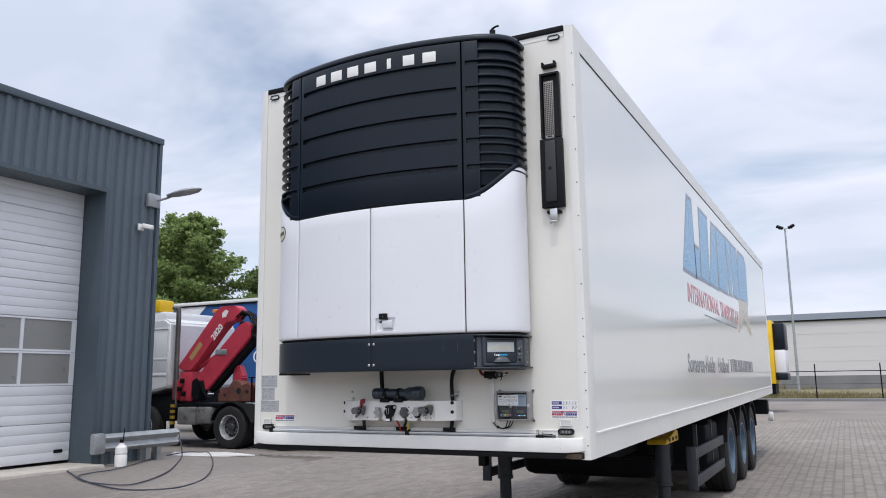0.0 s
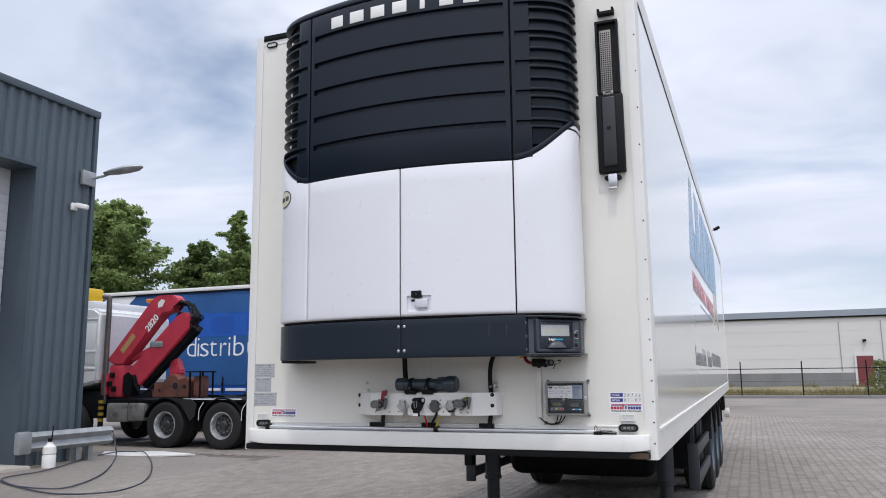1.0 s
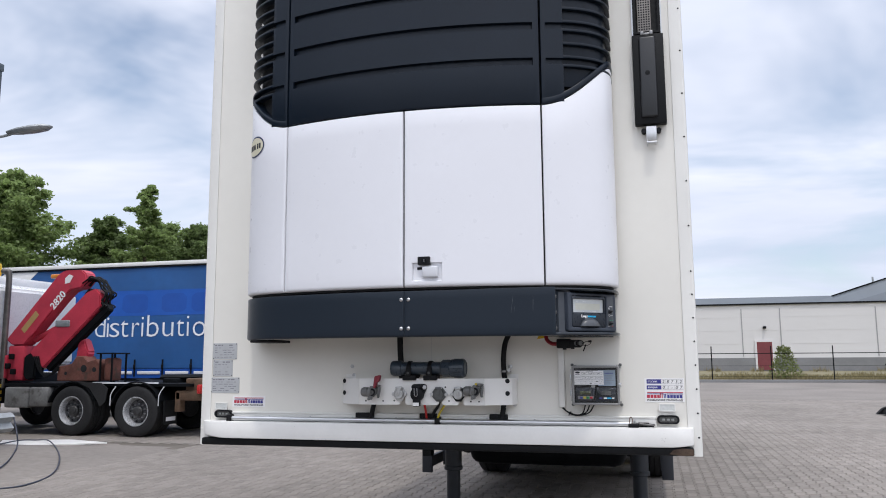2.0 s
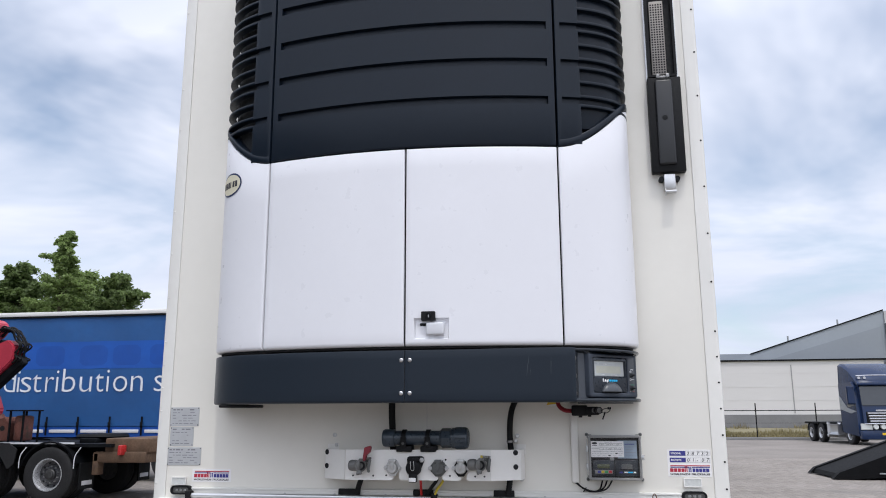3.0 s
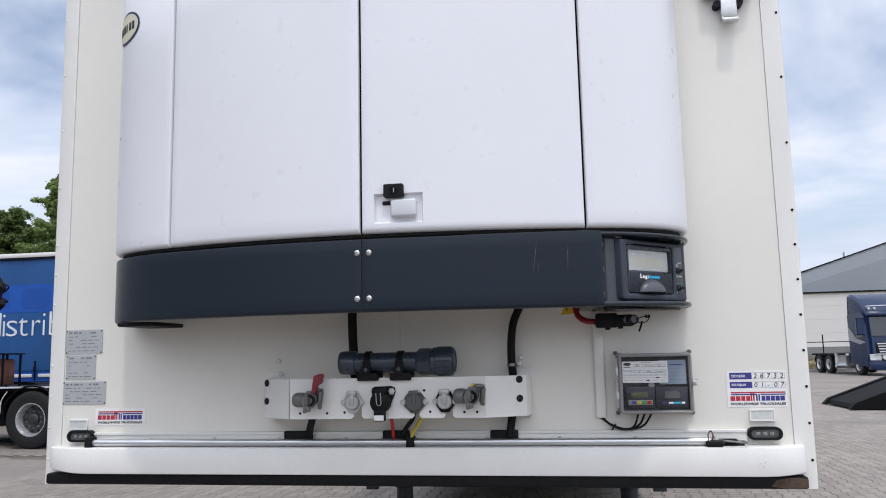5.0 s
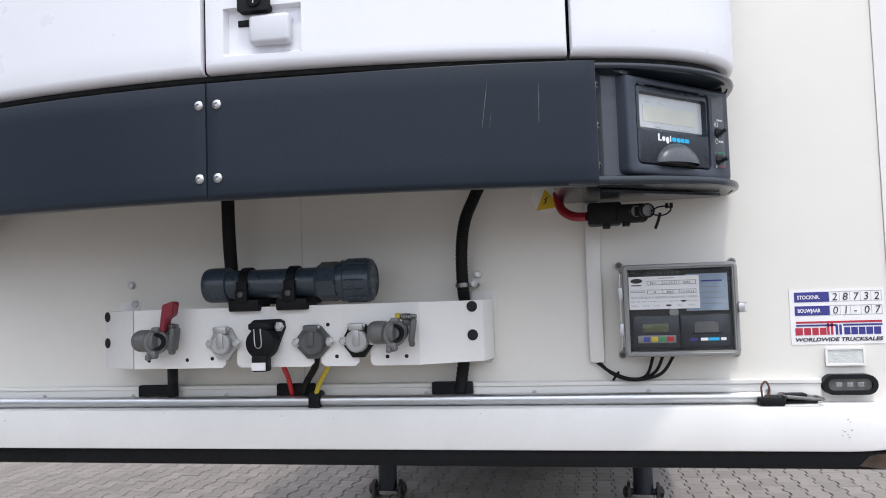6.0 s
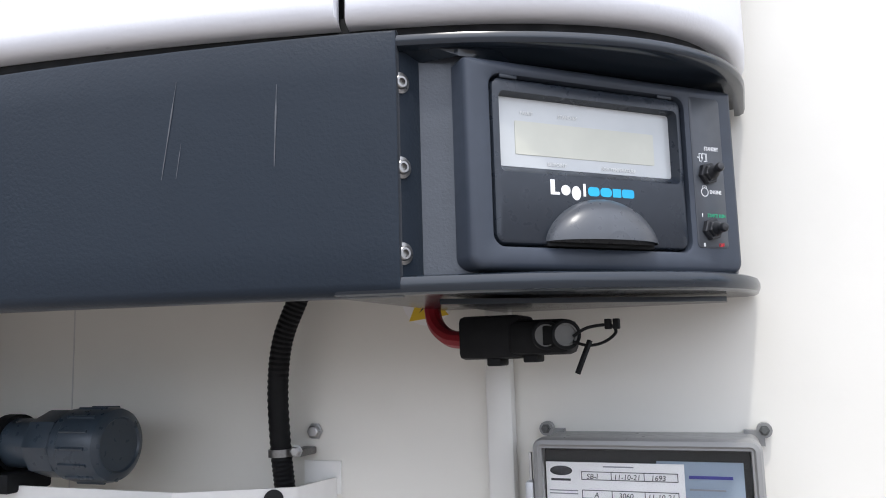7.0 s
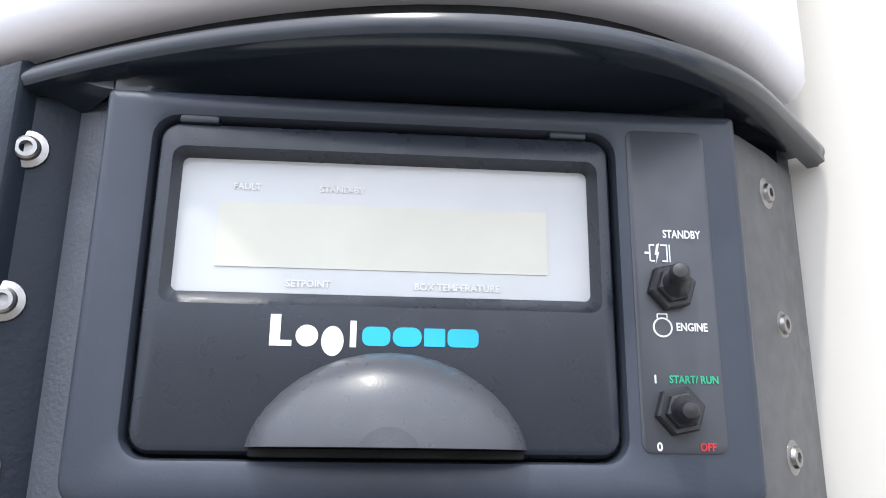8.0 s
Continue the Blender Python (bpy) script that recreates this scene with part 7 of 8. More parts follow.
# ---- vehicles in the yard ----
M_CABW = surface("white_cab_paint", (0.70, 0.71, 0.72), 0.25, var=0.05, scale=2, fine=30, coat=0.3)
M_CRANE = surface("weathered_red_paint", (0.52, 0.045, 0.075), 0.40, var=0.18, scale=3, fine=30, stain=(0.16, 0.05, 0.045), stain_at=0.66, stain_scale=4)
M_RUST = surface("rusty_steel", (0.15, 0.055, 0.040), 0.8, var=0.35, scale=4, fine=30, stain=(0.06, 0.04, 0.03), stain_at=0.55, stain_scale=5)
M_RUSTB = surface("brown_rusty_frame", (0.125, 0.075, 0.045), 0.8, var=0.35, scale=4, fine=30, stain=(0.06, 0.04, 0.03), stain_at=0.60, stain_scale=5)
M_DIRTY = surface("dirty_grey_boxes", (0.19, 0.19, 0.185), 0.6, var=0.35, scale=4, fine=30, stain=(0.06, 0.055, 0.05), stain_at=0.55, stain_scale=5)
M_LAMPRED = surface("red_lamp", (0.50, 0.03, 0.03), 0.25, var=0.1)
M_LAMPAMB = surface("amber_lamp", (0.65, 0.22, 0.02), 0.25, var=0.1)
M_YELLOWP = surface("yellow_paint", (0.75, 0.47, 0.01), 0.4, var=0.08, scale=1.5)
M_AGEDYEL = surface("grimy_yellow_paint", (0.36, 0.24, 0.02), 0.5, var=0.25, scale=9, fine=60)
M_TARP1 = surface("blue_tarpaulin", (0.020, 0.098, 0.285), 0.42, var=0.16, scale=0.7, fine=5, bump=0.01, bump_scale=2.5)
M_TARP2 = surface("bright_blue_tarpaulin", (0.012, 0.095, 0.42), 0.42, var=0.10, scale=0.9, fine=5, bump=0.01, bump_scale=2.5)
M_TARP3 = surface("deep_blue_print", (0.0105, 0.078, 0.360), 0.42, var=0.10, scale=0.9, fine=5)
M_NAVYCAB = surface("dark_blue_cab_paint", (0.0100, 0.0250, 0.0720), 0.20, var=0.1, coat=0.05, spec=0.35)
M_SCREENGLASS = surface("dark_windscreen", (0.022, 0.026, 0.03), 0.06, var=0.1, coat=0.5)
M_CHROME = surface("chrome", (0.55, 0.55, 0.57), 0.2, metal=1.0, var=0.05)


def truck_wheel(parent, x, y, s, R=0.505, ma=None):
    return build_wheel("wheel", parent, s, (x, y, R), R, 0.31, ma or M_RIM, 32)


def build_crane_truck():
    ob = thing("crane_truck", "white tractor unit with a folded red loading crane", "truck", m=pose(-14.7, 11.27, 0, 0, 0, -90))
    # own frame: front at y = 0, length along +y, the near side at x = +1.25
    bm = B()
    slab(bm, [(0.0, 0.55), (0.72, 0.60), (0.80, 1.12), (1.30, 1.30), (2.10, 1.46), (2.12, 3.10), (1.9, 3.22), (0.45, 3.22), (0.05, 2.1)], "x", -1.22, 1.22)
    bmesh.ops.bevel(bm, geom=bm.edges[:], offset=0.05, segments=3, affect="EDGES")
    cab = part("cab", bm, M_CABW, ob)
    bm = B()
    box(bm, 1.212, 1.226, 1.32, 2.02, 1.85, 2.86, 0.012)
    part("cab_panel", bm, M_CABW, cab)
    bm = B()
    box(bm, 1.215, 1.232, 0.20, 2.06, 2.93, 2.97, 0.008)
    part("cab_crease", bm, M_CABW, cab)
    for z in (1.75, 2.15):
        bm = B()
        box(bm, 1.215, 1.235, 1.3, 2.06, z, z + 0.06, 0.01)
        part("cab_crease", bm, M_CABW, cab)
    bm = B()
    box(bm, 1.19, 1.232, 0.45, 1.25, 2.05, 2.85, 0.03)
    part("side_window", bm, M_SCREENGLASS, cab)
    bm = B()
    box(bm, -1.0, 1.0, 0.7, 1.7, 3.22, 3.42, 0.05)
    part("roof_pad", bm, M_CABW, cab)
    bm = B()
    box(bm, 0.50, 1.02, 0.70, 1.50, 3.42, 3.74, 0.05)
    part("roof_box", bm, M_YELLOWP, cab, "yellow roof box")
    bm = B()
    box(bm, -0.2, 0.1, 2.45, 2.75, 3.40, 3.50, 0.03)
    part("beacon", bm, M_LAMPAMB, cab)
    bm = B()
    pipe(bm, [(1.05, 2.22, 0.95), (1.05, 2.22, 2.2), (1.05, 2.22, 3.36), (1.05, 2.15, 3.46), (1.05, 2.05, 3.49)], 0.062, 16, 6)
    part("exhaust_pipe", bm, surface("sooty_exhaust", (0.16, 0.15, 0.14), 0.45, metal=0.7, var=0.3, scale=5), ob)
    bm = B()
    box(bm, -1.08, 1.08, 0.85, 2.15, 0.62, 1.25, 0.05)
    part("under_cab", bm, M_CHASSIS, ob)
    for x in (-0.42, 0.42):
        bm = B()
        box(bm, x - 0.05, x + 0.05, 0.8, 7.4, 0.72, 1.02, 0.01)
        part("chassis_rail", bm, M_CHASSIS, ob)
    bm = B()
    box(bm, -1.15, 1.15, 2.4, 6.9, 1.00, 1.06)
    part("deck", bm, M_CHASSIS, ob)
    bm = B()
    box(bm, 0.62, 1.20, 2.45, 3.05, 0.55, 0.98, 0.04)
    part("battery_box", bm, M_DIRTY, ob)
    bm = B()
    box(bm, 0.62, 1.20, 3.08, 3.55, 0.58, 0.98, 0.04)
    part("tool_box", bm, M_DIRTY, ob)
    for y, rear in ((1.35, 0), (4.17, 1), (5.70, 1)):
        for s in (-1, 1):
            truck_wheel(ob, s * 1.08, y, s)
            if rear:
                build_wheel("inner_wheel", ob, s, (s * 0.76, y, 0.505), 0.505, 0.28, M_CHASSIS, 24)
    # the mudguards
    for y in (4.17, 5.70):
        for s in (-1, 1):
            bm = B()
            arcs = []
            for r in (0.575, 0.60):
                for x in (s * 0.70, s * 1.24):
                    arcs.append(ring(bm, [(x, y + r * math.cos(radians(t)), 0.505 + r * math.sin(radians(t))) for t in range(20, 165, 12)]))
            for p, q in ((0, 1), (1, 3), (3, 2), (2, 0)):
                bridge(bm, arcs[p], arcs[q], False)
            part("mudguard", bm, M_CHASSIS, ob)
    for s in (-1, 1):
        bm = B()
        box(bm, s * 1.0 - 0.22, s * 1.0 + 0.22, 6.33, 6.36, 0.25, 0.72)
        flap = part("mudflap", bm, M_BLACK, ob)
        bm = B()
        slab(bm, [(4.30, 1.09), (4.86, 1.07), (5.03, 0.96), (4.99, 0.70), (4.87, 0.60), (4.76, 0.76), (4.60, 0.96)], "x", *sorted((s * 1.215, s * 1.245)))
        part("fender_skirt", bm, M_TYRE, ob)
        bm = B()
        box(bm, s * 1.0 - 0.16, s * 1.0 + 0.16, 6.36, 6.363, 0.32, 0.40)
        part("flap_mark", bm, M_DOORWHITE, flap)
        bm = B()
        box(bm, s * 1.06 - 0.16, s * 1.06 + 0.16, 7.06, 7.14, 0.86, 1.04, 0.02)
        lamp = part("tail_lamp", bm, M_LAMPRED, ob)
        bm = B()
        box(bm, s * 1.06 - 0.17, s * 1.06 - 0.06, 7.05, 7.145, 0.855, 1.045, 0.02)
        part("indicator", bm, M_LAMPAMB, lamp)
    bm = B()
    box(bm, -1.1, 1.1, 6.5, 7.55, 0.72, 0.92, 0.03)
    box(bm, -0.8, 1.05, 6.7, 7.6, 0.90, 1.16, 0.03)
    part("rear_frame", bm, M_RUSTB, ob, "rust-brown steel rear frame")
    bm = B()
    box(bm, 0.9, 1.10, 6.5, 6.62, 0.50, 0.9, 0.02)
    part("bracket_post", bm, M_RUSTB, ob)
    bm = B()
    lathe(bm, [(0.05, 0.0), (0.46, 0.0), (0.50, 0.03), (0.46, 0.08), (0.18, 0.09), (0.05, 0.07)], Matrix.Translation((0.1, 6.05, 1.14)), 28)
    box(bm, -0.45, 0.65, 5.9, 6.25, 1.05, 1.15, 0.02)
    part("fifth_wheel", bm, M_CHASSIS, ob)
    # the crane: base, column, two booms folded against each other
    bm = B()
    slab(bm, [(3.56, 1.10), (4.62, 1.10), (4.62, 1.42), (4.50, 1.56), (4.30, 1.50), (4.20, 1.62), (4.02, 1.62), (3.90, 1.46), (3.56, 1.40)], "x", 0.62, 0.98)
    bmesh.ops.bevel(bm, geom=bm.edges[:], offset=0.015, segments=1, affect="EDGES")
    base = part("crane_base", bm, M_RUST, ob, "rust-streaked crane base frame")
    for y, z, r in ((4.22, 1.36, 0.075), (3.78, 1.26, 0.035), (4.48, 1.34, 0.05)):
        bm = B()
        lathe(bm, [(r, 0), (r, 0.004), (r * 0.1, 0.004)], Matrix.Translation((0.981, y, z)) @ pose(0, 0, 0, 0, 90, 0), 16)
        part("pin_bore", bm, M_GAP, base)
    bm = B()
    slab(bm, [(3.92, 1.50), (4.16, 1.48), (4.24, 1.70), (4.12, 1.98), (3.98, 2.0)], "x", 0.66, 0.90)
    bmesh.ops.bevel(bm, geom=bm.edges[:], offset=0.03, segments=2, affect="EDGES")
    part("boom_rest", bm, M_CRANE, ob)

    def beam(pts, x0, x1, bev=0.025):
        """A box-section beam from its outline in the side plane."""
        bm = B()
        slab(bm, pts, "x", x0, x1)
        bmesh.ops.bevel(bm, geom=bm.edges[:], offset=bev, segments=2, affect="EDGES")
        return bm

    up = part("crane_boom", beam([(2.22, 1.98), (2.40, 1.86), (2.70, 1.86), (3.56, 2.80), (3.80, 3.02), (4.06, 3.06), (4.20, 3.22), (4.18, 3.36), (4.06, 3.45), (3.62, 3.45), (3.48, 3.38)], 0.70, 1.02), M_CRANE, ob, "red main boom")
    bm = B()
    slab(bm, [(2.80, 2.12), (2.88, 2.06), (3.54, 2.80), (3.46, 2.86)], "x", 1.021, 1.030)
    part("boom_flange", bm, M_CRANE, up)
    part("crane_boom", beam([(2.86, 1.70), (3.24, 1.36), (4.58, 2.64), (4.58, 2.92), (4.44, 3.04), (4.22, 2.96)], 0.74, 1.04), M_CRANE, ob, "red outer boom")
    part("boom_extension", beam([(3.22, 1.42), (3.34, 1.30), (4.76, 2.58), (4.70, 2.70)], 0.80, 0.98, 0.015), M_CHASSIS, ob)
    bm = B()
    slab(bm, [(2.74, 1.62), (2.92, 1.70), (3.06, 1.56), (3.04, 1.14), (2.84, 1.12), (2.74, 1.22)], "x", 0.76, 1.05)
    bmesh.ops.bevel(bm, geom=bm.edges[:], offset=0.03, segments=2, affect="EDGES")
    part("boom_end", bm, M_CHASSIS, ob, "black end box of the outer boom")
    bm = B()
    cyl(bm, (0.86, 2.85, 1.98), (0.86, 3.72, 2.36), 0.065)
    part("boom_cylinder", bm, M_CRANE, ob)
    bm = B()
    cyl(bm, (0.86, 3.70, 2.35), (0.86, 4.10, 2.72), 0.04)
    part("piston_rod", bm, M_STEEL, ob)
    bm = B()
    slab(bm, [(3.86, 2.60), (4.00, 2.52), (4.34, 2.92), (4.22, 3.05)], "x", 0.78, 0.96)
    part("link_arm", bm, M_CHASSIS, ob)
    bm = B()
    box(bm, 0.84, 1.06, 3.50, 3.86, 2.24, 2.38, 0.02)
    part("valve_bank", bm, M_GALV, ob)
    bm = B()
    box(bm, 0.62, 1.02, 2.30, 2.72, 1.10, 1.86, 0.05)
    part("crane_column", bm, M_CRANE, ob)
    bm = B()
    box(bm, 0.92, 1.08, 2.12, 2.30, 1.15, 1.66, 0.04)
    part("control_block", bm, M_CRANE, ob)
    for y, z in ((2.36, 1.42), (2.50, 1.30), (2.44, 1.62)):
        bm = B()
        box(bm, 1.02, 1.10, y - 0.05, y + 0.05, z - 0.06, z + 0.06, 0.015)
        part("valve", bm, M_CHASSIS, ob)
    rnd = random.Random(12)
    for i in range(12):
        bm = B()
        x = 1.02 - 0.027 * i
        d1, d2 = rnd.uniform(-0.05, 0.05), rnd.uniform(-0.06, 0.06)
        pipe(bm, [(x, 4.10, 3.16 + d1), (x, 4.28 + d2, 3.26 - d1), (x, 4.50 + d2, 3.20 + d1), (x, 4.58 - d1, 3.04), (x, 4.70 + d1, 2.92), (x, 4.60 + d2, 2.76), (x, 4.66 - d2, 2.66), (x, 4.56, 2.58 + d1)], 0.017, 6, 5)
        part("hydraulic_hose", bm, M_BLACK, ob)
    for k in range(3):
        bm = B()
        pts = [(1.05, 3.02 + 0.05 * k, 1.62), (1.07, 3.2 + 0.04 * k, 1.30 - 0.03 * k), (1.05, 3.42, 1.22), (1.0, 3.62, 1.34 + 0.05 * k)]
        pipe(bm, pts, 0.018, 6, 5)
        part("hydraulic_hose", bm, M_BLACK, ob)
    bm = B()
    for x in (0.6, 1.05):
        for y in (4.68, 4.96):
            box(bm, x - 0.015, x + 0.015, y - 0.015, y + 0.015, 1.06, 1.66)
    box(bm, 0.56, 1.09, 4.60, 5.02, 1.66, 1.685)
    part("hose_rack", bm, M_CHASSIS, ob)
    bm = B()
    box(bm, 0.66, 1.0, 4.72, 4.92, 1.10, 1.58, 0.05)
    part("oil_filter", bm, M_RUST, ob)
    bm = B()
    box(bm, 1.15, 1.18, 4.62, 6.15, 1.055, 1.085)
    part("deck_edge", bm, M_DOORWHITE, ob, "white deck edge strip")
    for y in (5.10, 6.22):
        bm = B()
        pipe(bm, [(1.235, y, 0.62), (1.245, y + 0.02, 0.84), (1.235, y + 0.12, 1.0)], 0.010, 6, 5)
        part("white_hook", bm, M_DOORWHITE, ob)
    # outrigger with black and yellow stripes
    bm = B()
    cyl(bm, (1.10, 2.20, 0.35), (1.10, 2.20, 1.15), 0.06)
    part("outrigger", bm, M_CHASSIS, ob)
    for k in range(4):
        bm = B()
        cyl(bm, (1.10, 2.20, 0.55 + 0.14 * k), (1.10, 2.20, 0.62 + 0.14 * k), 0.065)
        part("outrigger_stripe", bm, M_AGEDYEL, ob)
    # markings on the boom
    d = Vector((1.26, 1.40)).normalized()
    m = Matrix(((0, 0, 1, 1.0315), (d.x, -d.y, 0, 3.42), (d.y, d.x, 0, 2.60), (0, 0, 0, 1)))
    letters("boom_number", "2820", 0.22, m, M_TXT, up, bold=0.006, depth=0.004)
    bm = B()
    box(bm, 0, 0.52, 0, 0.13, 0, 0.003, m=Matrix(((0, 0, 1, 1.021), (d.x, -d.y, 0, 2.70), (d.y, d.x, 0, 2.12), (0, 0, 0, 1))))
    part("boom_plate", bm, surface("gold_label", (0.45, 0.30, 0.12), 0.4), up)
    bm = B()
    slab(bm, [(3.66, 3.16), (3.78, 3.18), (3.86, 3.32), (3.76, 3.36), (3.66, 3.28)], "x", 1.02, 1.026)
    part("boom_sticker", bm, M_CARD, up)
    return ob


build_crane_truck()


def build_curtain_trailer():
    ob = thing("curtain_trailer", "blue curtain-sided trailer with faded lettering", "trailer", at=(-9, 15.7, 0))
    Y0, X0, X1 = 14.5, -17.9, -4.4
    bm = B()
    box(bm, X0, X1, Y0 + 0.03, 16.95, 1.15, 4.05)
    part("load_box", bm, M_TARP1, ob)

    def fold(x, z):
        return Y0 - 0.005 * math.sin(x * 3.1 + 0.6 * math.sin(z * 2)) - 0.005 * noise.noise((x * 1.3, 0, z))

    # the curtain, rippled a little between its poles, in three bands
    for z0, z1, ma, nm in ((1.32, 2.72, M_TARP1, "lower_curtain"), (2.72, 3.40, M_TARP2, "printed_band"), (3.40, 4.02, M_TARP1, "upper_curtain")):
        bm = B()
        cols = []
        n = 160
        for i in range(n + 1):
            x = X0 + (X1 - X0) * i / n
            col = []
            for k in range(5):
                z = z0 + (z1 - z0) * k / 4
                y = fold(x, z)
                if ma is M_TARP2:
                    y -= 0.003
                col.append(bm.verts.new((x, y, z + (0.03 * noise.noise((x * 1.7, 3, 0)) if (k in (0, 4) and ma is M_TARP2) else 0))))
            cols.append(col)
        for a, b in zip(cols, cols[1:]):
            for k in range(4):
                bm.faces.new((a[k], b[k], b[k + 1], a[k + 1]))
        part(nm, bm, ma, ob, smooth=60)
    for x, w in ((-14.6, 0.8), (-13.5, 0.8), (-12.4, 0.8), (-11.2, 0.75), (-10.3, 0.75), (-9.3, 0.75)):
        bm = B()
        cols = []
        for i in range(15):
            u = -1 + 2 * i / 14
            half = 0.25 - 0.10 * max(abs(u) - 0.55, 0) ** 2 / 0.2025
            cols.append([bm.verts.new((x + u * w / 2, fold(x + u * w / 2, 3.05 + half * v) - 0.0045, 3.05 + half * v)) for v in (-1, -0.5, 0, 0.5, 1)])
        for a, b in zip(cols, cols[1:]):
            for k in range(4):
                bm.faces.new((a[k], b[k], b[k + 1], a[k + 1]))
        part("ghost_letter", bm, M_TARP3, ob, smooth=60)
    printed = surface("white_print", (0.80, 0.83, 0.87), 0.5)
    for ch, x, w in (("d", -13.62, 0.33), ("i", -13.245, 0.065), ("s", -13.150, 0.305), ("t", -12.825, 0.265), ("r", -12.455, 0.23), ("i", -12.165, 0.065), ("b", -11.99, 0.36), ("u", -11.515, 0.33), ("t", -11.10, 0.24), ("i", -10.785, 0.065), ("o", -10.605, 0.38), ("n", -10.13, 0.32), ("s", -9.51, 0.26)):
        letters("curtain_letter", ch, 0.86, wall_m(x, Y0 - 0.0135, 2.15), printed, ob, width=w, bold=-0.010, depth=0.001)
    bm = B()
    box(bm, X0, X1, Y0 - 0.05, 16.98, 4.02, 4.06)
    part("gutter", bm, M_CHASSIS, ob)
    bm = B()
    box(bm, X0 - 0.02, X1, Y0 - 0.06, 17.0, 4.062, 4.17, 0.02)
    part("roof_rail", bm, M_POST, ob, "off-white roof rail")
    bm = B()
    box(bm, X0, X1, Y0 - 0.01, Y0 + 0.05, 1.06, 1.30)
    part("side_rave", bm, M_TARP3, ob)
    bm = B()
    box(bm, X0, X1, Y0 + 0.1, 16.9, 0.85, 1.12)
    part("chassis", bm, M_CHASSIS, ob)
    for i in range(16):
        x = X0 + 0.5 + 0.85 * i
        bm = B()
        box(bm, x - 0.022, x + 0.022, Y0 - 0.05, Y0 - 0.035, 1.10, 1.55)
        strap = part("strap", bm, M_CHASSIS, ob)
        bm = B()
        box(bm, x - 0.035, x + 0.035, Y0 - 0.065, Y0 - 0.045, 1.30, 1.42, 0.01)
        part("buckle", bm, M_CHASSIS, strap)
        bm = B()
        box(bm, x + 0.08, x + 0.77, Y0 - 0.034, Y0 - 0.012, 1.16, 1.24, 0.01)
        part("reflective_strip", bm, M_DOORWHITE, ob)
    bm = B()
    slab(bm, [(-17.9, 3.2), (-16.7, 4.02), (-15.6, 4.02), (-17.2, 2.6), (-17.9, 2.6)], "y", Y0 - 0.018, Y0 - 0.015)
    part("white_flash", bm, M_CARD, ob, "white printed flash on the curtain")
    for x in (-9.0, -7.65, -6.3):
        bm = B()
        lathe(bm, [(0.28, -0.15), (0.50, -0.17), (0.53, -0.12), (0.53, 0.12), (0.50, 0.17), (0.28, 0.15)], Matrix.Translation((x, Y0 + 0.25, 0.53)) @ pose(0, 0, 0, 90, 0, 0), 28, close=True)
        w = part("wheel", bm, M_TYRE, ob)
        bm = B()
        lathe(bm, [(0.28, 0.14), (0.26, 0.05), (0.15, 0.02), (0.12, 0.10), (0.01, 0.11)], Matrix.Translation((x, Y0 + 0.25, 0.53)) @ pose(0, 0, 0, 90, 0, 0), 24)
        part("rim", bm, M_RIM, w)
    for x in (-13.4,):
        bm = B()
        box(bm, x - 0.08, x + 0.08, Y0 + 0.25, Y0 + 0.41, 0.0, 0.95, 0.02)
        part("landing_leg", bm, M_CHASSIS, ob)


build_curtain_trailer()


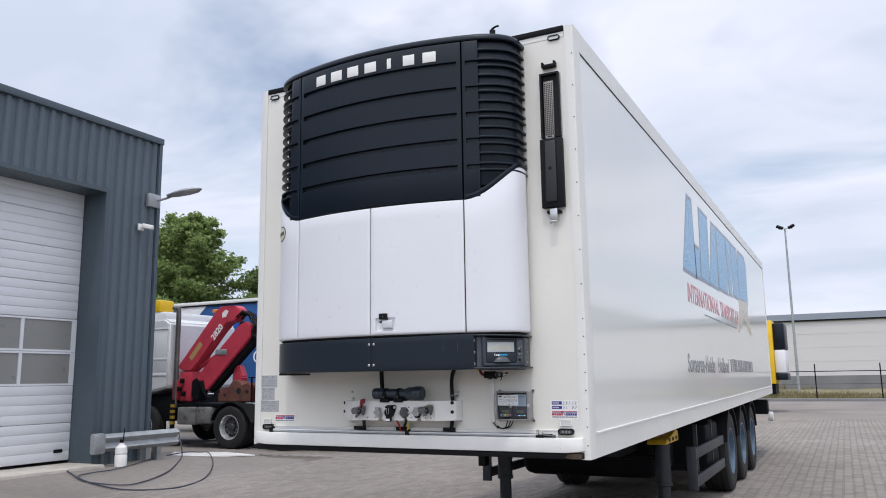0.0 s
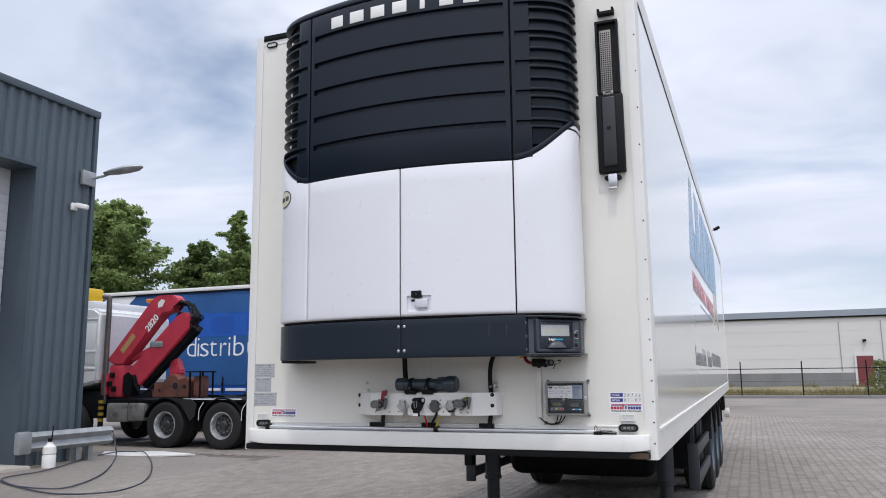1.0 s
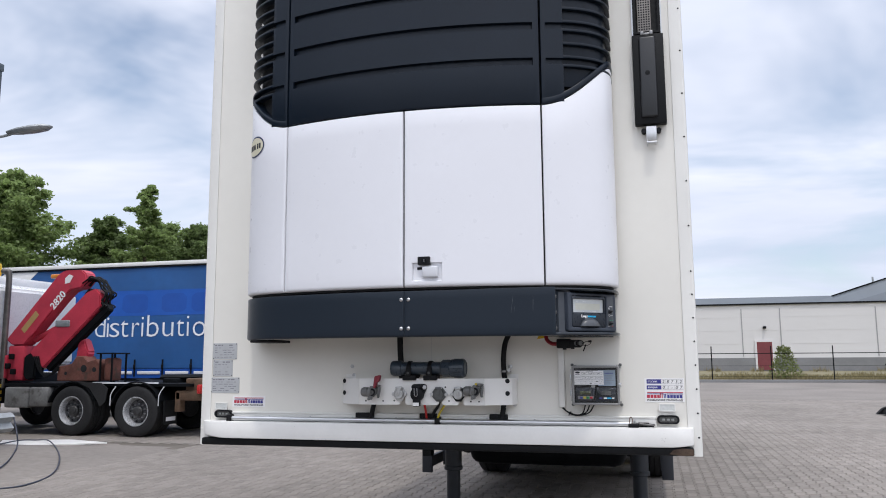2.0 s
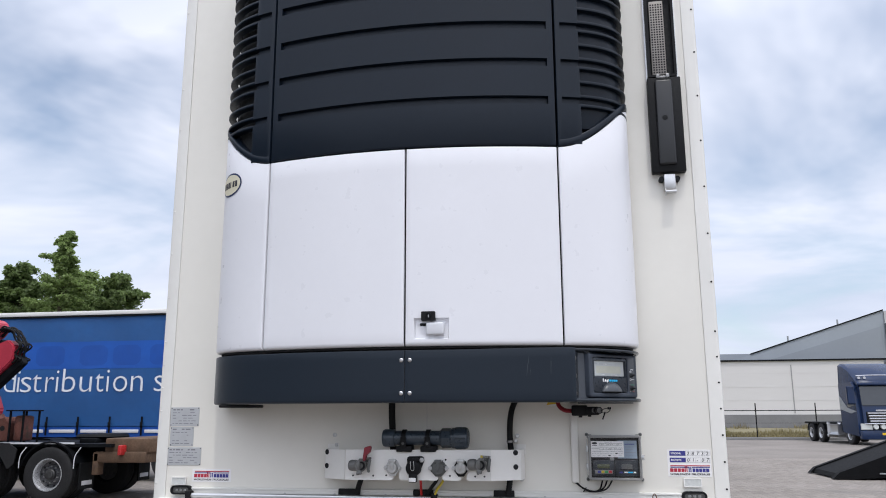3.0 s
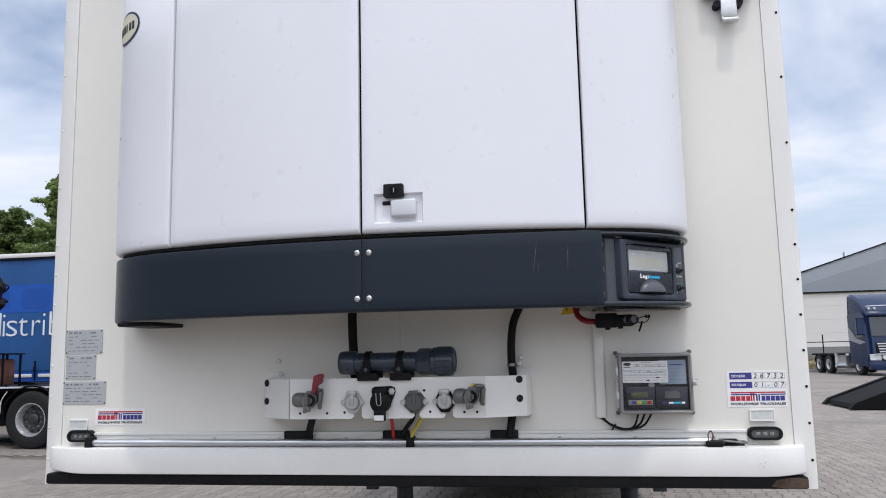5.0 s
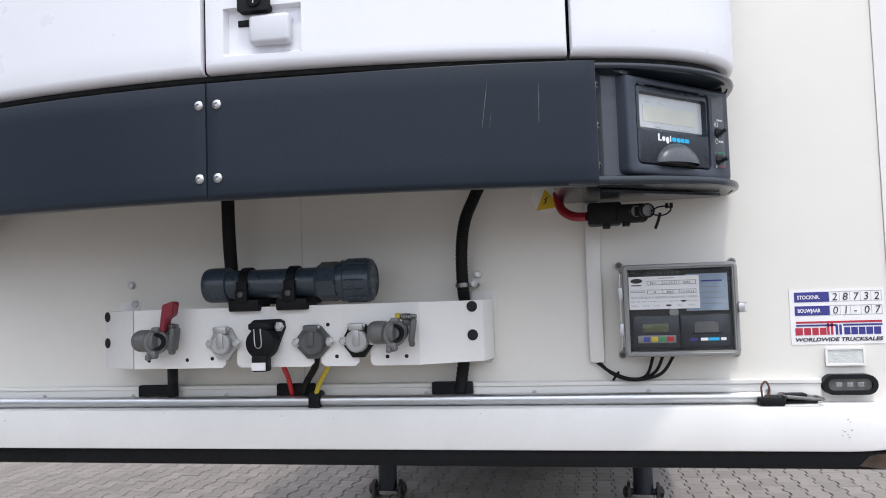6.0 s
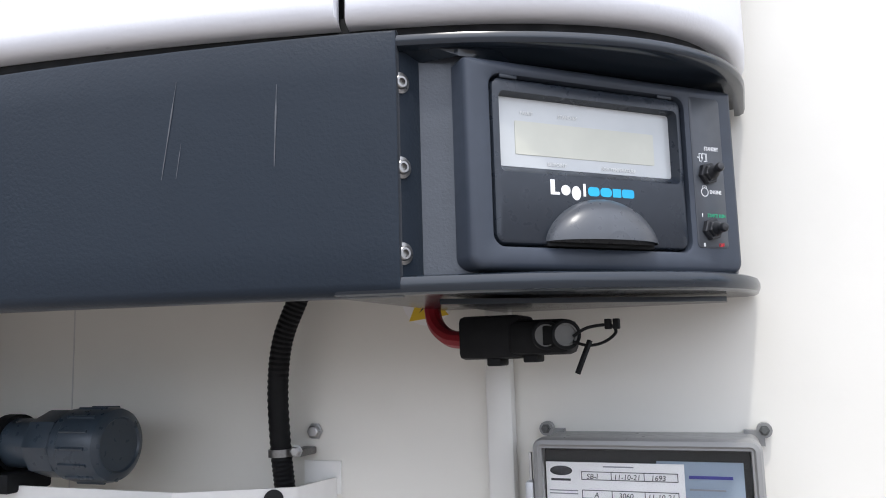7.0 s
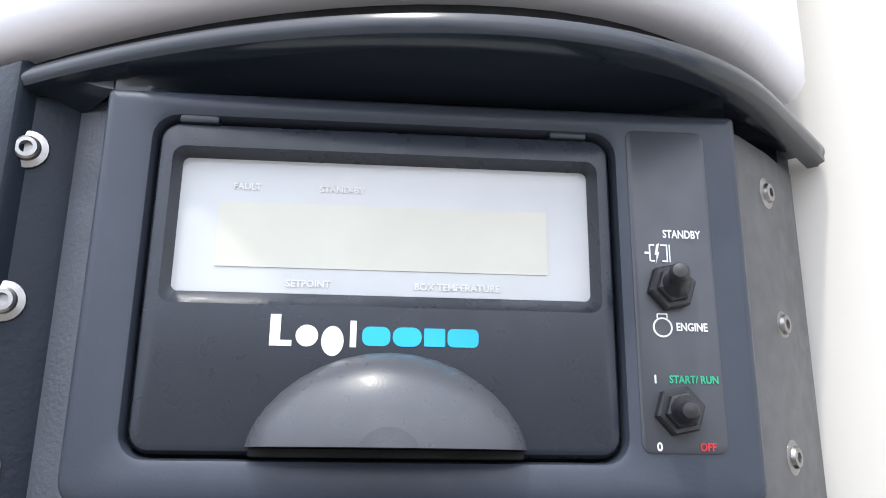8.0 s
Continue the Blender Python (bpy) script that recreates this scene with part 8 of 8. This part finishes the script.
def build_blue_tractor():
    ob = thing("blue_tractor", "dark blue tractor unit with roof lamps", "truck", m=pose(15.87, 39.6, 0, 0, 0, 5))
    bm = B()
    slab(bm, [(0.0, 0.42), (2.15, 0.60), (2.2, 3.05), (2.05, 3.15), (0.42, 3.15), (0.28, 2.95), (0.02, 1.75)], "x", -1.25, 1.25)
    front = [e for e in bm.edges if all(v.co.y < 0.45 for v in e.verts) and abs(e.verts[0].co.x - e.verts[1].co.x) < 0.01 and abs(e.verts[0].co.z - e.verts[1].co.z) > 0.15]
    bmesh.ops.bevel(bm, geom=front, offset=0.20, segments=4, affect="EDGES")
    cab = part("cab", bm, M_NAVYCAB, ob, smooth=40)
    bm = B()
    box(bm, -0.90, 0.90, -0.015, 0.06, 0.76, 1.64, 0.02)
    part("grille", bm, M_CHASSIS, cab, "black radiator grille behind chrome bars")
    bm = B()
    pipe(bm, [(-1.0, 0.50, 3.42), (-0.95, 0.36, 3.44), (0, 0.30, 3.46), (0.95, 0.36, 3.44), (1.0, 0.50, 3.42)], 0.03, 8)
    part("roof_bar", bm, M_CHROME, cab)
    bm = B()
    rows = []
    for y, z, w in ((0.30, 3.10, 1.05), (0.55, 3.40, 1.12), (1.0, 3.80, 1.18), (1.7, 4.10, 1.20), (2.15, 4.15, 1.2), (2.15, 3.1, 1.24)):
        rows.append(ring(bm, [(-w, y, 3.05), (-w, y, z - 0.12), (-w + 0.14, y, z), (w - 0.14, y, z), (w, y, z - 0.12), (w, y, 3.05)]))
    for a, b in zip(rows, rows[1:]):
        bridge(bm, a, b)
    bm.faces.new(rows[0][::-1])
    part("roof_deflector", bm, M_NAVYCAB, cab)
    bm = B()
    slab(bm, [(-1.06, 1.95), (1.06, 1.95), (1.02, 2.92), (-1.02, 2.92)], "z", 0, 0.03)
    for v in bm.verts:
        x, z, o = v.co
        v.co = Vector((x, 0.02 + (z - 1.75) * 0.217 - 0.02 - o, z))
    part("windscreen", bm, M_SCREENGLASS, cab)
    bm = B()
    box(bm, -1.15, 1.15, 0.05, 0.35, 2.95, 3.08, 0.04)
    part("sun_visor", bm, M_NAVYCAB, cab)
    for x in (-0.9, -0.62, 0.62, 0.9):
        bm = B()
        cyl(bm, (x, 0.42, 3.34), (x, 0.55, 3.34), 0.07, seg=14)
        part("roof_lamp", bm, M_CHROME, cab)
    for s in (-1, 1):
        bm = B()
        slab(bm, [(0.45, 1.95), (1.25, 1.85), (1.25, 2.85), (0.65, 2.85)], "x", s * 1.225, s * 1.262)
        part("side_window", bm, M_SCREENGLASS, cab)
        bm = B()
        box(bm, s * 1.30, s * 1.52, 0.30, 0.45, 2.05, 2.85, 0.05)
        part("mirror", bm, M_NAVYCAB, cab)
        bm = B()
        box(bm, s * 0.72, s * 1.18, -0.03, 0.06, 0.78, 1.02, 0.03)
        part("headlamp", bm, M_LENS, cab)
        bm = B()
        slab(bm, [(0.25, 1.66), (1.3, 1.85), (2.2, 2.50), (2.2, 1.78), (0.9, 1.56)], "x", s * 1.252, s * 1.258)
        part("pale_stripe", bm, M_GALV, cab)
    for k in range(4):
        bm = B()
        box(bm, -0.85 + 0.03 * k, 0.85 - 0.03 * k, -0.04, 0.04, 1.52 - 0.13 * k, 1.60 - 0.13 * k, 0.015)
        part("grille_bar", bm, M_CHROME, cab)
    bm = B()
    box(bm, -0.42, 0.42, -0.02, 0.05, 1.66, 1.74)
    part("name_bar", bm, M_CHROME, cab)
    for x in (-0.55, -0.2, 0.2, 0.55):
        bm = B()
        cyl(bm, (x, -0.16, 0.90), (x, -0.04, 0.90), 0.12, seg=16)
        part("spot_lamp", bm, M_LENS, cab)
    bm = B()
    pipe(bm, [(-1.0, 0.0, 1.05), (-0.8, -0.14, 1.05), (0, -0.18, 1.05), (0.8, -0.14, 1.05), (1.0, 0.0, 1.05)], 0.035, 10)
    part("lamp_bar", bm, M_CHROME, cab)
    bm = B()
    box(bm, -1.22, 1.22, -0.06, 0.3, 0.28, 0.72, 0.06)
    part("bumper", bm, M_NAVYCAB, cab)
    bm = B()
    box(bm, -0.26, 0.26, -0.075, -0.055, 0.50, 0.61)
    part("yellow_plate", bm, M_YELLOWP, cab)
    for x in (-0.42, 0.42):
        bm = B()
        box(bm, x - 0.05, x + 0.05, 1.0, 7.7, 0.72, 1.0)
        part("chassis_rail", bm, M_CHASSIS, ob)
    bm = B()
    box(bm, -1.2, 1.2, 2.3, 7.6, 1.0, 1.1)
    part("deck", bm, M_CHASSIS, ob)
    for s in (-1, 1):
        bm = B()
        box(bm, s * 0.65, s * 1.22, 2.5, 3.9, 0.45, 1.0, 0.14, 3)
        part("fuel_tank", bm, M_ALU, ob)
        for y in (1.35, 5.20, 6.58):
            truck_wheel(ob, s * 1.08, y, s)
        for y in (5.20, 6.58):
            bm = B()
            arcs = []
            for r in (0.57, 0.60):
                for x in (s * 0.80, s * 1.24):
                    arcs.append(ring(bm, [(x, y + r * math.cos(radians(t)), 0.505 + r * math.sin(radians(t))) for t in range(10, 175, 15)]))
            for p, q in ((0, 1), (1, 3), (3, 2), (2, 0)):
                bridge(bm, arcs[p], arcs[q], False)
            part("mudguard", bm, M_CHASSIS, ob)


build_blue_tractor()


def build_yellow_trailer():
    ob = thing("yellow_trailer", "yellow box trailer with a black and white cooling unit", "trailer", at=(-5, 33, 0))
    bm = B()
    box(bm, -13.5, 0.05, 31.9, 34.4, 1.2, 3.9, 0.03)
    part("box_body", bm, M_YELLOWP, ob)
    bm = B()
    box(bm, 0.05, 0.52, 32.2, 34.1, 2.65, 3.8, 0.08)
    part("cooler_grille", bm, M_DARK, ob)
    bm = B()
    box(bm, 0.05, 0.50, 32.2, 34.1, 1.65, 2.64, 0.06)
    part("cooler_door", bm, M_DOOR, ob)
    bm = B()
    box(bm, 0.05, 0.52, 32.2, 34.1, 1.35, 1.64, 0.03)
    part("cooler_fascia", bm, M_DARK, ob)
    bm = B()
    box(bm, -13.4, 0.0, 32.3, 34.0, 0.75, 1.2)
    box(bm, -2.6, -2.4, 32.2, 32.4, 0.0, 0.8)
    part("chassis", bm, M_CHASSIS, ob)


build_yellow_trailer()


M_RAMP = surface("matt_black_ramp", (0.005, 0.0052, 0.006), 0.7, var=0.3, scale=3, fine=30, spec=0.12)


def build_ramp():
    ob = thing("loading_ramp", "black steel loading ramp of a low trailer", "ramp", at=(7.75, 18, 0))
    for y0, y1 in ((17.3, 17.5), (19.3, 19.5)):
        bm = B()
        slab(bm, [(6.70, 0.02), (6.85, 0.17), (9.15, 1.02), (9.85, 1.05), (9.85, 0.30), (8.6, 0.10), (7.15, 0.02)], "y", y0, y1)
        part("side_beam", bm, M_RAMP, ob)
    bm = B()
    slab(bm, [(6.80, 0.04), (6.86, 0.14), (9.15, 0.98), (9.85, 1.00), (9.85, 0.30), (8.45, 0.12), (7.25, 0.05)], "y", 17.502, 19.298)
    part("ramp_body", bm, M_RAMP, ob)
    bm = B()
    box(bm, 9.86, 14.75, 17.4, 19.4, 0.35, 0.62, 0.03)
    part("trailer_frame", bm, M_RAMP, ob)
    bm = B()
    box(bm, 9.86, 15.25, 17.2, 19.6, 0.85, 1.0, 0.02)
    part("trailer_deck", bm, M_RAMP, ob)
    bm = B()
    box(bm, 7.75, 9.65, 17.27, 17.30, 0.14, 0.17)
    part("edge_strip", bm, M_GALV, ob)
    bm = B()
    box(bm, 8.3, 8.8, 17.0, 17.26, 0.0, 0.30, 0.02)
    part("support_block", bm, M_GALV, ob)


build_ramp()

# ---- trees and weeds ----
M_BARK = surface("bark", (0.11, 0.085, 0.06), 0.9, var=0.3, scale=4, fine=30, bump=0.01, bump_scale=20)


def leaf_material(name, col):
    ma = bpy.data.materials.new(name)
    ma.use_nodes = True
    n, l = ma.node_tree.nodes, ma.node_tree.links
    bs = n["Principled BSDF"]
    geo = n.new("ShaderNodeNewGeometry")
    rp = n.new("ShaderNodeValToRGB")
    rp.color_ramp.elements[0].color = (*[c * 0.7 for c in col], 1)
    rp.color_ramp.elements[1].color = (*[c * 1.35 for c in col], 1)
    l.new(geo.outputs["Random Per Island"], rp.inputs["Fac"])
    l.new(rp.outputs[0], bs.inputs["Base Color"])
    bs.inputs["Roughness"].default_value = 0.55
    tr = n.new("ShaderNodeBsdfTranslucent")
    l.new(rp.outputs[0], tr.inputs["Color"])
    mx = n.new("ShaderNodeMixShader")
    mx.inputs[0].default_value = 0.58
    l.new(bs.outputs[0], mx.inputs[1])
    l.new(tr.outputs[0], mx.inputs[2])
    l.new(mx.outputs[0], n["Material Output"].inputs["Surface"])
    return ma


M_LEAF = leaf_material("broad_leaves", (0.235, 0.315, 0.110))
M_LEAF2 = leaf_material("dark_leaves", (0.155, 0.215, 0.076))
M_BUSH = leaf_material("bush_leaves", (0.18, 0.21, 0.075))


def build_tree(name, label, at, height, spread, seed, conical, leaf_ma, crown_from=0.22, leaves=9000, leaf=0.30):
    """A trunk, limbs that leave it at different heights, and leaves in clumps along the limbs."""
    rnd = random.Random(seed)
    ob = thing(name, label, "tree", m=Matrix.Translation(at), group="trees behind the yard")
    bm = B()
    trunk = []
    n = 8
    for i in range(n + 1):
        h = height * 0.92 * i / n
        trunk.append(Vector((0.12 * height / 12 * math.sin(i * 1.7 + seed), 0.1 * math.cos(i * 1.3 + seed), h)))
    prev = None
    for i, p in enumerate(trunk):
        r = 0.24 * height / 12 * (1 - 0.9 * i / n) + 0.02
        rg = ring(bm, [p + Vector((r * math.cos(2 * math.pi * k / 8), r * math.sin(2 * math.pi * k / 8), 0)) for k in range(8)])
        if prev:
            bridge(bm, prev, rg)
        prev = rg
    tips = []
    limbs = 96
    for i in range(limbs):
        f = crown_from + (1 - crown_from) * (i / (limbs - 1)) ** 0.9
        if conical:
            f = min(crown_from + (1 - crown_from) * (i / (limbs - 1)) ** 0.85 + rnd.uniform(-0.03, 0.03), 1.0)
        base = trunk[0].lerp(trunk[-1], f)
        az = i * 2.39996 + rnd.uniform(-0.5, 0.5)
        if conical:
            reach = spread * max(1.03 - f, 0.03) ** 0.85 * rnd.uniform(0.40, 1.28)
            rise_ = rnd.uniform(0.05, 0.55) * reach
        else:
            g = (f - crown_from) / (1 - crown_from)
            reach = spread * min(1.0, 0.62 + 1.3 * g) * max(1.02 - g, 0.02) ** 0.52 * rnd.uniform(0.62, 1.12)
            rise_ = rnd.uniform(0.1, 0.75) * reach * (0.4 + g * 0.8)
        tip = base + Vector((reach * math.cos(az), reach * math.sin(az), min(rise_, height * 1.0 - base.z)))
        mid = base.lerp(tip, 0.5) + Vector((0, 0, 0.12 * reach))
        a = ring(bm, [base + Vector((0.05 * math.cos(t), 0.05 * math.sin(t), 0)) for t in (0, 2.1, 4.2)])
        b = ring(bm, [mid + Vector((0.03 * math.cos(t), 0.03 * math.sin(t), 0)) for t in (0, 2.1, 4.2)])
        c = ring(bm, [tip + Vector((0.01 * math.cos(t), 0.01 * math.sin(t), 0)) for t in (0, 2.1, 4.2)])
        bridge(bm, a, b)
        bridge(bm, b, c)
        for k in range(5):
            fat = 0.66 if conical else 1.0
            tips.append((base.lerp(tip, 0.35 + 0.17 * k) + Vector((rnd.gauss(0, 0.10), rnd.gauss(0, 0.10), 0.10 * reach + rnd.gauss(0, 0.10))) * 1.0, fat * (0.05 + 0.125 * min(reach / spread, 1.0)) * spread * (1.15 - 0.1 * k) * rnd.uniform(0.5, 1.2)))
    part("trunk", bm, M_BARK, ob)
    verts, faces = [], []
    for i in range(leaves):
        c, r = tips[rnd.randrange(len(tips))]
        q = c + Vector((rnd.gauss(0, r * 0.62), rnd.gauss(0, r * 0.62), rnd.gauss(0, r * (0.36 if conical else 0.42))))
        u = Vector((rnd.gauss(0, 1), rnd.gauss(0, 1), rnd.gauss(0, 0.6))).normalized()
        w = u.cross(Vector((rnd.gauss(0, 1), rnd.gauss(0, 1), rnd.gauss(0, 1)))).normalized()
        s = leaf * rnd.uniform(0.45, 1.1)
        k = len(verts)
        verts += [q - u * s * 0.5, q + w * s * 0.28, q + u * s * 0.5, q - w * s * 0.28]
        faces.append((k, k + 1, k + 2, k + 3))
    me = bpy.data.meshes.new("crown")
    me.from_pydata([tuple(v) for v in verts], [], faces)
    me.materials.append(leaf_ma)
    cr = new("crown", me)
    cr.parent = ob
    return ob


tree_a = build_tree("tree", "broad green deciduous tree behind the curtain trailer", (-34.2, 32.5, 0), 12.9, 4.4, 3, False, M_LEAF, crown_from=0.12, leaves=70000, leaf=0.30)
tree_b = build_tree("tree", "tall pointed green tree behind the curtain trailer", (-27.5, 35.7, 0), 12.6, 3.5, 7, True, M_LEAF, crown_from=0.12, leaves=64000, leaf=0.20)
tree_c = build_tree("tree", "dark green tree with a rounded crown behind the yard", (-24.7, 37.0, 0), 10.0, 2.6, 11, False, M_LEAF2, crown_from=0.15, leaves=46000, leaf=0.25)
# those at x 46 and beyond are out of view, added for side-wall reflections
for src, x, y, turn, k in ((tree_a, -39.5, 36.0, 80, 1.0), (tree_c, -31.4, 37.5, 40, 1.10), (tree_c, -33.6, 39.0, 150, 1.0), (tree_a, -30.5, 41.0, 200, 0.86), (tree_b, -44.0, 38.0, 120, 0.95), (tree_c, -28.6, 40.5, 250, 0.92), (tree_c, -21.0, 46.0, 10, 0.80), (tree_a, -50.0, 40.0, 300, 1.05),
                               (tree_a, 46.0, 12.0, 20, 0.8), (tree_c, 49.0, 20.0, 70, 1.0), (tree_a, 47.0, 29.0, 130, 0.85), (tree_b, 52.0, 37.0, 15, 0.8), (tree_c, 48.0, 46.0, 220, 1.1), (tree_a, 50.0, 3.0, 260, 0.75), (tree_c, 55.0, 60.0, 330, 1.2)):
    copy_thing(src, pose(x, y, 0, 0, 0, turn) @ Matrix.Scale(k, 4))
# a belt of trees out of view behind the camera, added to darken reflections
for i in range(22):
    src = (tree_c, tree_a, tree_c)[i % 3]
    copy_thing(src, pose(-66 + 6.2 * i, -60 + 3.5 * math.sin(i * 2.3), 0, 0, 0, 47 * i) @ Matrix.Scale((0.78 if src is tree_a else 0.95) + 0.07 * math.sin(i * 1.9), 4))


def build_bush():
    rnd = random.Random(5)
    for x, y, r, h, n in ((9.0, 49.6, 1.0, 2.0, 1500), (-1.6, 52.0, 0.35, 0.9, 300)):
        verts, faces = [], []
        for i in range(n):
            f = rnd.random() ** 0.8
            rr_ = r * (1.05 - 0.75 * f) * math.sqrt(rnd.random())
            az = rnd.uniform(0, 6.283)
            q = Vector((x + rr_ * math.cos(az) * 1.2, y + rr_ * math.sin(az), 0.1 + h * f * (1 + 0.25 * noise.noise((az, f * 3, 0)))))
            u = Vector((rnd.gauss(0, 0.6), rnd.gauss(0, 0.6), rnd.gauss(0.6, 0.6))).normalized()
            w = u.cross(Vector((rnd.gauss(0, 1), rnd.gauss(0, 1), rnd.gauss(0, 1)))).normalized()
            s = rnd.uniform(0.08, 0.22)
            k = len(verts)
            verts += [q - u * s * 0.5, q + w * s * 0.25, q + u * s * 0.5, q - w * s * 0.25]
            faces.append((k, k + 1, k + 2, k + 3))
        me = bpy.data.meshes.new("bush")
        me.from_pydata([tuple(v) for v in verts], [], faces)
        me.materials.append(M_BUSH)
        tagged(new("bush", me), "light green self-sown bush by the fence", "bush")
    # grass blades and weeds along the verge, and weeds at the foot of the warehouse
    verts, faces = [], []
    for i in range(26000):
        if i % 9 == 0:
            x, y, tall = rnd.uniform(-20, 34), rnd.uniform(80, 84.5), 0.9
            if noise.noise((x * 0.5, 0, 2)) < 0.15:
                continue
        else:
            x, y, tall = rnd.uniform(-16, 30), 48.3 + 14 * rnd.random() ** 1.6, 0.30
        clump = 0.5 + 0.9 * max(noise.noise((x * 0.35, y * 0.35, 5)), -0.3)
        h = tall * clump * rnd.uniform(0.5, 1.7)
        a = rnd.uniform(0, 3.14)
        w = 0.035
        lean = Vector((rnd.gauss(0, 0.25) * h, rnd.gauss(0, 0.25) * h, 0))
        k = len(verts)
        p = Vector((x, y, 0.08))
        d = Vector((math.cos(a) * w, math.sin(a) * w, 0))
        verts += [p - d, p + d, p + lean + Vector((0, 0, h))]
        faces.append((k, k + 1, k + 2))
    me = bpy.data.meshes.new("verge_grass")
    me.from_pydata([tuple(v) for v in verts], [], faces)
    me.materials.append(leaf_material("verge_blades", (0.23, 0.195, 0.10)))
    tagged(new("verge_grass", me), "tall dry grass and weeds along the fence", "grass", kind="stuff")


build_bush()

# ---- interlocking pavers, the nearest as parts, the rest joined ----
M_BED = surface("joint_sand", (0.135, 0.118, 0.098), 0.95, var=0.25, scale=3, fine=40)
PAVE_ARGS = dict(rough=0.85, var=0.20, scale=0.35, fine=22, bump=0.0015, bump_scale=160, stain=(0.15, 0.14, 0.13), stain_at=0.60, stain_scale=0.22, world_space=True)
M_PAVER = surface("paver_concrete", (0.245, 0.218, 0.193), island=0.13, **PAVE_ARGS)
M_PAVER1 = surface("paver_concrete_single", (0.245, 0.218, 0.193), random=0.13, **PAVE_ARGS)
PW, PH, PD, PT, GAP = 0.130, 0.215, 0.012, 0.014, 0.0035


def paver_outline(inset):
    w, n, h = PW / 2 + PD - inset, PW / 2 - PD - inset, PH / 2 - inset
    q = PH / 4
    k = inset * 0.6
    return [(-w, -h), (w, -h), (w, -q - PT + k), (n, -q + PT + k), (n, q - PT - k), (w, q + PT - k), (w, h), (-w, h), (-w, q + PT - k), (-n, q - PT - k), (-n, -q + PT + k), (-w, -q - PT + k)]


def paver_verts():
    """One stone: foot, shoulder and slightly smaller top."""
    return [(x, y, -0.03) for x, y in paver_outline(GAP)] + [(x, y, -0.004) for x, y in paver_outline(GAP)] + [(x, y, 0.0) for x, y in paver_outline(GAP + 0.004)]


def paver_faces(o=0):
    out = []
    for r in range(2):
        for i in range(12):
            j = (i + 1) % 12
            out.append((o + r * 12 + i, o + r * 12 + j, o + r * 12 + 12 + j, o + r * 12 + 12 + i))
    return out + [tuple(o + 24 + i for i in range(12))]


def flat_faces(o):
    """The same stone without its hidden foot."""
    return [(o + i, o + (i + 1) % 12, o + 12 + (i + 1) % 12, o + 12 + i) for i in range(12)] + [tuple(o + 12 + i for i in range(12))]


def build_pavers():
    bed = B()
    box(bed, -11.0, 10.0, -8.2, 27.0, -0.05, -0.0095)
    floor = solo("pavement", bed, M_BED, "interlocking grey concrete pavers with sandy joints", "pavement", kind="structure")
    one = bpy.data.meshes.new("paver")
    one.from_pydata(paver_verts(), [], paver_faces())
    one.materials.append(M_PAVER1)
    base = np.array(paver_verts()[12:])
    rnd = np.random.RandomState(9)
    blocks, faces, k = [], [], 0
    for i in range(161):
        x = -10.9 + PW * i
        for j in range(-45, 118):
            y = 1.6 + PH * (j + 0.5 * (i % 2))
            if y < 1.5 and not -6.9 < x < 6.5:
                continue
            if x < -6.9 and y < 9.2:
                continue
            dz = rnd.uniform(-0.0018, 0.0018)
            if -1.2 < x < 1.45 and 3.3 < y < 6.2:
                ob = new("paver", one)
                ob.parent = floor
                ob.location = (x, y, dz)
                continue
            blocks.append(base + np.array([x, y, dz]))
            faces += flat_faces(k)
            k += 24
    me = bpy.data.meshes.new("pavers_beyond")
    me.from_pydata(np.concatenate(blocks).tolist(), [], faces)
    me.materials.append(M_PAVER)
    ob = new("pavers_beyond", me)
    ob.parent = floor
    tagged(ob, kind="stuff")


build_pavers()
